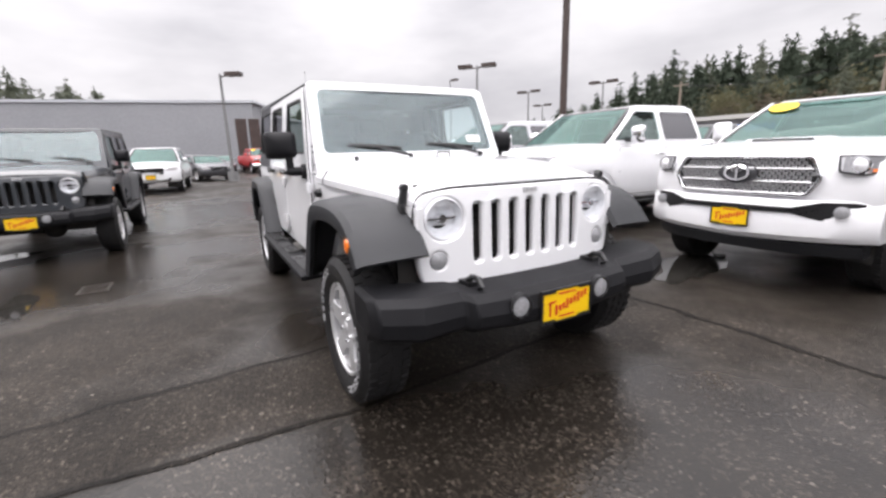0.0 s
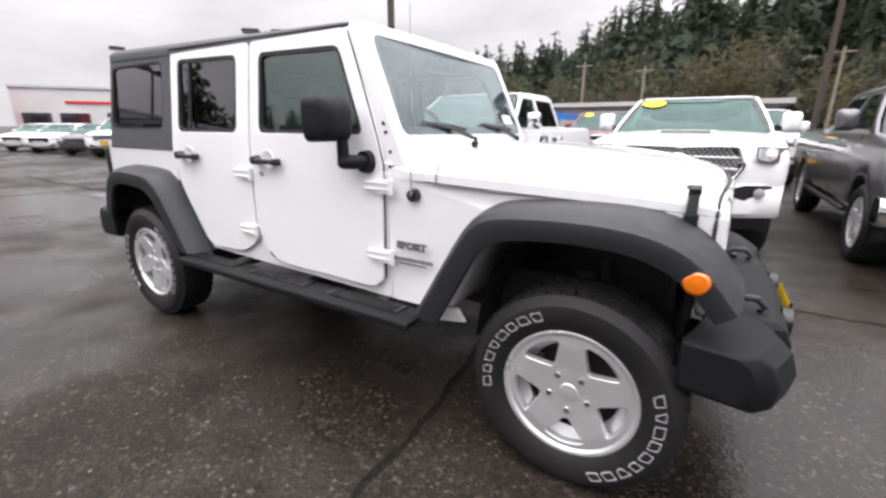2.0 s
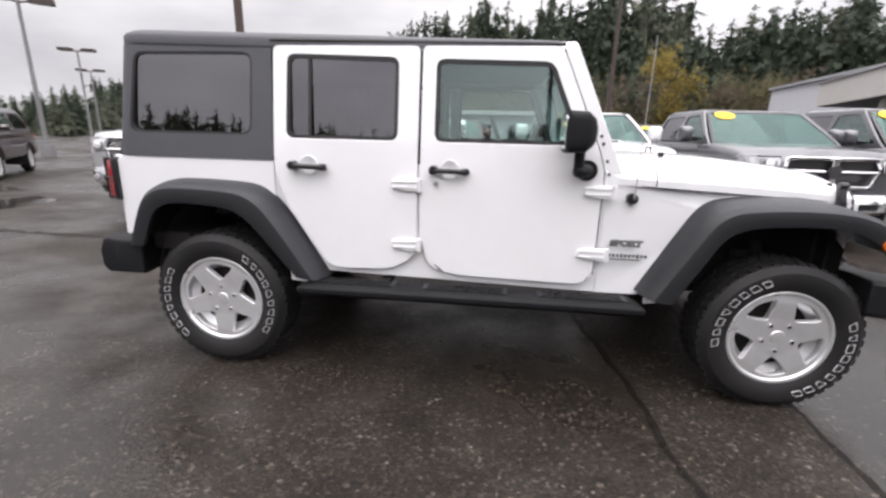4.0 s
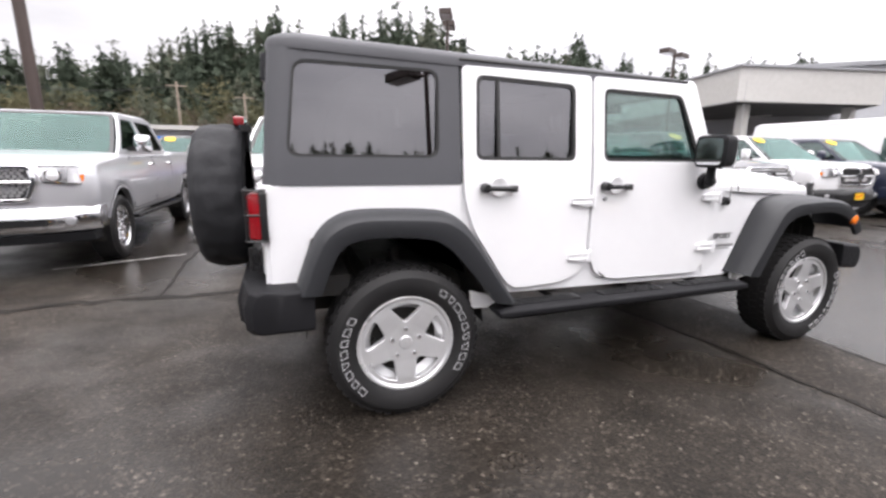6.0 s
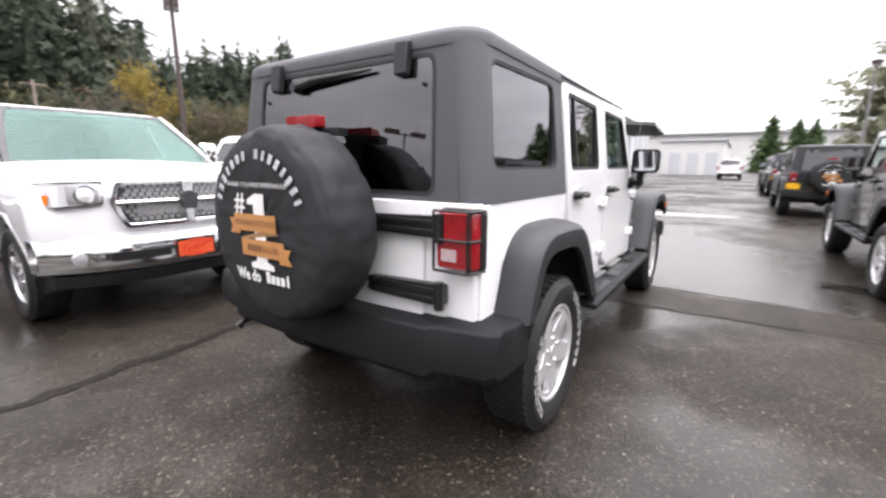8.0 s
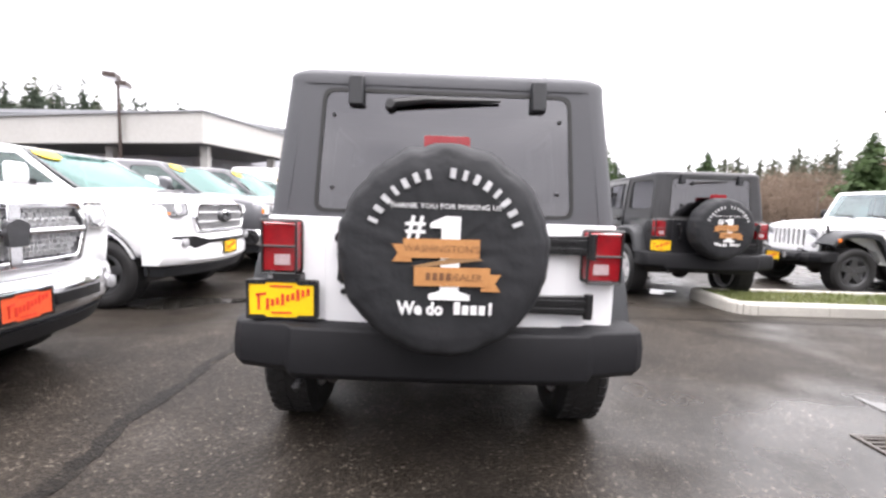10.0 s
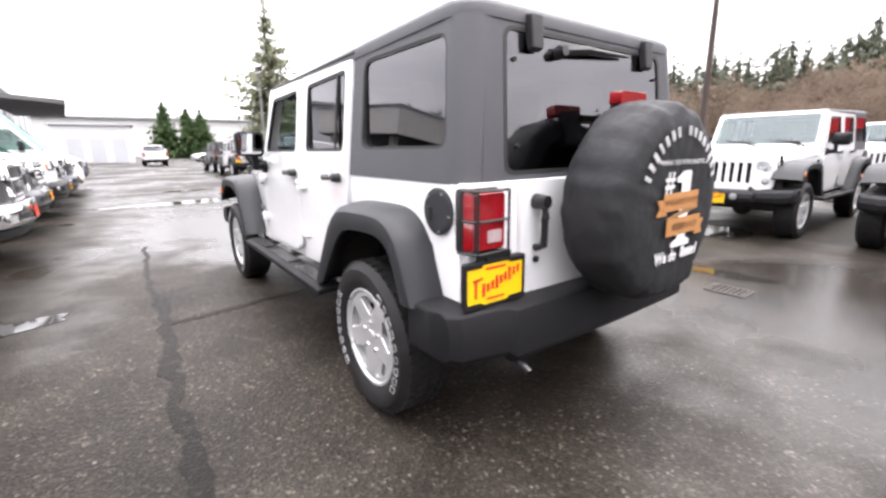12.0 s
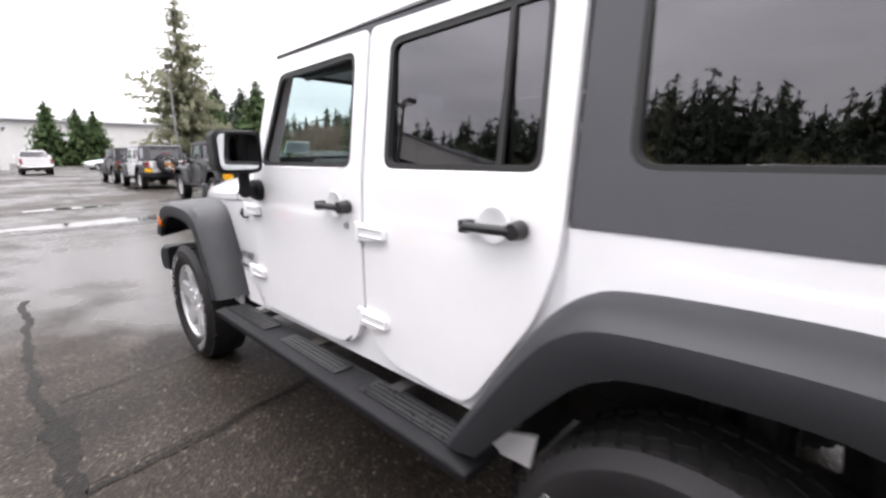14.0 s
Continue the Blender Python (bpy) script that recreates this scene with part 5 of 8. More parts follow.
def mirrors(root, x, y, z, housing, w=0.20, h=0.24):
    for s in (-1, 1):
        bm = bmesh.new()
        rings = []
        for dx_, g in ((-0.05, 0.012), (-0.045, 0.0), (0.02, 0.006), (0.06, 0.04), (0.075, 0.075)):
            q = fillet([(y + 0.07 + g, z + g), (y + 0.07 + w - g, z + g), (y + 0.07 + w - g, z + h - g), (y + 0.07 + g, z + h - g)], 0.05)
            rings.append([(x + dx_, s * a, b) for a, b in q])
        loft(bm, rings)
        m = part("door_mirror", bm, housing, root, angle=45)
        bm = bmesh.new()
        box(bm, (x, s * (y + 0.05), z + 0.05), (0.06, 0.12, 0.06))
        part("mirror_arm", bm, GLOSSBLACK, m)


def sticker(root, f, u, v, w=0.13, mat_=None):
    bm = bmesh.new()
    panel(bm, [(u + w * math.cos(a), v + w * 0.75 * math.sin(a)) for a in [2 * math.pi * k / 18 for k in range(18)]], [], f, 0.003)
    return part("windscreen_sticker", bm, mat_ or YELLOW, root, "yellow oval windscreen price sticker")


BOWL = surface("lamp_bowl", (0.34, 0.34, 0.35), (0.20, 0.20, 0.21), 0.12, 0.2, 20.0, 160.0, metal=0.5, coat=1.0)
HEADLENS = surface("headlamp_lens", (0.74, 0.74, 0.76), (0.55, 0.55, 0.57), 0.10, 0.18, 14.0, 120.0, metal=0.45, coat=1.0)


def pickup(label, paint_mat, L=5.80, W=1.0, H=1.90, axle=1.00, base=3.56, hood=1.24, belt=1.30, R=0.405, rim=0.255, grille="mesh",
           bumper=None, mirror_mat=None, tag=True, card=None, group="", wheel_mat=None, name="pickup_truck", scoop=False, flares=None):
    """A crew-cab pickup, its front bumper at x = 0 and its bed along -x."""
    root = thing(name, label, "pickup truck", group)
    fa, ra = -axle, -axle - base
    za = R
    cow, cabr = -axle - 0.52, -axle - 2.62
    low, rock = 0.56, 0.50
    out = [(-L + 0.06, low + 0.08)] + arch(ra, za, R + 0.095, low) + [(ra + R + 0.30, rock), (fa - R - 0.30, rock)] + arch(fa, za, R + 0.095, low) + [
        (-0.16, low), (-0.10, 0.72), (-0.09, hood - 0.30), (-0.12, hood - 0.12), (-0.22, hood - 0.02), (-0.45, hood + 0.015), (cow + 0.30, belt + 0.01), (cow, belt), (cabr + 0.02, belt + 0.02),
        (cabr - 0.02, belt + 0.05), (-L + 0.10, belt + 0.06), (-L + 0.04, belt + 0.02)]

    def warp(x, y, z):
        t = abs(y) / W
        nose = max(0.0, (x + 1.0) / 1.0)
        side = 0.0
        if z > belt - 0.25:
            side = -0.05 * (z - belt + 0.25) / 0.3
        elif z < 0.85:
            side = -0.05 * (0.85 - z) / 0.35
        crown_ = 0.035 * (1 - t * t) if z > belt - 0.12 and x > cow - 0.1 else 0.0
        return (x - nose * 0.20 * t ** 3, y * (1 + side * t), z + crown_)
    bm = bmesh.new()
    shell(bm, subdivide(out, 0.30), round_slices(W, 0.07, 6), warp, (-1.0, -0.75, -0.5, -0.3, -0.15), (0.68, 0.85, belt - 0.25, belt - 0.125))
    body = part("body", bm, paint_mat, root, angle=50)
    # door seams, handles and cladding
    for s in (-1, 1):
        for x0, x1 in ((cow + 0.02, cow - 1.02), (cow - 1.04, cabr + 0.06)):
            bm = bmesh.new()
            o = fillet([(x0, rock + 0.08), (x1, rock + 0.08), (x1, belt - 0.02), (x0, belt - 0.02)], 0.06)
            if x1 < cow - 1.5:
                o = fillet([(x0, rock + 0.08), (x1 + 0.22, rock + 0.08), (x1, rock + 0.5), (x1, belt - 0.02), (x0, belt - 0.02)], 0.06)
            panel(bm, subdivide(o, 0.2), [subdivide(offset_poly(o, 0.007), 0.2)], lambda u, v, d: (lambda p: (p[0], p[1] + s * (0.0015 - d), p[2]))(warp(u, s * W, v)), 0.004)
            part("door_seam", bm, SEAL, body)
            bm = bmesh.new()
            p = warp(x1 + 0.16, s * W, belt - 0.14)
            tube(bm, [(p[0] - 0.09, p[1], p[2]), (p[0] - 0.07, p[1] + s * 0.035, p[2]), (p[0] + 0.07, p[1] + s * 0.035, p[2]), (p[0] + 0.09, p[1], p[2])], 0.014, 6)
            part("door_handle", bm, mirror_mat or paint_mat, body)
        bm = bmesh.new()
        box(bm, ((fa + ra) / 2, s * (W - 0.06), rock - 0.04), (base - 2 * R - 0.3, 0.10, 0.05))
        part("side_step", bm, GLOSSBLACK, root, bevel=0.01)
        for xa_ in (fa, ra):
            bm = bmesh.new()
            r0 = R + 0.092
            pts0, pts1 = arch(xa_, za, r0 + (0.05 if flares else 0.02), low, 14), arch(xa_, za, r0 - 0.012, low, 14)
            rings = []
            for (ax, az), (bx, bz) in zip(pts0, pts1):
                e = 0.022 if flares else 0.004
                A, B = warp(ax, s * W, az), warp(bx, s * W, bz)
                rings.append([A, (A[0], A[1] + s * e, A[2]), (B[0], B[1] + s * e, B[2]), (B[0], B[1] - s * 0.06, B[2])])
            loft(bm, rings)
            part("wheel_arch_lip", bm, flares or paint_mat, body, angle=40)
            bm = bmesh.new()
            pts = arch(xa_, za, R + 0.085, 0.3, 12)
            loft(bm, [[(x, s * 0.45, z) for x, z in pts], [(x, s * (W - 0.075), z) for x, z in pts]], closed=False)
            part("wheel_well", bm, UNDER, root)
    bm = bmesh.new()
    box(bm, (-L / 2, 0, 0.50), (L - 1.0, 1.0, 0.16))
    cyl(bm, (fa, -W + 0.2, za), (fa, W - 0.2, za), 0.05, None, 10)
    cyl(bm, (ra, -W + 0.2, za), (ra, W - 0.2, za), 0.05, None, 10)
    box(bm, (ra, 0, za), (0.25, 0.3, 0.26))
    part("underbody", bm, UNDER, root)
    for xa_ in (fa, ra):
        for s in (-1, 1):
            wheel(root, xa_, s * (W - 0.155), R=R, W=0.27, rim=rim, alloy=wheel_mat or CHROME, style="five")
    zr = H - 0.045
    zw0, zw1 = belt + 0.06, zr - 0.075
    wb, wt, rt, rb = cow + 0.28, cow - 0.52, cabr + 0.16, cabr + 0.02
    slope = (wt - wb) / (zr - belt)
    fx0 = wb + slope * (zw0 - belt) - 0.10
    windows = [[(fx0 - 0.02, zw0), (cow - 0.97, zw0), (cow - 0.97, zw1), (wb + slope * (zw1 - belt) - 0.10, zw1)],
               [(cow - 1.07, zw0), (cabr + 0.14, zw0), (cabr + 0.24, zw1), (cow - 1.07, zw1)]]
    cabin(root, paint_mat, (wb, wt, rt, rb), belt, zr, W - 0.07, W - 0.26, windows)
    if tag:
        f = lambda u, v, d: (lerp(wb, wt, v) + 0.05 * (1 - (u / 0.85) ** 2) + 0.012 - d, u, lerp(belt, zr, v))
        sticker(root, f, -0.48, 0.86, 0.15)
    mirrors(root, cow - 0.18, W - 0.08, belt + 0.02, mirror_mat or paint_mat)
    # nose
    FX = lambda y, z, o=0.0: warp(-0.09 if z < hood - 0.15 else -0.11, y, z)[0] + o
    g0, g1, gw = 0.80, hood - 0.06, 0.52
    if grille == "hex":
        g0, g1, gw = 0.84, hood - 0.05, 0.60
        go = [(-gw * 0.86, g0), (gw * 0.86, g0), (gw, lerp(g0, g1, 0.45)), (gw * 0.86, g1), (-gw * 0.86, g1), (-gw, lerp(g0, g1, 0.45))]
        gi = offset_poly(go, 0.030)
    else:
        go = [(-gw * 0.92, g0), (gw * 0.92, g0), (gw * 1.08, lerp(g0, g1, 0.6)), (gw * 0.98, g1), (-gw * 0.98, g1), (-gw * 1.08, lerp(g0, g1, 0.6))]
        gi = offset_poly(go, 0.042)
    bm = bmesh.new()
    panel(bm, subdivide(fillet(go, 0.04), 0.12), [subdivide(fillet(gi, 0.03), 0.12)], lambda u, v, d: (FX(u, v, 0.045) - d, u, v), 0.07)
    gr = part("grille_surround", bm, CHROME if grille in ("mesh", "hex", "cross", "bars") else paint_mat, root, "chrome grille surround", bevel=0.008, angle=40)
    bm = bmesh.new()
    panel(bm, subdivide(fillet(offset_poly(go, 0.015), 0.04), 0.12), [], lambda u, v, d: (FX(u, v, 0.002) - d, u, v), 0.02)
    part("grille_backing", bm, GUNMETAL if grille == "mesh" else GLOSSBLACK, gr)
    bm = bmesh.new()
    inside = lambda u, v: all((b[0] - a[0]) * (v - a[1]) - (b[1] - a[1]) * (u - a[0]) > 0 for a, b in zip(gi, gi[1:] + gi[:1]))
    if grille in ("mesh", "hex"):
        st = 0.052 if grille == "mesh" else 0.046
        for r_ in range(int((g1 - g0) / (st * 0.62))):
            for c_ in range(-14, 15):
                u, v = (c_ + 0.5 * (r_ % 2)) * st, g0 + 0.04 + r_ * st * 0.62
                if inside(u - st * 0.5, v) and inside(u + st * 0.5, v):
                    x = FX(u, v, 0.018)
                    for sg in (-1, 1):
                        box(bm, (x, u, v), (0.016, st * 0.68, 0.017), Matrix.Rotation(sg * 0.62, 4, "X"))
        if grille == "hex":
            for v in (lerp(g0, g1, 0.34), lerp(g0, g1, 0.66)):
                loft(bm, [[(FX(u, v, 0.03) + a, u, v + b) for a, b in ((0.008, 0), (0, 0.012), (-0.02, 0), (0, -0.012))] for u in [gw * 0.88 * j / 6 for j in range(-6, 7)]])
    elif grille == "bars":
        for k in range(5):
            v = lerp(g0, g1, (k + 0.8) / 5.6)
            loft(bm, [[(FX(u, v, 0.03) + a, u, v + b) for a, b in ((0.008, 0), (0, 0.020), (-0.02, 0), (0, -0.020))] for u in [gw * 0.92 * j / 6 for j in range(-6, 7)]])
    if bm.verts:
        part("grille_mesh", bm, ALLOY if grille != "hex" else surface_once("grille_grey", (0.52, 0.52, 0.53), rough=0.35, metal=0.3), gr)
    else:
        bm.free()
    if grille in ("mesh", "cross"):
        bm = bmesh.new()
        v = lerp(g0, g1, 0.54)
        loft(bm, [[(FX(u, v, 0.045) + a, u, v + b) for a, b in ((0.012, 0), (0, 0.022), (-0.03, 0.01), (-0.03, -0.01), (0, -0.022))] for u in [gw * 1.0 * j / 8 for j in range(-8, 9)]])
        box(bm, (FX(0, 1.0, 0.045), 0, lerp(g0, g1, 0.5)), (0.04, 0.075, (g1 - g0) * 0.96))
        part("grille_cross", bm, CHROME, gr, bevel=0.006)
        bm = bmesh.new()
        panel(bm, fillet([(-0.055, v - 0.075), (0.055, v - 0.075), (0.07, v + 0.05), (0.0, v + 0.085), (-0.07, v + 0.05)], 0.02), [], lambda u, w, d: (FX(u, w, 0.085) - d, u, w), 0.03)
        part("nose_mark", bm, GUNMETAL, gr, bevel=0.006)
    else:
        bm = bmesh.new()
        v = lerp(g0, g1, 0.55)
        panel(bm, [(0.105 * math.cos(a), v + 0.07 * math.sin(a)) for a in [2 * math.pi * k / 28 for k in range(28)]], [[(0.085 * math.cos(a), v + 0.052 * math.sin(a)) for a in [2 * math.pi * k / 28 for k in range(28)]]], lambda u, w, d: (FX(u, w, 0.07) - d, u, w), 0.03)
        panel(bm, [(0.05 * math.cos(a), v + 0.026 + 0.018 * math.sin(a)) for a in [2 * math.pi * k / 20 for k in range(20)]], [[(0.04 * math.cos(a), v + 0.026 + 0.010 * math.sin(a)) for a in [2 * math.pi * k / 20 for k in range(20)]]], lambda u, w, d: (FX(u, w, 0.07) - d, u, w), 0.03)
        box(bm, (FX(0, v, 0.058), 0, v - 0.005), (0.02, 0.018, 0.09))
        part("nose_mark", bm, CHROME, gr)
        bm = bmesh.new()
        panel(bm, [(0.16 * math.cos(a), v + 0.088 * math.sin(a)) for a in [2 * math.pi * k / 24 for k in range(24)]], [], lambda u, w, d: (FX(u, w, 0.045) - d, u, w), 0.03)
        part("mark_backing", bm, GUNMETAL, gr)
    for s in (-1, 1):
        h0, h1 = (g1 - 0.20, g1 - 0.005) if grille != "hex" else (g1 - 0.16, g1 - 0.005)
        q = [(gw + 0.07, h0 + 0.02), (W * 0.86, h0), (W * 0.965, h0 + 0.03), (W * 0.975, h1 - 0.01), (W * 0.80, h1), (gw + 0.05, h1)]
        bm = bmesh.new()
        panel(bm, subdivide(fillet(q, 0.02), 0.06), [], lambda u, v, d: (FX(s * u, v, 0.022) - d * (1 if u < W * 0.9 else 0.4) - 0.10 * max(0.0, u / W - 0.86) / 0.1, s * u, v), 0.05)
        lamp = part("headlight", bm, HEADLENS, root, "clear headlight with amber corner", bevel=0.006)
        bm = bmesh.new()
        fl = lambda u, v, d: (FX(s * u, v, 0.026) - d * (1 if u < W * 0.9 else 0.4) - 0.10 * max(0.0, u / W - 0.86) / 0.1, s * u, v)
        qf = subdivide(fillet(q, 0.02), 0.06)
        panel(bm, qf, [subdivide(fillet(offset_poly(q, 0.014), 0.015), 0.06)], fl, 0.02)
        part("lamp_bezel", bm, GUNMETAL if grille == "hex" else CHROME, lamp)
        bm = bmesh.new()
        hm = (h0 + h1) / 2
        panel(bm, subdivide([(gw + 0.09, h0 + 0.03), (gw + 0.27, h0 + 0.03), (gw + 0.27, hm + 0.06), (gw + 0.09, hm + 0.06)], 0.06), [], fl, 0.004)
        part("lamp_bowl", bm, BOWL, lamp)
        bm = bmesh.new()
        at = lambda a, b, h: (FX(s * (gw + 0.17), h0 + 0.09, 0.026) + h, s * (gw + 0.17) + a, (h0 + h1) / 2 + b)
        lathe(bm, [(0.070, 0.0), (0.070, 0.012), (0.058, 0.014), (0.054, 0.006)], at, 20)
        part("lamp_ring", bm, CHROME, lamp)
        bm = bmesh.new()
        lathe(bm, [(0.054, 0.010), (0.03, 0.024), (0.001, 0.030)], at, 20)
        part("projector", bm, REFLECTOR, lamp)
        bm = bmesh.new()
        panel(bm, subdivide([(W * 0.89, h0 + 0.025), (W * 0.955, h0 + 0.045), (W * 0.955, hm + 0.01), (W * 0.88, hm)], 0.04), [], lambda u, v, d: fl(u, v, d - 0.003), 0.004)
        part("corner_lens", bm, AMBER, lamp)
    # bumper
    bmat = bumper or CHROME
    bm = bmesh.new()
    rings = []
    for j in range(-10, 11):
        t = j / 10
        y = t * (W - 0.01)
        xf = 0.0 - 0.26 * abs(t) ** 3
        z0, z1 = 0.46 + 0.03 * abs(t), 0.74 + (0.075 if grille == "hex" else 0.0)
        rings.append([(xf - 0.22, y, z0), (xf - 0.05, y, z0), (xf - 0.005, y, z0 + 0.05), (xf, y, z0 + 0.14), (xf - 0.015, y, z1 - 0.05), (xf - 0.05, y, z1), (xf - 0.22, y, z1)])
    loft(bm, rings)
    bp = part("front_bumper", bm, bmat, root, bevel=0.006, angle=35)
    bm = bmesh.new()
    rings = []
    for j in range(-8, 9):
        t = j / 8
        y = t * (W - 0.10)
        xf = -0.03 - 0.24 * abs(t) ** 3
        rings.append([(xf - 0.25, y, 0.36), (xf - 0.06, y, 0.36), (xf, y, 0.46), (xf - 0.25, y, 0.50)])
    loft(bm, rings)
    part("air_dam", bm, PLASTIC, bp)
    if grille == "hex":
        bm = bmesh.new()
        hh = lambda t: 0.022 + 0.050 * min(1.0, max(0.0, (abs(t) - 0.5) / 0.2)) * (1 if abs(t) < 0.95 else 0.8)
        cut = lambda t: [(0.010 - 0.26 * abs(t) ** 3 - dd, t * (W - 0.06), 0.735 + dz) for dd, dz in ((0, -hh(t)), (0, hh(t)), (0.03, hh(t)), (0.03, -hh(t)))]
        loft(bm, [cut(j / 20) for j in range(-19, 20)])
        part("lower_intake", bm, GLOSSBLACK, bp)
    else:
        for s in (-1, 1):
            bm = bmesh.new()
            cut = lambda t: [(0.008 - 0.26 * t ** 3 - dd, s * t * W, z) for dd, z in ((0, 0.56), (0, 0.63), (0.03, 0.63), (0.03, 0.56))]
            loft(bm, [cut(0.2 + 0.08 * j) for j in range(6)])
            part("bumper_slot", bm, GLOSSBLACK, bp)
    for s in (-1, 1):
        bm = bmesh.new()
        fy = W * 0.78
        at = lambda a, b, h: (0.012 - 0.26 * 0.78 ** 3 + h, s * fy + a, 0.60 + (0.135 if grille == "hex" else 0.0) + b)
        lathe(bm, [(0.048, -0.03), (0.048, 0.006), (0.04, 0.008), (0.03, 0.012), (0.001, 0.014)], at, 20)
        part("fog_lamp", bm, SIGNALLENS, bp)
    bm = bmesh.new()
    plate_card(root, lambda u, v, d: (0.012 + d, u, (0.645 if grille == "hex" else 0.60) + v), 0.31, 0.155, card)
    bm.free()
    if scoop:
        bm = bmesh.new()
        pillow(bm, [(-0.78, hood + 0.03), (-0.74, hood + 0.085), (-0.95, hood + 0.10), (-1.40, hood + 0.075)], [(-0.33, 0.02), (-0.29, 0.0), (0.29, 0.0), (0.33, 0.02)])
        sc = part("hood_scoop", bm, paint_mat, root, bevel=0.015)
        bm = bmesh.new()
        box(bm, (-0.748, 0, hood + 0.072), (0.012, 0.50, 0.024))
        part("scoop_mouth", bm, GLOSSBLACK, sc)
    # tail
    bm = bmesh.new()
    box(bm, (-L + 0.02, 0, 0.60), (0.16, 2 * W - 0.16, 0.16))
    part("rear_bumper", bm, CHROME, root, bevel=0.02)
    for s in (-1, 1):
        bm = bmesh.new()
        box(bm, (-L + 0.05, s * (W - 0.10), 1.08), (0.06, 0.15, 0.42))
        part("tail_lamp", bm, REDLENS, root, bevel=0.012)
    bm = bmesh.new()
    box(bm, (-L + 0.035, 0, 1.05), (0.03, 2 * W - 0.42, 0.62))
    part("tailgate", bm, paint_mat, root, bevel=0.02)
    return root


def surface_once(name, c, **kw):
    return bpy.data.materials.get(name) or surface(name, c, **kw)


def saloon(label, paint_mat, kind="sedan", group="", tag=False, name="saloon_car", category="car", nose_card=None):
    """A saloon, estate or van: front bumper at x = 0."""
    root = thing(name, label, category, group)
    spec = {"sedan": (4.90, 0.92, 1.46, 0.95, 2.85, 0.86, 0.98, 0.33, (-1.15, -1.95, -3.35, -4.15), 0.30),
            "suv": (4.80, 0.97, 1.75, 0.90, 2.90, 1.05, 1.15, 0.37, (-1.10, -1.85, -4.20, -4.65), 0.42),
            "van": (6.0, 1.02, 2.55, 0.95, 4.04, 1.15, 1.35, 0.36, (-0.75, -1.70, -5.75, -5.92), 0.34)}[kind]
    L, W, H, ax, base, hood, belt, R, xs, low = spec
    fa, ra = -ax, -ax - base
    top = [(-0.10, low), (-0.02, low + 0.10), (-0.01, hood - 0.30), (-0.08, hood - 0.06), (-0.25, hood), (xs[0] + 0.1, belt)]
    if kind == "sedan":
        top += [(xs[3], belt + 0.03), (-L + 0.18, belt), (-L + 0.03, belt - 0.10), (-L + 0.02, low + 0.14)]
    else:
        top += [(xs[3], belt + 0.03), (-L + 0.04, belt - 0.05), (-L + 0.02, low + 0.12)]
    out = [(-L + 0.08, low)] + arch(ra, R, R + 0.06, low) + arch(fa, R, R + 0.06, low) + top

    def warp(x, y, z):
        t = abs(y) / W
        nose, tail = max(0.0, (x + 0.9) / 0.9), max(0.0, (-x - L + 0.7) / 0.7)
        side = -0.09 * max(0.0, z - belt + 0.30) / 0.3 if z > belt - 0.30 else (-0.08 * max(0.0, 0.55 - z) / 0.3)
        return (x - nose * 0.26 * t ** 3 + tail * 0.16 * t ** 3, y * (1 + side * t), z + (0.04 * (1 - t * t) if z > hood - 0.05 and x > xs[0] else 0.0))
    bm = bmesh.new()
    shell(bm, subdivide(out, 0.28), round_slices(W, 0.09, 6), warp, (-0.9, -0.6, -0.3, -0.15, 0.7 - L, 0.35 - L), (0.55, belt - 0.30, belt - 0.12))
    body = part("body", bm, paint_mat, root, angle=50)
    for s in (-1, 1):
        for xa_ in (fa, ra):
            bm = bmesh.new()
            pts = arch(xa_, R, R + 0.05, 0.2, 12)
            loft(bm, [[(x, s * 0.45, z) for x, z in pts], [(x, s * (W - 0.10), z) for x, z in pts]], closed=False)
            part("wheel_well", bm, UNDER, root)
            wheel(root, xa_, s * (W - 0.13), R=R, W=0.22, rim=R * 0.66, alloy=ALLOY if kind != "van" else GUNMETAL)
        bm = bmesh.new()
        panel(bm, subdivide(fillet([(0.45, hood - 0.21), (W * 0.90, hood - 0.19), (W * 0.95, hood - 0.07), (0.62, hood - 0.08)], 0.02), 0.07), [], lambda u, v, d: (warp(-0.05, s * u, v)[0] + 0.02 - d - 0.12 * max(0, u / W - 0.8), s * u * 0.98, v), 0.05)
        part("headlight", bm, CLEARLENS, root)
        bm = bmesh.new()
        box(bm, (-L + 0.11, s * (W - 0.17), belt - 0.17), (0.14, 0.24, 0.14))
        part("tail_lamp", bm, REDLENS, root, bevel=0.02)
    bm = bmesh.new()
    panel(bm, fillet([(-0.42, hood - 0.34), (0.42, hood - 0.34), (0.46, hood - 0.10), (-0.46, hood - 0.10)], 0.05), [], lambda u, v, d: (warp(-0.02, u, v)[0] + 0.012 - d, u, v), 0.03)
    gr = part("grille", bm, GLOSSBLACK, root)
    bm = bmesh.new()
    for k in range(4):
        box(bm, (0.0, 0, hood - 0.30 + 0.055 * k), (0.02, 0.80, 0.010))
    part("grille_bar", bm, CHROME, gr)
    bm = bmesh.new()
    panel(bm, fillet([(-0.60, low + 0.04), (0.60, low + 0.04), (0.66, low + 0.16), (-0.66, low + 0.16)], 0.03), [], lambda u, v, d: (warp(-0.02, u, v)[0] + 0.014 - d, u, v), 0.03)
    part("lower_intake", bm, GLOSSBLACK, root)
    bm = bmesh.new()
    box(bm, (-L / 2, 0, low + 0.05), (L - 1.2, 1.2, 0.12))
    part("underbody", bm, UNDER, root)
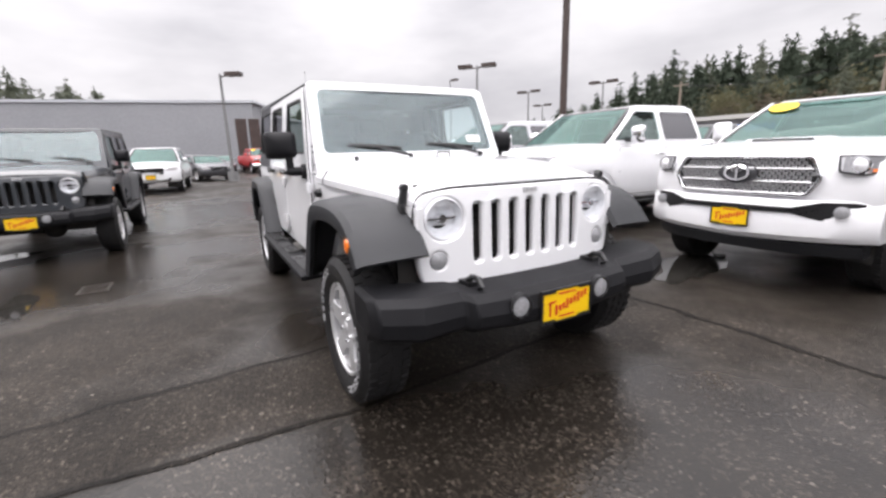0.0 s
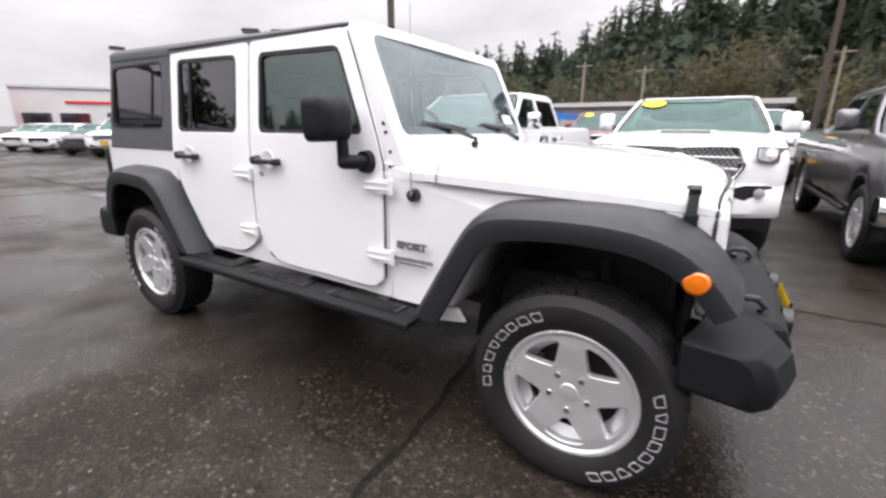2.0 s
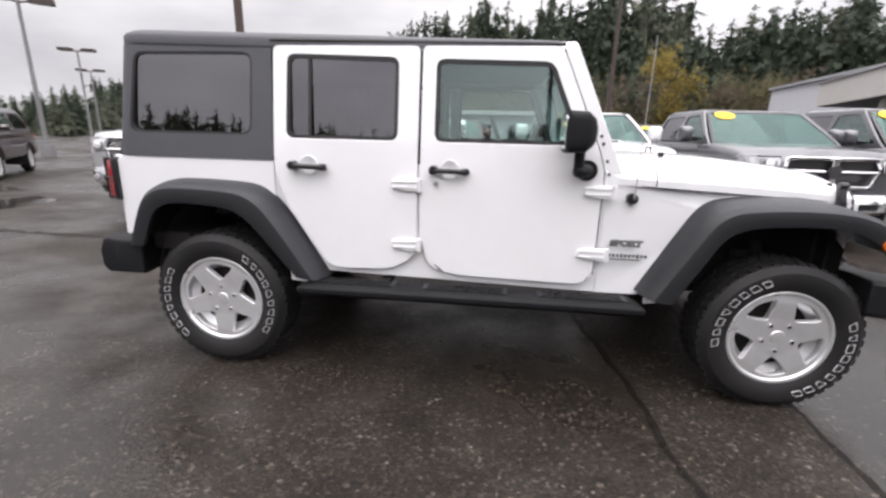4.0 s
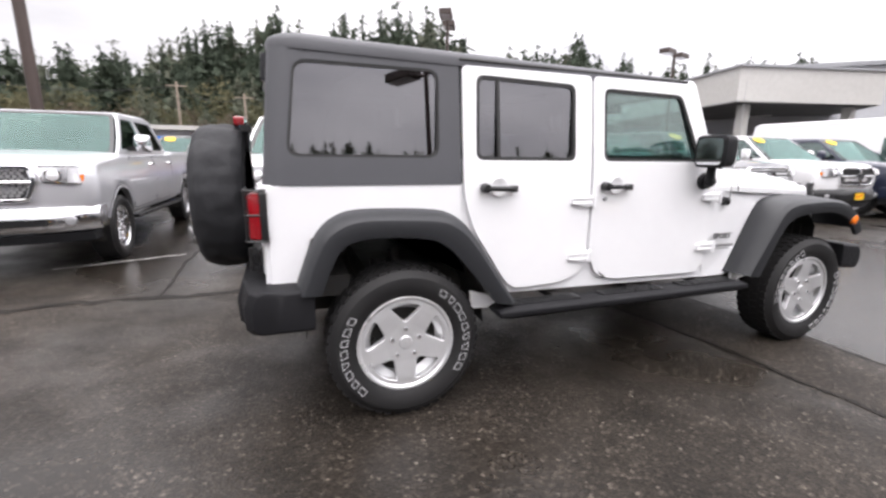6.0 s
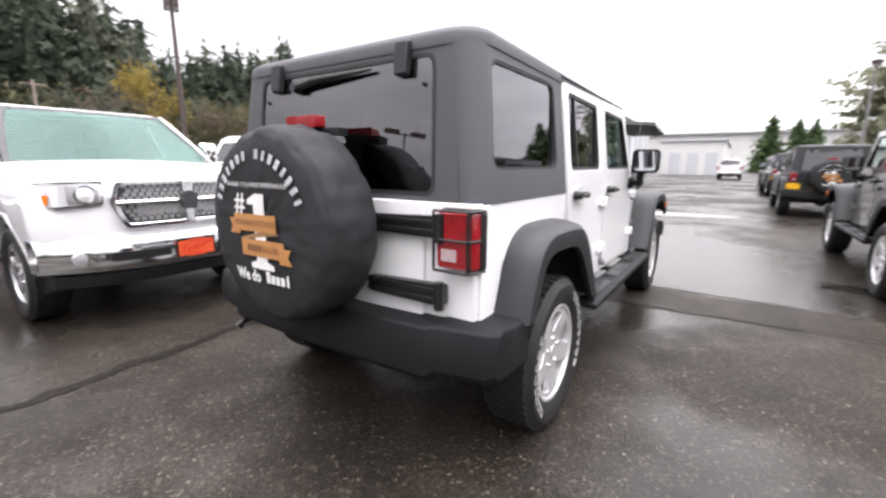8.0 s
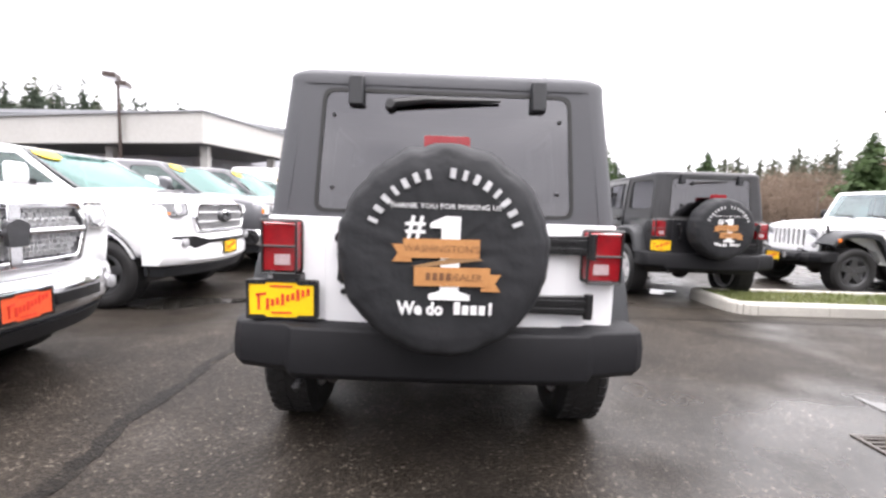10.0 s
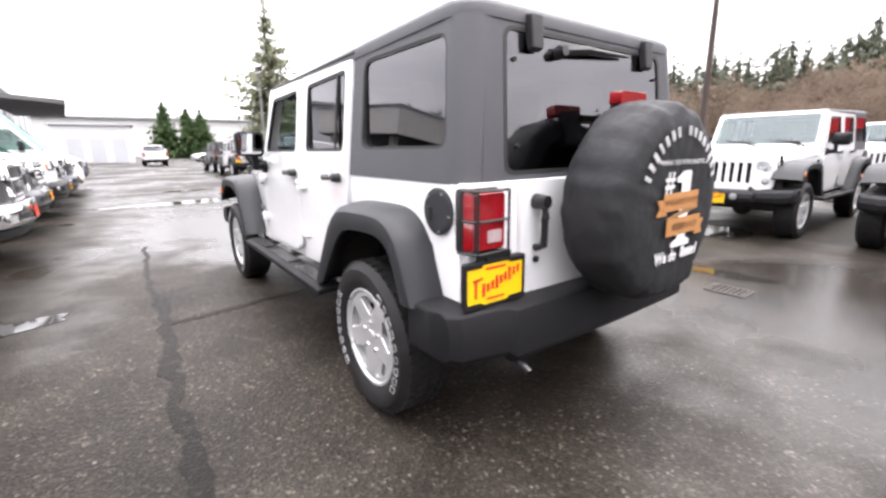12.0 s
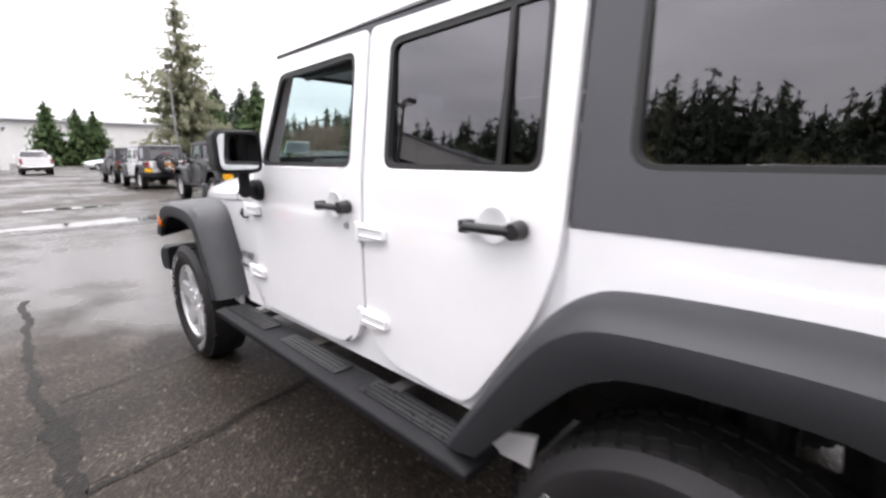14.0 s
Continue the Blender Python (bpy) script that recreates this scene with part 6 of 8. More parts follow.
    wb, wt, rt, rb = xs
    zr = H - 0.05
    slope = (wt - wb) / (zr - belt)
    z0, z1 = belt + 0.05, zr - 0.08
    f0, f1 = wb + slope * (z0 - belt) - 0.14, wb + slope * (z1 - belt) - 0.10
    mid = (wb + rb) / 2 - 0.05
    if kind == "van":
        z1 = belt + 0.62
        f1 = wb + slope * (z1 - belt) - 0.10
        windows = [[(f0, z0), (-2.05, z0), (-2.05, z1), (f1 - 0.02, z1)]]
    else:
        windows = [[(f0, z0), (mid + 0.04, z0), (mid + 0.04, z1), (f1, z1)], [(mid - 0.05, z0), (rb + 0.42, z0), (rt + 0.12, z1), (mid - 0.05, z1)]]
    cabin(root, paint_mat, xs, belt, zr, W - 0.06, W - (0.26 if kind != "van" else 0.16), windows)
    mirrors(root, wb - 0.45, W - 0.10, belt + 0.02, paint_mat if kind != "van" else GLOSSBLACK, 0.18, 0.14 if kind != "van" else 0.30)
    if nose_card:
        plate_card(root, lambda u, v, d: (0.02 + d, u, low + 0.20 + v), 0.31, 0.155)
    if tag:
        f = lambda u, v, d: (lerp(wb, wt, v) + 0.05 * (1 - (u / 0.85) ** 2) + 0.012 - d, u, lerp(belt, zr, v))
        sticker(root, f, -0.42, 0.85, 0.13)
    return root
# ---------------------------------------------------------------- ground
# where rain stands on the asphalt (+) and where it has drained off (-): x, y, half length, half width, amount
WETNESS = ((2.7, -0.7, 1.1, 2.2, 0.22), (-2.6, -2.3, 2.0, 1.9, 0.30), (0.1, -2.3, 1.3, 1.0, -0.22), (1.6, -2.0, 0.9, 1.0, 0.12), (2.5, 0.8, 0.6, 0.9, 0.12), (6.5, 0.3, 4.0, 2.2, 0.16), (-8.0, -1.0, 4.0, 3.0, 0.16), (-3.3, 5.5, 1.1, 4.0, 0.34),
           (-2.6, 1.6, 2.8, 1.2, -0.20), (-1.4, -1.6, 1.7, 1.1, -0.18), (1.25, -1.5, 0.45, 1.3, -0.18), (1.2, 1.3, 1.8, 0.7, -0.16))


def asphalt(name, dark=1.0, shift=0.0, tint=(1.0, 0.83, 0.67)):
    """Worn asphalt: open, gritty stone where it has drained, a thin film of water elsewhere."""
    m, n, l, p = nodes_of(name)
    geo = n.new("ShaderNodeNewGeometry")
    pos = geo.outputs["Position"]

    def tex(kind, scale, detail=None):
        t = n.new(kind)
        t.inputs["Scale"].default_value = scale
        if detail is not None:
            t.inputs["Detail"].default_value = detail
        l.new(pos, t.inputs["Vector"])
        return t

    def remap(src, a, b, c, d, smooth=False):
        r = n.new("ShaderNodeMapRange")
        if smooth:
            r.interpolation_type = "SMOOTHSTEP"
        for k, v in zip(("From Min", "From Max", "To Min", "To Max"), (a, b, c, d)):
            r.inputs[k].default_value = v
        l.new(src, r.inputs["Value"])
        return r.outputs[0]

    def calc(op, a, b):
        r = n.new("ShaderNodeMath")
        r.operation = op
        for k, v in enumerate((a, b)):
            if isinstance(v, float):
                r.inputs[k].default_value = v
            else:
                l.new(v, r.inputs[k])
        return r.outputs[0]

    def red(src):
        r = n.new("ShaderNodeSeparateColor")
        l.new(src, r.inputs[0])
        return r.outputs[0]

    stones, grit, chips = tex("ShaderNodeTexVoronoi", 70.0), tex("ShaderNodeTexVoronoi", 170.0), tex("ShaderNodeTexVoronoi", 34.0)
    broad, mid, patchy = tex("ShaderNodeTexNoise", 0.30, 5.0), tex("ShaderNodeTexNoise", 2.3, 6.0), tex("ShaderNodeTexNoise", 0.85, 4.0)
    ramp = n.new("ShaderNodeValToRGB")
    e = ramp.color_ramp.elements
    e[0].position, e[0].color = 0.0, tuple(0.020 * dark * v for v in tint) + (1,)
    e[1].position, e[1].color = 1.0, (0.110 * dark, 0.093 * dark, 0.077 * dark, 1)
    for q, c in ((0.55, 0.026), (0.82, 0.037), (0.95, 0.055)):
        k = e.new(q)
        k.color = tuple(c * dark * v for v in tint) + (1,)
    l.new(red(stones.outputs["Color"]), ramp.inputs[0])
    # a few larger pale chips lie among the stones
    pale = remap(red(chips.outputs["Color"]), 0.987, 0.993, 0.0, 0.85)
    near = remap(chips.outputs["Distance"], 0.20, 0.34, 1.0, 0.0)
    chip = calc("MULTIPLY", pale, near)
    scale = calc("MULTIPLY", remap(red(grit.outputs["Color"]), 0.0, 1.0, 0.5, 1.6), remap(mid.outputs["Fac"], 0.35, 0.65, 0.70, 1.25))
    scale = calc("MULTIPLY", scale, remap(patchy.outputs["Fac"], 0.35, 0.65, 0.78, 1.2))
    mul = n.new("ShaderNodeVectorMath")
    mul.operation = "SCALE"
    l.new(ramp.outputs[0], mul.inputs[0])
    l.new(scale, mul.inputs["Scale"])
    mix = n.new("ShaderNodeMixRGB")
    mix.inputs[2].default_value = (0.22 * dark, 0.195 * dark, 0.165 * dark, 1)
    l.new(chip, mix.inputs[0])
    l.new(mul.outputs[0], mix.inputs[1])
    film = calc("ADD", broad.outputs["Fac"], calc("MULTIPLY", calc("SUBTRACT", mid.outputs["Fac"], 0.5), 0.30))
    for cx, cy, rx, ry, amount in WETNESS:
        off = n.new("ShaderNodeVectorMath")
        off.operation, off.inputs[1].default_value = "SUBTRACT", (cx, cy, 0)
        l.new(pos, off.inputs[0])
        far_ = n.new("ShaderNodeVectorMath")
        far_.operation, far_.inputs[1].default_value = "MULTIPLY", (1 / rx, 1 / ry, 0)
        l.new(off.outputs[0], far_.inputs[0])
        size_ = n.new("ShaderNodeVectorMath")
        size_.operation = "LENGTH"
        l.new(far_.outputs[0], size_.inputs[0])
        film = calc("ADD", film, remap(size_.outputs["Value"], 0.45, 1.35, amount, 0.0, True))
    film = remap(film, 0.38 + shift, 0.70 + shift, 0.0, 1.0, True)
    # water darkens the stone that it covers
    soak = n.new("ShaderNodeVectorMath")
    soak.operation = "SCALE"
    l.new(mix.outputs[0], soak.inputs[0])
    l.new(remap(film, 0.0, 1.0, 1.0, 0.70), soak.inputs["Scale"])
    l.new(soak.outputs[0], p.inputs["Base Color"])
    l.new(remap(film, 0.0, 1.0, 0.56, 0.20), p.inputs["Roughness"])
    l.new(remap(film, 0.0, 1.0, 0.14, 0.42), p.inputs["Specular IOR Level"])
    b = n.new("ShaderNodeBump")
    b.inputs["Distance"].default_value = 0.006
    l.new(remap(film, 0.0, 1.0, 0.50, 0.17), b.inputs["Strength"])
    l.new(stones.outputs["Distance"], b.inputs["Height"])
    l.new(b.outputs[0], p.inputs["Normal"])
    return m


ASPHALT = asphalt("wet_asphalt", 0.84)
PATCH = asphalt("dark_asphalt_patch", 0.80, 0.09)
TAR = asphalt("tar_joint", 0.30, 0.45)
WATER = surface("rain_water", (0.020, 0.019, 0.017), (0.026, 0.024, 0.021), 0.03, 0.07, 1.0, 6.0, world_space=True)
CONCRETE = surface("kerb_concrete", (0.42, 0.40, 0.36), (0.32, 0.31, 0.28), 0.6, 0.8, 2.5, 60.0, bump=0.3, world_space=True)
SOIL = surface("wet_soil", (0.05, 0.045, 0.03), (0.07, 0.075, 0.03), 0.8, 0.9, 3.0, 50.0, bump=0.5, world_space=True)
GRASS = surface("grass_blades", (0.11, 0.145, 0.04), (0.19, 0.20, 0.07), 0.6, 0.7, 1.2, 20.0, world_space=True)
WALLGREY = surface("grey_render", (0.52, 0.53, 0.56), (0.46, 0.47, 0.50), 0.7, 0.8, 0.25, 6.0, bump=0.1, world_space=True)
WALLDARK = surface("grey_cladding", (0.31, 0.315, 0.33), (0.26, 0.265, 0.28), 0.6, 0.7, 0.2, 5.0, world_space=True)
WALLPALE = surface("pale_cladding", (0.66, 0.66, 0.65), (0.56, 0.56, 0.56), 0.6, 0.7, 0.3, 6.0, world_space=True)
FASCIA = surface("pale_fascia", (0.52, 0.51, 0.49), (0.46, 0.45, 0.43), 0.6, 0.7, 0.4, 6.0, world_space=True)
# dark grey that has the shade under the canopies put into its colour
SHADOWGREY = surface("canopy_shade_grey", (0.12, 0.12, 0.125), (0.10, 0.10, 0.10), 0.7, 0.8, 0.5, 8.0)
BROWNPOLE = surface("brown_pole", (0.055, 0.036, 0.030), (0.040, 0.027, 0.023), 0.45, 0.6, 2.0, 40.0)
GREYPOLE = surface("grey_pole", (0.20, 0.20, 0.20), (0.15, 0.15, 0.15), 0.5, 0.6, 2.0, 40.0)
REDPANEL = surface("red_panel", (0.60, 0.02, 0.03), (0.52, 0.015, 0.025), 0.4, 0.5)
WOODPOLE = surface("weathered_pole", (0.26, 0.21, 0.17), (0.18, 0.15, 0.12), 0.8, 0.9, 1.5, 30.0)

bm = bmesh.new()
bmesh.ops.create_grid(bm, x_segments=8, y_segments=8, size=1600)
ground = tagged(part("ground", bm, ASPHALT), "wet dark asphalt of a dealer's car park", "ground", kind="structure")


def flat_piece(name, pts, z, material, label, category, kind="structure"):
    bm = bmesh.new()
    panel(bm, pts, [], lambda u, v, d: (u, v, z - d), 0.003)
    return tagged(part(name, bm, material), label, category, kind=kind)


def strip(name, line, width, material, label, jitter=0.35, z=0.004, seed=1, step=0.06):
    """A tar joint or crack that follows a line with an uneven width."""
    rnd = random.Random(seed)
    pts = []
    for a, b in zip(line, line[1:]):
        k = max(1, int(math.dist(a, b) / step))
        pts += [(lerp(a[0], b[0], j / k), lerp(a[1], b[1], j / k)) for j in range(k)]
    pts.append(line[-1])
    bm = bmesh.new()
    rows = []
    off, ww = 0.0, [0.8, 0.8]
    for i, p in enumerate(pts):
        q = pts[min(i + 1, len(pts) - 1)] if i < len(pts) - 1 else pts[i]
        o = pts[max(i - 1, 0)]
        d = Vector((q[0] - o[0], q[1] - o[1])).normalized()
        nrm = Vector((-d.y, d.x))
        off = off * 0.85 + rnd.uniform(-1, 1) * width * jitter * 0.6
        ww = [0.55 * v + 0.45 * rnd.uniform(0.10, 1.25) for v in ww]
        w0, w1 = width * ww[0] / 2, width * ww[1] / 2
        c = Vector(p) + nrm * off
        a, b = c + nrm * w0, c - nrm * w1
        rows.append((bm.verts.new((a.x, a.y, z)), bm.verts.new((b.x, b.y, z))))
    for (a, b), (c, d) in zip(rows, rows[1:]):
        bm.faces.new((a, b, d, c))
    return tagged(part(name, bm, material), label, "road joint", kind="structure")


def blot(cx, cy, rx, ry, seed, n=56, rough_=0.28, turn=0.0):
    rnd = random.Random(seed)
    ox = rnd.uniform(0, 50)
    out = []
    for k in range(n):
        a = 2 * math.pi * k / n
        r = 1 + rough_ * 1.6 * noise.noise((ox + 1.3 * math.cos(a), 1.3 * math.sin(a), 0.3)) + rough_ * 0.8 * noise.noise((ox + 4 * math.cos(a), 4 * math.sin(a), 2.3))
        u, v = rx * r * math.cos(a), ry * r * math.sin(a)
        out.append((cx + u * math.cos(turn) - v * math.sin(turn), cy + u * math.sin(turn) + v * math.cos(turn)))
    return out


flat_piece("pavement_patch", subdivide([(0.93, -14.0), (1.52, -14.0), (1.55, -2.5), (1.62, -0.9), (1.42, 1.60), (0.50, 1.60), (0.62, 0.6), (0.86, -0.9)], 0.5), 0.003, PATCH, "darker repaired strip of asphalt across the aisle", "road patch")
strip("pavement_joint", [(-14, 1.72), (-5, 1.62), (-2.3, 1.65), (-0.1, 1.68), (1.2, 1.67)], 0.138, TAR, "tar-filled joint along the aisle", seed=2)
strip("pavement_joint", [(1.2, 1.67), (1.6, 1.73), (2.9, 1.71), (3.9, 1.66)], 0.075, TAR, "thin joint along the aisle", seed=12)
strip("pavement_joint", [(0.45, 1.62), (0.60, 0.6), (0.84, -0.89), (0.95, -2.41), (0.92, -6), (0.95, -14)], 0.055, TAR, "tar-filled joint across the aisle", seed=3)
strip("pavement_joint", [(1.40, 1.62), (1.46, 0.9), (1.64, -0.88), (1.52, -2.5), (1.54, -3.7)], 0.045, TAR, "thin crack across the aisle", seed=4)
strip("pavement_joint", [(-12.9, -9), (-12.7, -0.8), (-12.3, 2.2), (-12.2, 9)], 0.13, TAR, "tar-filled joint across the aisle", seed=5)
strip("pavement_joint", [(-9.9, -1.9), (-9.6, 1.2), (-9.4, 2.6)], 0.09, TAR, "tar-filled joint across the aisle", seed=6)
strip("pavement_joint", [(-3.2, 1.66), (-3.25, 3.0), (-3.2, 9.0)], 0.05, TAR, "crack between the parked trucks", seed=7)
strip("pavement_joint", [(9.0, -3.5), (8.9, 0.0), (8.8, 3.5)], 0.09, TAR, "tar-filled joint across the aisle", seed=8)
strip("parking_line", [(-4.6, 3.1), (-3.35, 3.55)], 0.07, surface("worn_white_paint", (0.55, 0.55, 0.53), (0.25, 0.24, 0.23), 0.5, 0.6, 6.0, 60.0), "worn white parking line", jitter=0.05, seed=10)
for k, (cx, cy, rx, ry, tr) in enumerate(((9.75, 0.25, 0.42, 2.0, 0.12), (-3.15, 4.5, 0.30, 0.45, 0.4), (-3.45, 5.9, 0.42, 0.75, 0.1), (-3.2, 8.0, 0.5, 1.0, 0.2), (0.95, 3.1, 0.30, 0.7, 0.3), (-1.65, -3.05, 0.42, 0.13, 0.1), (-4.4, -4.1, 0.3, 0.5, 0.2),
                                          (-8.2, 2.6, 0.6, 1.6, 0.1), (-0.6, -5.4, 0.5, 0.5, 0.0), (2.75, -3.1, 0.25, 0.6, 0.0), (13.5, 0.6, 0.3, 1.2, 0.1))):
    flat_piece("puddle", blot(cx, cy, rx, ry, 20 + k, turn=tr), 0.005, WATER, "shallow rain puddle on the asphalt", "puddle")

# kerbed grass island beside the aisle
bm = bmesh.new()
ring = fillet([(1.25, -16.0), (2.42, -16.0), (2.42, -3.75), (1.25, -3.75)], [0, 0, 0.30, 0.30], 6)
panel(bm, offset_poly(ring, 0.13), [], lambda u, v, d: (u, v, 0.115 - d), 0.11)
island = tagged(part("grass_island", bm, SOIL), "narrow kerbed strip of damp grass", "island", kind="structure")
edge = subdivide(ring, 0.9)
inner = offset_poly(edge, 0.15)
for i in range(len(edge)):
    j = (i + 1) % len(edge)
    if edge[i][1] < -15.9 and edge[j][1] < -15.9:
        continue
    bm = bmesh.new()
    a, b, c, d = Vector(edge[i]), Vector(edge[j]), Vector(inner[j]), Vector(inner[i])
    sec = lambda o, n_: [(*o, 0.0), (*lerp(o, n_, 0.08), 0.12), (*lerp(o, n_, 0.25), 0.148), (*lerp(o, n_, 0.95), 0.150), (*n_, 0.135), (*n_, 0.0)]
    g = 0.004 / max(0.05, (b - a).length)
    loft(bm, [sec(lerp(a, b, g), lerp(d, c, g)), sec(lerp(a, b, 1 - g), lerp(d, c, 1 - g))])
    part("kerb_stone", bm, CONCRETE, island)
rng = np.random.default_rng(5)


def tri_cloud(name, V, T, material, label, category, kind="stuff"):
    me = bpy.data.meshes.new(name)
    me.from_pydata(V, [], T)
    me.materials.append(material)
    ob = new(name, me)
    return tagged(ob, label, category, kind=kind) if label else ob


n = 9000
gx_, gy_ = rng.uniform(1.40, 2.27, n), rng.uniform(-13.5, -3.92, n)
gy_ = -3.92 - (np.abs(gy_ + 3.92) ** 1.3) / (9.6 ** 0.3)
ang, hgt = rng.uniform(0, 6.28, n), rng.uniform(0.03, 0.075, n)
base = np.stack([gx_, gy_, np.full(n, 0.11)], 1)
dx_ = np.stack([np.cos(ang) * 0.008, np.sin(ang) * 0.008, np.zeros(n)], 1)
tipv = base + np.stack([rng.normal(0, 0.02, n), rng.normal(0, 0.02, n), hgt], 1)
tri_cloud("grass", np.stack([base - dx_, base + dx_, tipv], 1).reshape(-1, 3).tolist(), np.arange(3 * n).reshape(-1, 3).tolist(), GRASS, "short damp grass on the island", "grass")

# drain
drain = thing("storm_drain", "rusty iron storm drain grate in the asphalt", "drain")
drain.matrix_basis = pose(-1.84, -2.52, -0.006) @ Matrix.Diagonal((0.46, 0.50, 1, 1))
IRON = surface("cast_iron", (0.035, 0.030, 0.026), (0.055, 0.044, 0.034), 0.28, 0.45, 8.0, 60.0, metal=0.3, bump=0.3)
bm = bmesh.new()
panel(bm, [(-0.36, -0.26), (0.36, -0.26), (0.36, 0.26), (-0.36, 0.26)], [[(-0.31, -0.21), (0.31, -0.21), (0.31, 0.21), (-0.31, 0.21)]], lambda u, v, d: (u, v, 0.014 - d), 0.014)
part("grate_frame", bm, IRON, drain)
bm = bmesh.new()
box(bm, (0, 0, 0.001), (0.62, 0.42, 0.002))
part("drain_pit", bm, SEAL, drain)
for k in range(7):
    bm = bmesh.new()
    box(bm, (-0.27 + 0.09 * k, 0, 0.008), (0.032, 0.42, 0.012))
    part("grate_bar", bm, IRON, drain)


# ---------------------------------------------------------------- buildings
def wall_block(name, pts, z0, z1, material, parent, bevel=0.0):
    """A plan polygon carried up from z0 to z1."""
    bm = bmesh.new()
    panel(bm, pts, [], lambda u, v, d: (u, v, z1 - d), z1 - z0)
    return part(name, bm, material, parent, bevel=bevel)


shop = thing("showroom_building", "pale grey flat-roofed dealership building with a drive-through canopy", "building")
wall_block("wall", [(29.3, 7.7), (62.0, 9.0), (62.0, 40.0), (24.0, 40.0), (21.2, 14.2)], 0.0, 5.85, WALLGREY, shop)
wall_block("roof", [(29.15, 7.45), (62.2, 8.8), (62.2, 40.2), (23.8, 40.2), (20.9, 14.2)], 5.85, 6.05, WALLDARK, shop)
cn = wall_block("canopy", [(14.9, 10.2), (21.3, 8.75), (24.0, 12.0), (22.6, 27.0), (19.4, 27.0)], 3.60, 4.90, FASCIA, shop)
wall_block("canopy_soffit", [(15.0, 10.3), (21.2, 8.9), (23.9, 12.0), (22.5, 26.9), (19.5, 26.9)], 3.56, 3.598, SHADOWGREY, cn)
wall_block("canopy_cap", [(14.8, 10.1), (21.4, 8.65), (24.1, 12.0), (22.7, 27.1), (19.3, 27.1)], 4.90, 4.98, WALLDARK, cn)
for cx, cy in ((16.0, 10.7), (17.4, 16.0), (18.6, 21.0), (20.8, 9.6)):
    bm = bmesh.new()
    box(bm, (cx, cy, 1.80), (0.35, 0.35, 3.60))
    part("canopy_column", bm, FASCIA, shop, bevel=0.02)
for k in range(4):
    bm = bmesh.new()
    x0, y0 = 22.2 + 0.25 * k, 15.5 + 3.2 * k
    box(bm, (x0 - 0.45, y0, 1.5), (0.12, 2.6, 2.6))
    part("window", bm, PRIVACY, shop, "dark shop window under the canopy")
    bm = bmesh.new()
    box(bm, (x0 - 1.2, y0 - 2.0, 3.54), (0.3, 1.0, 0.03))
    part("ceiling_lamp", bm, WHITEINK, cn)
ca = wall_block("entrance_canopy", [(29.3, 7.5), (33.0, 4.0), (46.0, 5.0), (46.0, 8.1)], 4.25, 4.50, SHADOWGREY, shop)
for k in range(6):
    bm = bmesh.new()
    box(bm, (36 + 4.2 * k, 7.92 + 0.16 * k, 1.3), (1.8, 0.10, 2.4))
    part("roller_door", bm, WALLPALE, shop)
    bm = bmesh.new()
    box(bm, (38.1 + 4.2 * k, 7.98 + 0.165 * k, 2.9), (0.08, 0.14, 5.8))
    part("wall_rib", bm, WALLPALE, shop)

shed = thing("low_warehouse", "pale low warehouse beyond the car park", "building")
wall_block("wall", [(66, 0.2), (98, 0.2), (98, 8), (66, 8)], 0.0, 4.6, WALLPALE, shed)
wall_block("roof", [(65.7, -0.1), (98.3, -0.1), (98.3, 8.3), (65.7, 8.3)], 4.6, 4.85, WALLGREY, shed)
for k in range(3):
    bm = bmesh.new()
    box(bm, (65.96, 1.6 + 2.2 * k, 1.5), (0.10, 1.4, 3.0))
    part("loading_door", bm, WALLGREY, shed)
far = thing("white_warehouse", "long white warehouse in the hazy distance", "building")
wall_block("wall", [(150, -62), (170, -62), (170, 30), (150, 30)], 0.0, 10.5, WALLPALE, far)
wall_block("roof", [(149, -63), (171, -63), (171, 31), (149, 31)], 10.5, 11.0, WALLGREY, far)

rivals = thing("grey_showroom", "dark grey clad showroom with red entrance panels", "building")
wall_block("wall", [(-46.0, 4.2), (-78.0, 16.5), (-95.0, -20.0), (-56.0, -38.0)], 0.0, 6.6, WALLDARK, rivals)
wall_block("parapet", [(-45.8, 4.4), (-78.0, 16.8), (-95.4, -20.0), (-56.0, -38.4)], 6.6, 6.85, WALLGREY, rivals)
for t0, t1 in ((0.40, 0.52), (0.80, 0.90)):
    bm = bmesh.new()
    a, b = Vector((-46.0, 4.2)), Vector((-78.0, 16.5))
    p0, p1 = lerp(a, b, t0), lerp(a, b, t1)
    nrm = Vector((-(b - a).y, (b - a).x)).normalized() * -1
    q = [(p0 + nrm * -0.6), (p1 + nrm * -0.6), (p1 + nrm * 0.6), (p0 + nrm * 0.6)]
    panel(bm, [tuple(v) for v in q], [], lambda u, v, d: (u, v, 5.8 - d), 5.3)
    part("entrance_panel", bm, REDPANEL, rivals)
for k in range(5):
    a, b = Vector((-46.0, 4.2)), Vector((-78.0, 16.5))
    c = lerp(a, b, 0.12 + 0.15 * k)
    bm = bmesh.new()
    box(bm, (c.x + 0.1, c.y + 0.1, 1.5), (2.6, 0.3, 2.4), Matrix.Rotation(math.atan2(b.y - a.y, b.x - a.x), 4, "Z"))
    part("window", bm, PRIVACY, rivals)
sign = thing("brown_sign_tower", "brown slatted sign tower by the showroom", "sign")
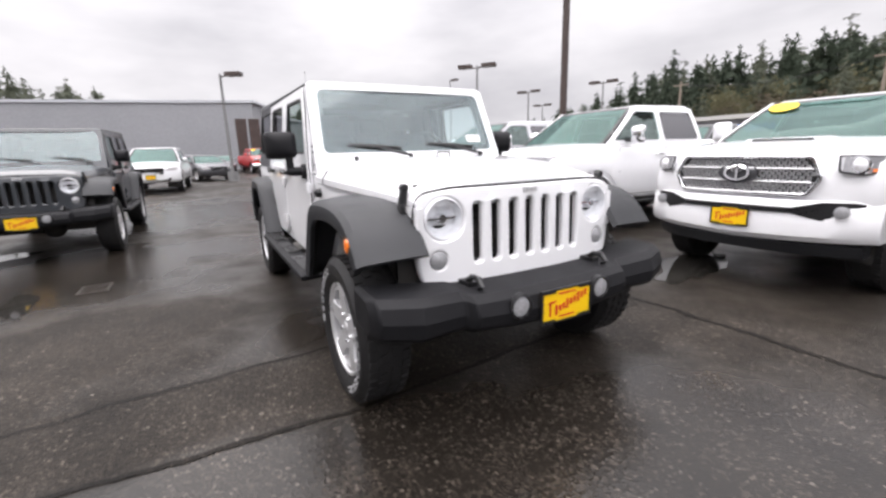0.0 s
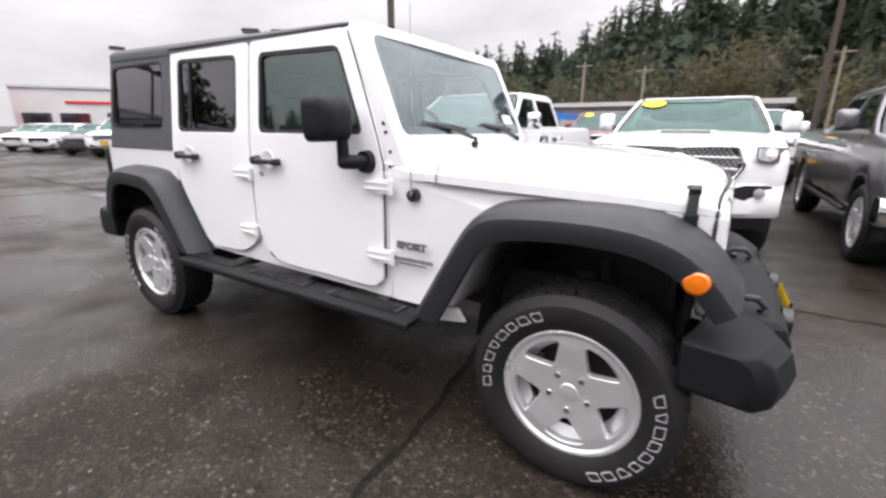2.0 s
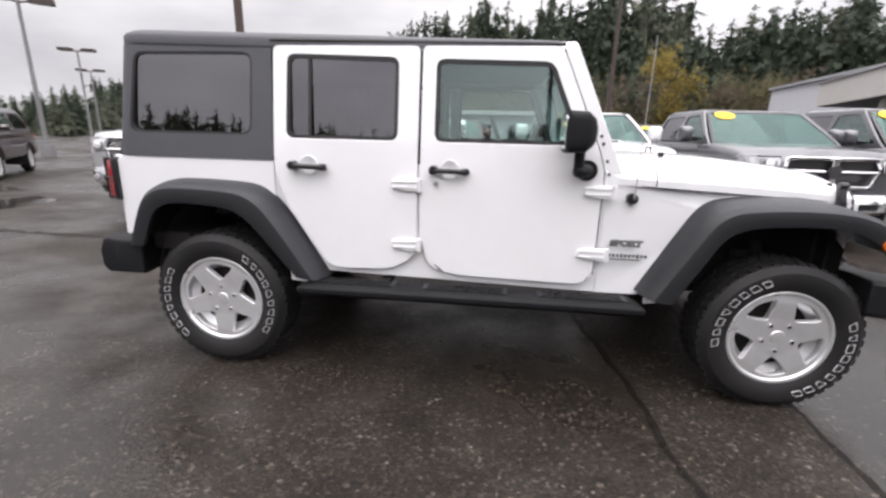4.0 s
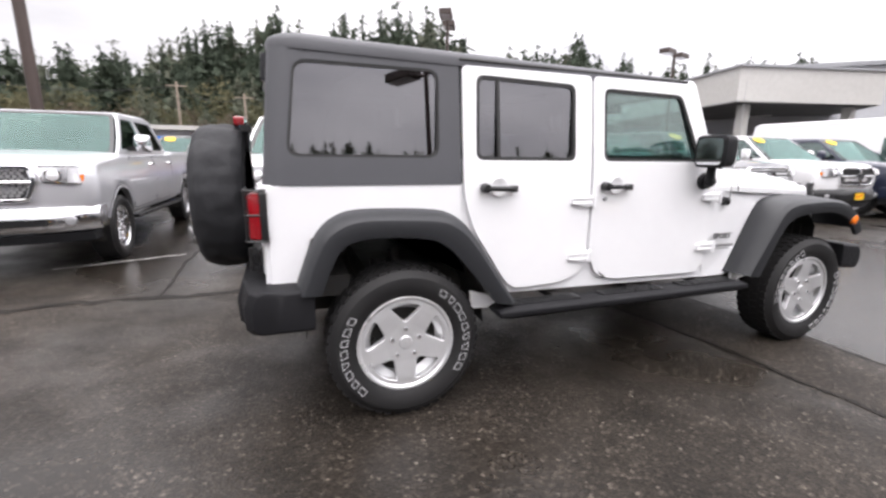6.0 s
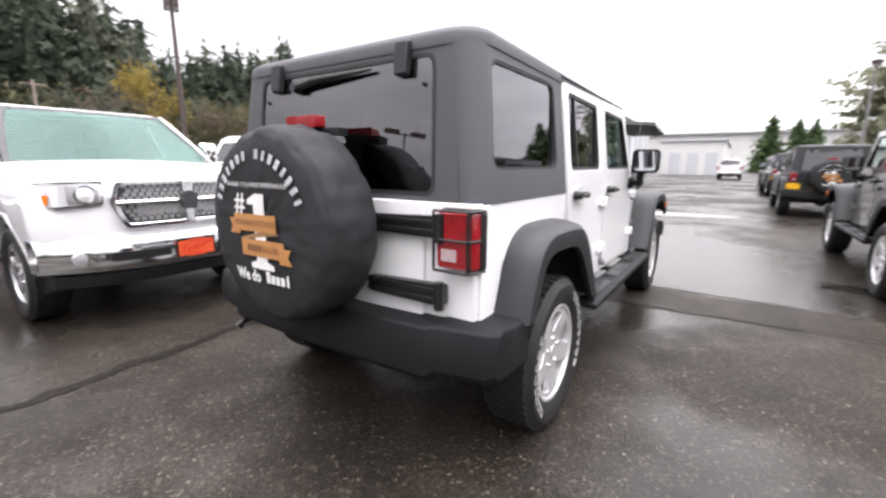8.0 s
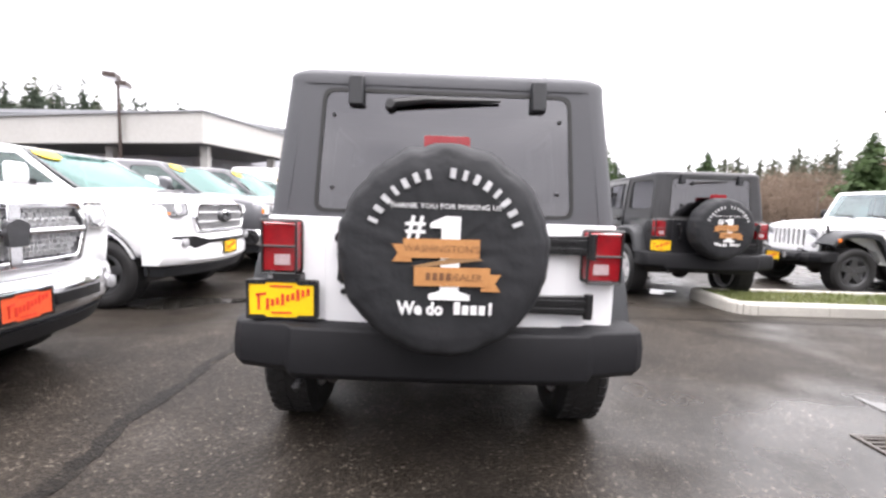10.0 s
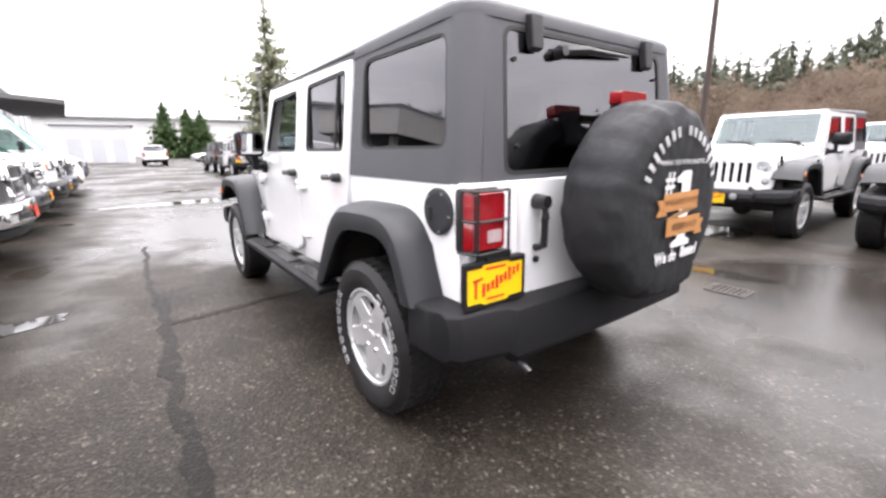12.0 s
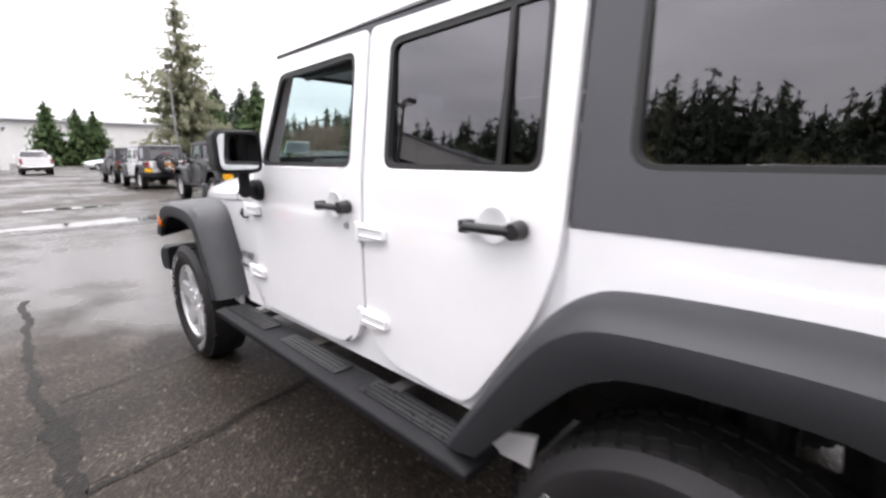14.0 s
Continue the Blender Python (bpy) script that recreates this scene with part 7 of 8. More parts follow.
for dy in (-0.55, 0.55):
    bm = bmesh.new()
    box(bm, (-40.3, 3.0 + dy, 2.3), (0.5, 0.9, 4.6))
    part("tower_panel", bm, BROWNPOLE, sign, bevel=0.03)

pale = thing("pale_showroom", "pale showroom with a red stripe and red wall sign", "building")
wall_block("wall", [(-74.0, 17.5), (-63.5, 30.5), (-84.0, 44.0), (-96.0, 28.0)], 0.0, 6.0, WALLPALE, pale)
wall_block("parapet", [(-73.8, 17.3), (-63.3, 30.4), (-84.0, 44.2), (-96.3, 28.0)], 6.0, 6.3, WALLGREY, pale)
pa, pb_ = Vector((-74.0, 17.5)), Vector((-63.5, 30.5))
pturn = Matrix.Rotation(math.atan2(pb_.y - pa.y, pb_.x - pa.x), 4, "Z")
for nm, t0, zc, sz, mt in (("red_stripe", 0.50, 4.3, (5.5, 0.16, 0.35), REDPANEL), ("window", 0.14, 2.2, (3.0, 0.2, 1.5), PRIVACY), ("window", 0.38, 2.2, (3.2, 0.2, 1.5), PRIVACY), ("window", 0.66, 2.0, (2.2, 0.2, 2.2), PRIVACY),
                           ("sign_panel", 0.88, 6.4, (3.8, 0.3, 2.6), WALLPALE), ("sign_stripe", 0.88, 4.75, (3.8, 0.24, 0.35), REDPANEL)):
    c = lerp(pa, pb_, t0)
    bm = bmesh.new()
    box(bm, (c.x + 0.04, c.y - 0.03, zc), sz, pturn)
    part(nm, bm, mt, pale)
bm = bmesh.new()
c = lerp(pa, pb_, 0.88)
ell = lambda a_, b_: [(a_ * math.cos(2 * math.pi * k / 24), b_ * math.sin(2 * math.pi * k / 24)) for k in range(24)]
panel(bm, ell(1.5, 0.95), [ell(1.15, 0.65)], lambda u, v, d: tuple(Vector((c.x + 0.19, c.y - 0.15, 6.5 + v)) + (pturn @ Vector((u, -0.12 + d, 0)))), 0.1)
part("sign_ring", bm, REDPANEL, pale)

office = thing("low_grey_building", "long low grey building behind the parked trucks", "building")
wall_block("wall", [(-34, 46), (6, 46), (6, 54), (-34, 54)], 0.0, 3.6, WALLGREY, office)
wall_block("roof", [(-35, 45), (7, 45), (7, 55), (-35, 55)], 3.6, 4.0, FASCIA, office)
for k in range(9):
    bm = bmesh.new()
    box(bm, (-31 + 4.2 * k, 45.98, 1.9), (2.2, 0.10, 1.5))
    part("window", bm, PRIVACY, office)
canteen = thing("red_roofed_building", "low building with a red roof behind the parked wagons", "building")
wall_block("wall", [(-16, -42), (-2, -42), (-2, -34), (-16, -34)], 0.0, 2.8, WALLGREY, canteen)
wall_block("roof", [(-17, -43), (-1, -43), (-1, -33), (-17, -33)], 2.8, 3.6, REDPANEL, canteen)
bluetent = thing("blue_canopy", "bright blue sales canopy behind the trucks", "canopy")
wall_block("canopy_top", [(-14, 24), (-6, 24), (-6, 27), (-14, 27)], 1.9, 2.25, BLUE, bluetent)
for cx in (-13.8, -10, -6.2):
    bm = bmesh.new()
    cyl(bm, (cx, 25.5, 0), (cx, 25.5, 1.95), 0.05, None, 10)
    part("canopy_post", bm, STEEL, bluetent)


# ---------------------------------------------------------------- poles
def lamp_post(x, y, h, heads=2, turn=0.0, material=None, group="car park lamps", r=0.09):
    root = thing("street_lamp", "tall car park lamp with shoebox heads", "lamp post", group)
    root.matrix_basis = pose(x, y, 0, 0, 0, turn)
    bm = bmesh.new()
    tube(bm, [(0, 0, 0), (0, 0, h * 0.5), (0, 0, h)], [r, r * 0.85, r * 0.65], 12)
    cyl(bm, (0, 0, 0), (0, 0, 0.5), 0.28, 0.26, 16)
    part("pole", bm, material or GREYPOLE, root)
    for k in range(heads):
        s = 1 if k == 0 else -1
        bm = bmesh.new()
        tube(bm, [(0, 0, h - 0.15), (s * 0.35, 0, h - 0.08)], 0.04, 8)
        box(bm, (s * 0.72, 0, h - 0.02), (0.80, 0.46, 0.20))
        hd = part("lamp_head", bm, BROWNPOLE, root, bevel=0.03)
        bm = bmesh.new()
        box(bm, (s * 0.72, 0, h - 0.125), (0.62, 0.36, 0.02))
        part("lamp_lens", bm, CLEARLENS, hd)
    return root


lamp_post(-22.8, 0.2, 5.5, 1, 60)
lamp_post(-18.8, 13.6, 6.1, 2, 40)
lamp_post(-44.0, 26.6, 9.6, 1, 20)
lamp_post(-30.0, 27.0, 6.6, 2, 20)
lamp_post(-22.0, 28.0, 6.4, 2, 20)
lamp_post(-38.0, 36.0, 6.4, 2, 20)
lamp_post(4.15, 14.3, 6.55, 2, 65, BROWNPOLE)
lamp_post(15.8, 14.4, 6.3, 2, 20, BROWNPOLE)
lamp_post(18.0, -24.0, 7.0, 2, 30, BROWNPOLE)
lamp_post(33.0, -7.6, 7.2, 1, 170)
lamp_post(-24.2, -11.3, 6.0, 2, 60, BROWNPOLE)
lamp_post(-30.4, 12.4, 6.0, 2, 70)
lamp_post(1.2, -8.6, 4.7, 2, 55, BROWNPOLE, r=0.075)
for px, py, ph, pr in ((-6.9, 8.85, 11.0, 0.10),):
    post = thing("tall_pole", "tall dark brown steel pole between the parked cars", "pole", "brown poles")
    post.location = (px, py, 0)
    bm = bmesh.new()
    tube(bm, [(0, 0, 0), (0, 0, ph)], [pr * 1.15, pr * 0.9], 14)
    part("shaft", bm, BROWNPOLE, post)
    bm = bmesh.new()
    cyl(bm, (0, 0, 0), (0, 0, 0.75), 0.30, 0.28, 18)
    part("footing", bm, CONCRETE, post, bevel=0.02)
wires = []
for px, py, ph in ((-7.0, 60.0, 9.0), (-14.5, 60.0, 10.0), (-36.0, 60.0, 10.0), (12.0, 62.0, 10.0)):
    post = thing("utility_pole", "weathered wooden utility pole by the wood", "utility pole", "utility poles")
    post.location = (px, py, 0)
    bm = bmesh.new()
    tube(bm, [(0, 0, 0), (0, 0, ph)], [0.20, 0.13], 10)
    part("shaft", bm, WOODPOLE, post)
    bm = bmesh.new()
    box(bm, (0, 0, ph - 0.5), (2.2, 0.12, 0.14))
    part("crossarm", bm, WOODPOLE, post)
    wires.append((px, py, ph - 0.4))
wires.sort()
for a, b in zip(wires, wires[1:]):
    bm = bmesh.new()
    tube(bm, [Vector(a).lerp(Vector(b), k / 12) - Vector((0, 0, 1.2 * (1 - (2 * k / 12 - 1) ** 2))) for k in range(13)], 0.035, 5)
    tagged(part("overhead_wire", bm, SEAL), "black overhead wire between utility poles", "cable", "overhead wires")


# ---------------------------------------------------------------- trees
def leafmat(name, c1, c2, scale=0.7, through_light=0.25):
    """Foliage: a dull leaf that also lets some light through."""
    m = surface(name, c1, c2, 0.75, 0.85, scale, 9.0, world_space=True, spec=0.2)
    n, l = m.node_tree.nodes, m.node_tree.links
    p = n["Principled BSDF"]
    tr, mix = n.new("ShaderNodeBsdfTranslucent"), n.new("ShaderNodeMixShader")
    l.new(p.inputs["Base Color"].links[0].from_socket, tr.inputs[0])
    mix.inputs[0].default_value = through_light
    l.new(p.outputs[0], mix.inputs[1])
    l.new(tr.outputs[0], mix.inputs[2])
    l.new(mix.outputs[0], n["Material Output"].inputs[0])
    return m


FIR = leafmat("fir_needles", (0.032, 0.046, 0.031), (0.058, 0.072, 0.049))
# silvery green needles, with the paling of haze and glare added to the colour
FIRPALE = leafmat("haze_paled_fir_needles", (0.19, 0.21, 0.14), (0.29, 0.285, 0.20), 1.6, 0.55)
# olive needles, raised in colour to stand in for haze over the woods
FIRMID = leafmat("haze_paled_olive_needles", (0.080, 0.094, 0.066), (0.118, 0.124, 0.092), 0.4)
THICKET = leafmat("grey_brown_thicket", (0.155, 0.115, 0.088), (0.205, 0.160, 0.125), 0.25, 0.5)
CEDAR = leafmat("cedar_hedge", (0.045, 0.080, 0.030), (0.075, 0.11, 0.045))
BARE = leafmat("bare_twigs", (0.105, 0.082, 0.062), (0.150, 0.118, 0.088))
AUTUMN = leafmat("autumn_leaves", (0.30, 0.225, 0.055), (0.20, 0.16, 0.05), 0.7, 0.35)
BUSH = leafmat("bush_leaves", (0.07, 0.12, 0.03), (0.11, 0.16, 0.05), 6.0)
BARK = surface("bark", (0.085, 0.065, 0.050), (0.055, 0.042, 0.034), 0.85, 0.95, 3.0, 30.0, bump=0.6)


def fir(seed, H=1.0, spread=0.17, whorls=34, per=9, sprays=5, bare=0.06, power=0.85, droop=0.28, gap=0.0, ragged=0.25, fine=1.0):
    """Triangles of a conifer's crown of unit-like height H: drooping boughs set with needle sprays."""
    r = np.random.default_rng(seed)
    V = []
    lean = r.uniform(0, 6.28)
    for w in range(whorls):
        f = w / (whorls - 1)
        z0 = H * (bare + (1 - bare) * f)
        rad = H * spread * ((1 - f) ** power + 0.025) * r.uniform(1 - ragged, 1 + ragged)
        k = max(3, int(per * (1 - 0.5 * f)))
        a0 = r.uniform(0, 6.28)
        for b in range(k):
            if r.uniform() < gap:
                continue
            a = a0 + 6.283 * b / k + r.normal(0, 0.25)
            ln = rad * r.uniform(0.5, 1.25) * (1 + 0.22 * np.cos(a - lean) * np.sin(f * 9 + seed))
            z = min(z0 + r.uniform(-1.1, 1.1) * H / whorls, H)
            d = np.array([np.cos(a), np.sin(a), 0.0])
            side = np.array([-np.sin(a), np.cos(a), 0.0])
            for s in range(sprays):
                t = (s + r.uniform(0.3, 1.0)) / sprays
                c = d * ln * t + np.array([0, 0, z - droop * ln * t * t + 0.18 * ln * max(0.0, t - 0.7) + r.normal(0, 0.006) * H])
                sz = (ln * (0.40 - 0.20 * t) * r.uniform(0.6, 1.3) + 0.008 * H) * fine
                sw = side * sz * r.uniform(-0.9, 0.9) + d * sz * 0.8 + np.array([0, 0, r.normal(-0.25, 0.35) * sz])
                o = side * sz * r.uniform(0.3, 0.55) * r.choice((-1, 1)) + np.array([0, 0, r.normal(0, 0.45) * sz])
                V += [c - sw * 0.4, c + sw, c + o]
                V += [c - o * 0.8, c + sw * 0.5 - np.array([0, 0, r.uniform(0.2, 0.6) * sz]), c - sw * 0.3]
    return np.array(V)


def twiggy(seed, H=1.0, spread=0.30, n=260, size=0.05, low=0.25):
    """Triangles of a broad-leaved crown: clumps of twigs or leaves round several limbs."""
    r = np.random.default_rng(seed)
    V = []
    limbs = [np.array([r.normal(0, spread * 0.45) * H, r.normal(0, spread * 0.45) * H, r.uniform(low + 0.12, 0.88) * H]) for _ in range(11)]
    for _ in range(n):
        c = limbs[r.integers(len(limbs))] + r.normal(0, 1, 3) * H * np.array([spread * 0.30, spread * 0.30, 0.085])
        if c[2] < low * H * 0.7:
            continue
        for _ in range(2):
            u, v = r.normal(0, 1, 3), r.normal(0, 1, 3)
            u[2] = abs(u[2]) * 1.2
            V += [c, c + u * size * H, c + u * size * H * 0.4 + v * size * H * 0.30]
    return np.array(V)


def trunk_mesh(bm, H, r0, limbs=0, seed=0):
    tube(bm, [(0, 0, 0), (0.01 * H, 0, H * 0.4), (0, 0.01 * H, H * 0.8), (0, 0, H * 0.98)], [r0, r0 * 0.75, r0 * 0.35, r0 * 0.06], 8)
    rnd = random.Random(seed)
    for k in range(limbs):
        z = H * rnd.uniform(0.25, 0.7)
        a = rnd.uniform(0, 6.28)
        tube(bm, [(0, 0, z), (math.cos(a) * H * 0.12, math.sin(a) * H * 0.12, z + H * 0.10), (math.cos(a) * H * 0.22, math.sin(a) * H * 0.22, z + H * 0.24)], [r0 * 0.35, r0 * 0.22, r0 * 0.05], 5)


def tree(x, y, H, crown, material, label, category="tree", group="", limbs=0, name="conifer", r0=None):
    root = thing(name, label, category, group)
    root.location = (x, y, 0)
    bm = bmesh.new()
    trunk_mesh(bm, H, r0 or H * 0.014, limbs, int(x * 7))
    part("trunk", bm, BARK, root)
    ob = tri_cloud("crown", crown.tolist(), np.arange(len(crown)).reshape(-1, 3).tolist(), material, "", "")
    ob.parent = root
    return root


tree(36.0, -9.3, 13.4, fir(11, 13.4, 0.265, 54, 12, 28, 0.03, 0.85, 0.0, 0.24, 0.22, 0.42), FIRPALE, "tall loose silvery spruce at the end of the aisle")
for i, (cx, cy, ch) in enumerate(((98.0, -6.0, 10.6), (97.0, -9.8, 9.6), (96.0, -12.0, 9.3))):
    tree(cx, cy, ch, fir(31 + i, ch, 0.29, 52, 20, 5, 0.02, 0.72, 0.05), CEDAR, "dense pointed cedar by the far warehouse", group="pointed cedars", name="cedar")
for i, (cx, cy, ch, mt) in enumerate(((46.0, -14.5, 7.6, CEDAR), (55.0, -18.2, 9.6, FIR), (56.0, -21.5, 9.8, FIR), (54.0, -23.5, 8.0, FIR), (40.0, -16.5, 8.2, CEDAR), (30.0, -21.0, 6.2, CEDAR), (22.0, -26.0, 6.5, CEDAR))):
    tree(cx, cy, ch, fir(51 + i, ch, 0.31, 38, 14, 6, 0.03, 0.6, 0.2), mt, "dark green conifer at the edge of the car park", group="car park conifers")
tree(22.5, 60.0, 12.5, twiggy(61, 12.5, 0.17, 1700, 0.026, 0.10), AUTUMN, "yellow-leaved autumn tree before the wood", limbs=7, name="autumn_tree")
tree(30.0, 60.0, 9.0, twiggy(62, 9.0, 0.26, 700, 0.035, 0.12), BARE, "bare brown alder before the wood", limbs=7, name="bare_tree")
tree(-36.0, -20.2, 10.2, fir(72, 10.2, 0.30, 36, 10, 8, 0.10, 0.75, 0.05, 0.18, 0.3, 0.8), FIR, "dark broad conifer across the car park", group="car park conifers")
tree(-33.0, -23.5, 9.0, fir(73, 9.0, 0.24, 32, 9, 8, 0.10, 0.7, 0.05, 0.2, 0.3, 0.8), FIR, "dark broad conifer across the car park", group="car park conifers")
bush = tree(1.78, -7.35, 0.80, twiggy(71, 0.80, 0.42, 700, 0.07, 0.05), BUSH, "rounded green shrub on the kerbed island", "shrub", limbs=5, name="shrub", r0=0.02)
bush.location.z = 0.11

# the woods: one object a stretch
def core(seed, spread, low=0.04, top=0.93, n=7, rings=9, power=0.8):
    """The dense dark inside of a crown, as an uneven tapering body."""
    r = np.random.default_rng(seed)
    pts = []
    for k in range(rings):
        f = k / (rings - 1)
        rad = spread * ((1 - f) ** power) * 0.40 + 0.003
        a = np.arange(n) * 6.283 / n + r.uniform(0, 1)
        rr = rad * r.uniform(0.7, 1.25, n)
        pts.append(np.stack([rr * np.cos(a), rr * np.sin(a), np.full(n, low + (top - low) * f) + r.normal(0, 0.012, n)], 1))
    V = []
    for p, q in zip(pts, pts[1:]):
        for i in range(n):
            j = (i + 1) % n
            V += [p[i], p[j], q[j], p[i], q[j], q[i]]
    return np.array(V)


FIRS = [np.concatenate([fir(100 + k, 1.0, 0.23 + 0.032 * (k % 4), 26 + k % 3, 10, 5, 0.03, 0.62 + 0.06 * (k % 3), 0.30 - 0.1 * (k % 2), 0.08, 0.30), core(150 + k, 0.20 + 0.030 * (k % 4))]) for k in range(8)]
BARES = [np.concatenate([twiggy(200 + k, 1.0, 0.34, 800, 0.036, 0.04), core(250 + k, 0.30, 0.0, 0.62, 8, 6, 0.5)]) for k in range(4)]


def wood(name, profile, d0, d1, count, material, protos, label, seed, low=0.7, high=1.08, centre=(-1.0, -1.0)):
    """A stretch of trees whose tops follow (bearing, rise) pairs."""
    r = np.random.default_rng(seed)
    out = []
    b0, b1 = profile[0][0], profile[-1][0]
    for k in range(count):
        b = b0 + (b1 - b0) * (k + r.uniform(0, 1)) / count
        d = r.uniform(d0, d1)
        h = (1.3 + d * interp(profile, b)) * r.uniform(low, high)
        p = protos[r.integers(len(protos))]
        a = r.uniform(0, 6.28)
        m = np.array([[np.cos(a), -np.sin(a), 0], [np.sin(a), np.cos(a), 0], [0, 0, 1]])
        q = (p @ m.T) * h
        q[:, 0] += centre[0] + d * np.cos(np.radians(b))
        q[:, 1] += centre[1] + d * np.sin(np.radians(b))
        out.append(q)
    V = np.concatenate(out)
    return tri_cloud(name, V.tolist(), np.arange(len(V)).reshape(-1, 3).tolist(), material, label, "wood")


NORTH = [(28, 0.16), (43, 0.195), (50, 0.20), (55, 0.24), (60, 0.24), (66, 0.22), (68, 0.26), (72, 0.295), (78, 0.30), (84, 0.285), (92, 0.27), (100, 0.225), (105, 0.20), (112, 0.18), (117, 0.155), (122, 0.17), (127, 0.12), (133, 0.085), (140, 0.05), (150, 0.035), (165, 0.03)]
wood("fir_wood", NORTH, 78, 105, 200, FIR, FIRS, "tall dark fir wood behind the dealership", 1, 0.72, 1.10)
wood("olive_fir_wood", NORTH, 84, 118, 190, FIRMID, FIRS, "olive firs standing in the wood, coloured paler for haze", 11, 0.60, 1.04)
wood("fir_wood_edge", [(28, 0.09), (60, 0.12), (80, 0.17), (100, 0.14), (125, 0.08), (140, 0.04)], 66, 80, 90, FIRMID, FIRS, "lower firs along the edge of the wood", 2, 0.55, 1.15)
wood("bare_wood", [(28, 0.06), (60, 0.10), (75, 0.11), (100, 0.09), (130, 0.06)], 62, 80, 60, BARE, BARES, "bare brown brush below the firs", 3, 0.6, 1.3)
SOUTH = [(-172, 0.11), (-166, 0.14), (-158, 0.095), (-150, 0.10), (-140, 0.14), (-133, 0.158), (-115, 0.155), (-95, 0.165), (-84, 0.18), (-76, 0.165), (-64, 0.155), (-54, 0.14), (-45, 0.13), (-32, 0.105), (-24, 0.07)]
wood("hill_firs", SOUTH, 88, 116, 210, FIRMID, FIRS, "firs along the top of the hill", 4, 0.85, 1.15)
wood("hill_thicket", [(b, t * 0.72) for b, t in SOUTH], 74, 92, 260, THICKET, BARES, "bare grey-brown wood on the hillside", 5, 0.7, 1.15)
wood("hill_scrub", [(b, t * 0.50) for b, t in SOUTH], 56, 72, 200, THICKET, BARES, "low bare scrub at the foot of the hill", 6, 0.6, 1.2)

OLIVE = leafmat("olive_brush", (0.085, 0.085, 0.045), (0.125, 0.115, 0.065), 0.3)
wood("olive_brush", [(28, 0.06), (60, 0.11), (85, 0.13), (100, 0.11), (128, 0.07)], 66, 78, 80, OLIVE, BARES, "olive brush and young trees before the firs", 21, 0.6, 1.3)

# ---------------------------------------------------------------- parked vehicles
def park(ob, x, y, deg):
    ob.matrix_basis = pose(x, y, 0, 0, 0, deg)
    return ob


hero = wagon("white four-door off-road wagon with black hard top parked in the aisle", WHITE, hero=True)
white4 = park(wagon("white four-door off-road wagon facing the aisle beside the kerbed island", WHITE, group="off-road wagons"), -0.62, -7.15, 90)
copy_thing(white4, pose(-1.2, -14.2, 0, 0, 0, 90))["label"] = "white four-door off-road wagon in the second row"
copy_thing(white4, pose(22.1, -3.5, 0, 0, 0, 2))["label"] = "white four-door off-road wagon at the end of the line"
black4 = park(wagon("black four-door off-road wagon with printed spare wheel cover", BLACKPAINT, top_mat=DARKTOP, group="off-road wagons"), 3.97, -3.72, 0)
copy_thing(black4, pose(12.95, -3.45, 0, 0, 0, 0))["label"] = "black four-door off-road wagon further along the aisle"
copy_thing(black4, pose(28.2, -3.6, 0, 0, 0, 1))["label"] = "black four-door off-road wagon far along the aisle"
copy_thing(black4, pose(-3.02, -7.2, 0, 0, 0, 90))["label"] = "black four-door off-road wagon facing the aisle"
copy_thing(black4, pose(6.8, -14.6, 0, 0, 0, 90))["label"] = "black four-door off-road wagon in the second row"
slate4 = park(wagon("slate-black four-door off-road wagon on wet asphalt with yellow dealer plate", DARKPAINT, top_mat=DARKTOP, group="off-road wagons"), -5.62, -3.42, 0)
copy_thing(slate4, pose(9.8, -14.8, 0, 0, 0, 90))["label"] = "slate-black four-door off-road wagon in the second row"
park(wagon("white two-door off-road wagon with dark wheels behind the island", WHITE, doors=2, group="off-road wagons", wheel_mat=GUNMETAL, cover=False), 3.82, -8.35, 90)

park(pickup("silver crew-cab pickup with chrome grille and bumper", SILVER, grille="mesh", group="parked pickups", tag=False, card=ORANGECARD, mirror_mat=CHROME), -4.98, 2.62, -90)
park(pickup("white crew-cab pickup with chrome mesh grille and orange dealer card", WHITE, grille="mesh", group="parked pickups", tag=False, card=ORANGECARD, mirror_mat=CHROME), -1.62, 2.32, -90)
park(pickup("white mid-size pickup with hood scoop and yellow price sticker", WHITE, L=5.39, W=0.945, H=1.775, axle=0.93, base=3.24, hood=1.225, belt=1.275, R=0.385, rim=0.22, grille="hex", bumper=WHITE, group="parked pickups",
            scoop=True, wheel_mat=GUNMETAL), 1.49, 2.68, -90)
gray = park(pickup("dark grey crew-cab pickup with chrome cross grille", GREYPAINT, H=1.86, grille="cross", group="parked pickups", card=ORANGECARD, wheel_mat=ALLOY), 4.12, 2.72, -90)
park(pickup("dark grey full-size pickup with chrome bar grille", GREYPAINT, H=1.93, grille="bars", bumper=GREYPAINT, group="parked pickups", wheel_mat=ALLOY), 6.55, 2.80, -90)
white_p = park(pickup("white crew-cab pickup with black grille and bumper", WHITE, grille="cross", bumper=GLOSSBLACK, group="parked pickups", wheel_mat=ALLOY), 9.05, 2.72, -90)
park(pickup("dark blue crew-cab pickup with chrome grille", NAVY, grille="bars", bumper=NAVY, group="parked pickups", wheel_mat=ALLOY), 11.70, 2.72, -90)
park(saloon("white high-roofed panel van at the end of the row", WHITE, "van", name="panel_van", category="van"), 14.7, 2.75, -90)
park(saloon("dark blue estate car beyond the van", NAVY, "suv", group="far parked cars", name="estate_car", nose_card=True), 17.6, 2.75, -90)
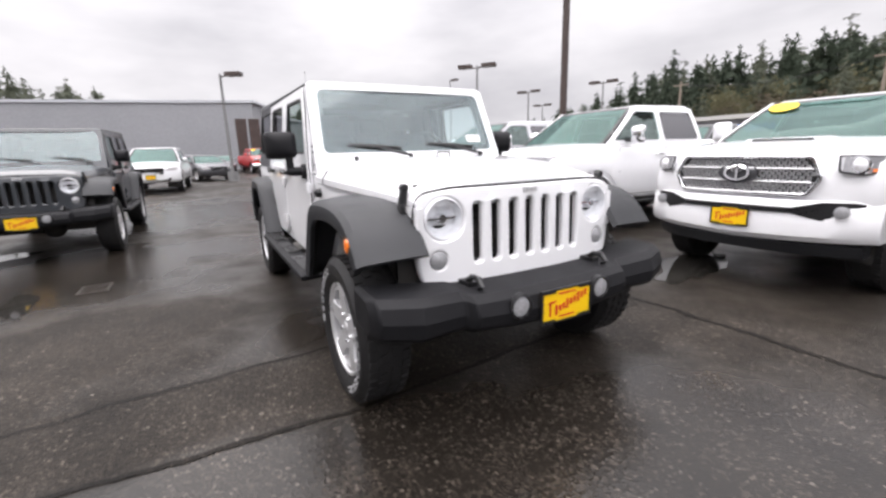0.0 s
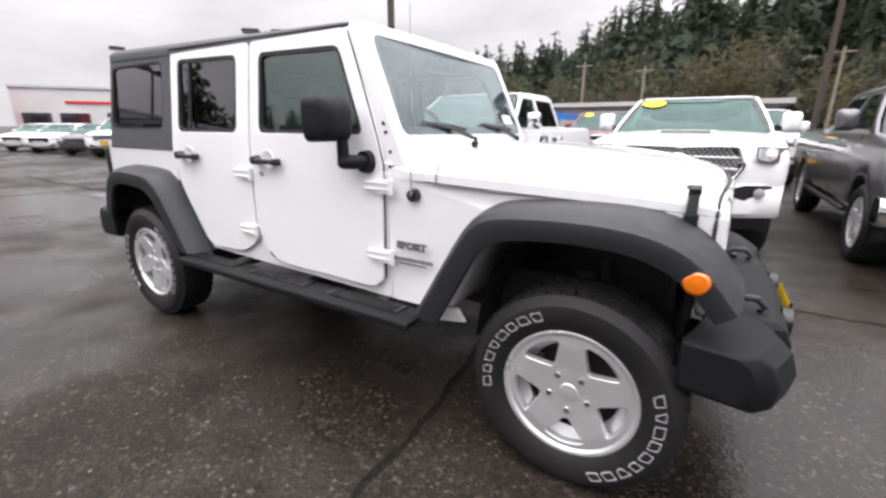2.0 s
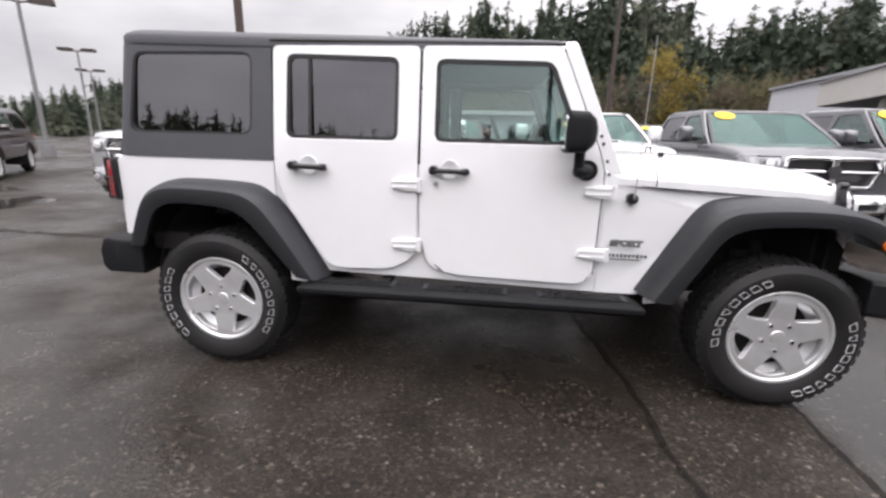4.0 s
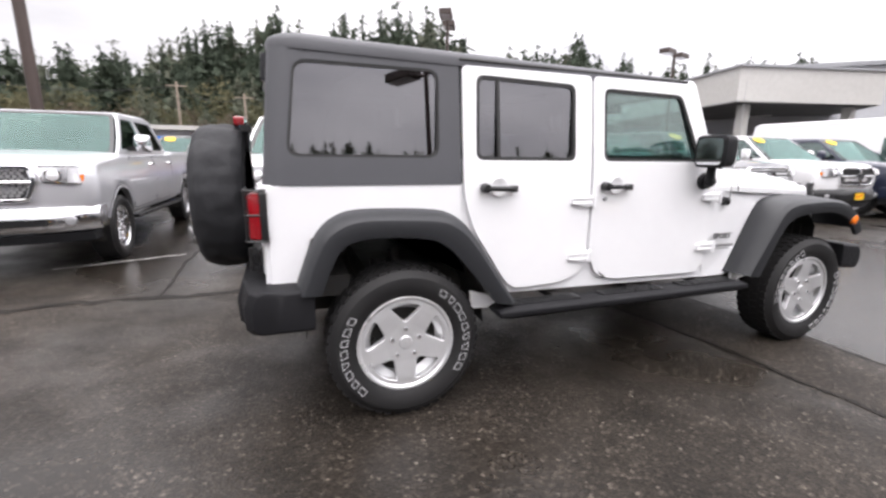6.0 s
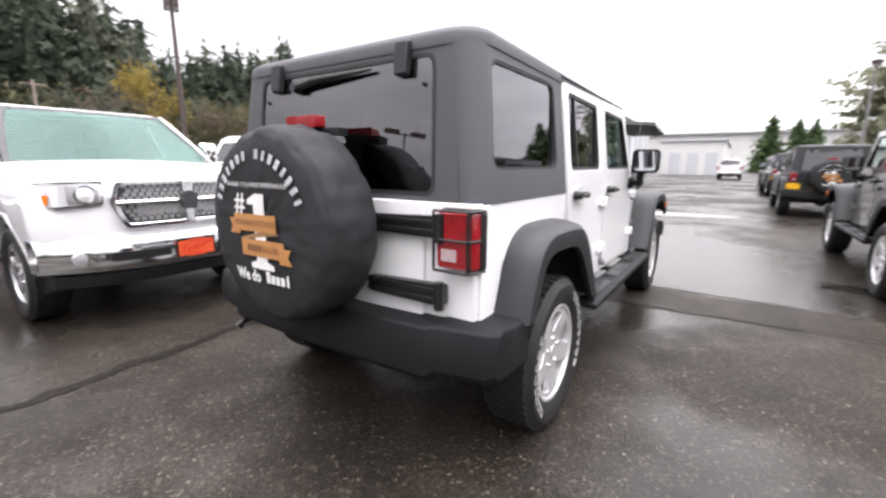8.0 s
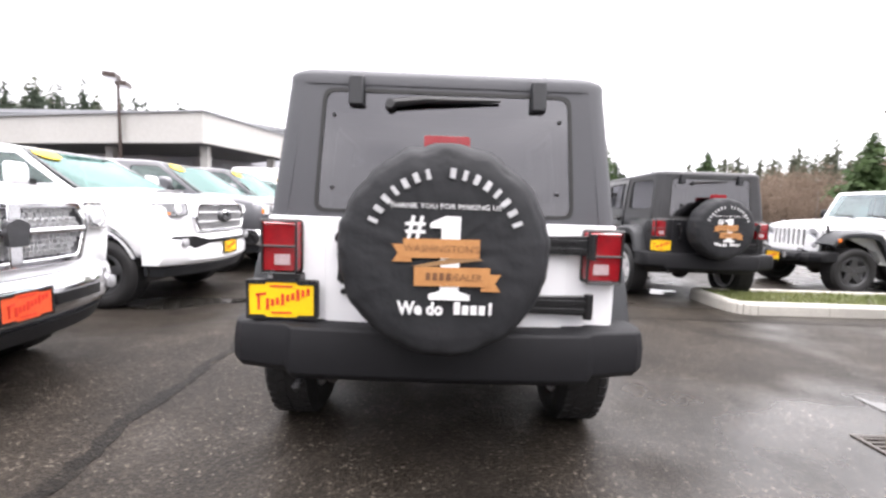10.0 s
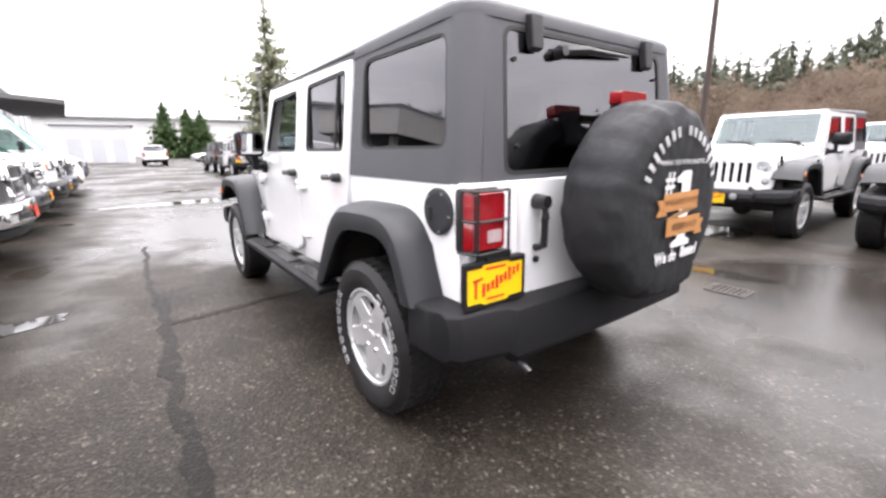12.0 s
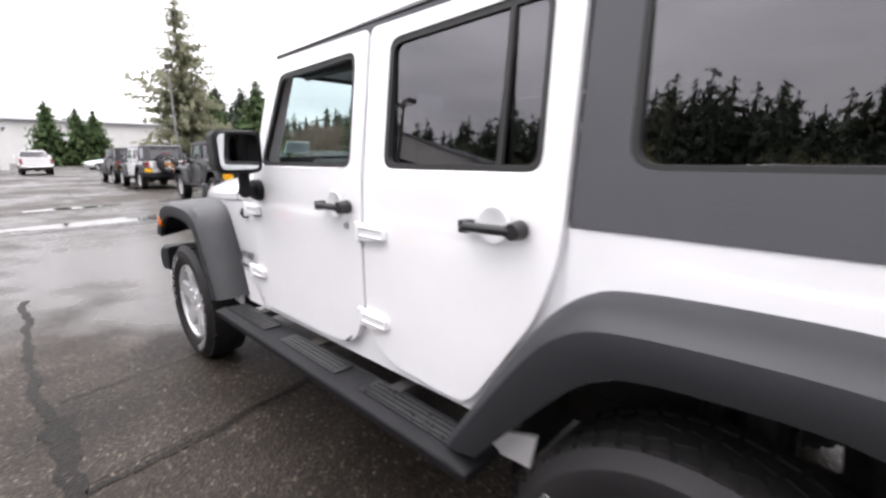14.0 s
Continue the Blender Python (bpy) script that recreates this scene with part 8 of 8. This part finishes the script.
# second row
copy_thing(gray, pose(-4.75, 10.1, 0, 0, 0, -90))["label"] = "dark grey crew-cab pickup in the second row"
park(pickup("red crew-cab pickup in the second row", MAROON, grille="cross", group="parked pickups", wheel_mat=ALLOY), -1.3, 10.6, -90)
copy_thing(white_p, pose(2.6, 10.6, 0, 0, 0, -90))["label"] = "white crew-cab pickup in the second row"
copy_thing(white_p, pose(-10.4, 11.0, 0, 0, 0, -90))["label"] = "white crew-cab pickup beyond the brown pole"
copy_thing(gray, pose(5.6, 11.0, 0, 0, 0, -90))["label"] = "dark grey crew-cab pickup further along the second row"
park(saloon("bright blue saloon with red tail lamps on wet asphalt", BLUE, "sedan"), -3.4, 21.6, 90)
# beyond the tail
park(saloon("black-cherry estate car with yellow dealer plate", surface_once("cherry_black", (0.022, 0.008, 0.011), rough=0.3, coat=0.9), "suv", name="estate_car", nose_card=True, group="far parked cars"), -12.0, 4.9, -52)
suv = park(saloon("white estate car parked beyond the dark one", WHITE, "suv", name="estate_car", nose_card=True, group="far parked cars"), -15.0, 6.2, -52)
copy_thing(suv, pose(-15.7, -3.0, 0, 0, 0, -4))["label"] = "white estate car behind the slate wagon"
sed = park(saloon("dark grey saloon by the showroom", GREYPAINT, "sedan", group="far parked cars"), -34.5, 0.4, 0)
park(pickup("bright red pickup by the showroom", RED, grille="cross", group="parked pickups", wheel_mat=ALLOY), -32.0, 3.2, 6)
wsed = park(saloon("white saloon in the angled row", WHITE, "sedan", group="far parked cars"), -26.4, 5.7, -52)
copy_thing(wsed, pose(-29.4, 5.5, 0, 0, 0, -52))["label"] = "white saloon at the end of the angled row"
copy_thing(suv, pose(-20.5, 6.2, 0, 0, 0, -52))["label"] = "white estate car with yellow plate in the angled row"
for k, cx in enumerate((-17.8, -23.4)):
    copy_thing(sed, pose(cx, 6.1, 0, 0, 0, -52))["label"] = "dark grey saloon in the angled row"
copy_thing(sed, pose(-23.5, -0.4, 0, 0, 0, 20))["label"] = "dark grey saloon before the showroom"
# far end of the aisle
copy_thing(white_p, pose(51.0, -0.9, 0, 0, 0, 0))["label"] = "white pickup seen from behind at the end of the aisle"
for k in range(9):
    copy_thing((wsed, sed, suv)[k % 3], pose(60 + 5.0 * k, -5.5 - 1.2 * k, 0, 0, 0, 100 + 6 * (k % 2)))["label"] = "parked car in the far row"
for k in range(6):
    copy_thing((sed, wsed, suv)[k % 3], pose(38 + 4.2 * k, -14.0 - 0.8 * k, 0, 0, 0, 92))["label"] = "parked car under the conifers"
park(saloon("slate-blue saloon parked by the roller doors", surface_once("slate_blue", (0.06, 0.07, 0.10), rough=0.3, coat=0.9), "sedan", group="far parked cars"), 44.0, 6.0, -90)
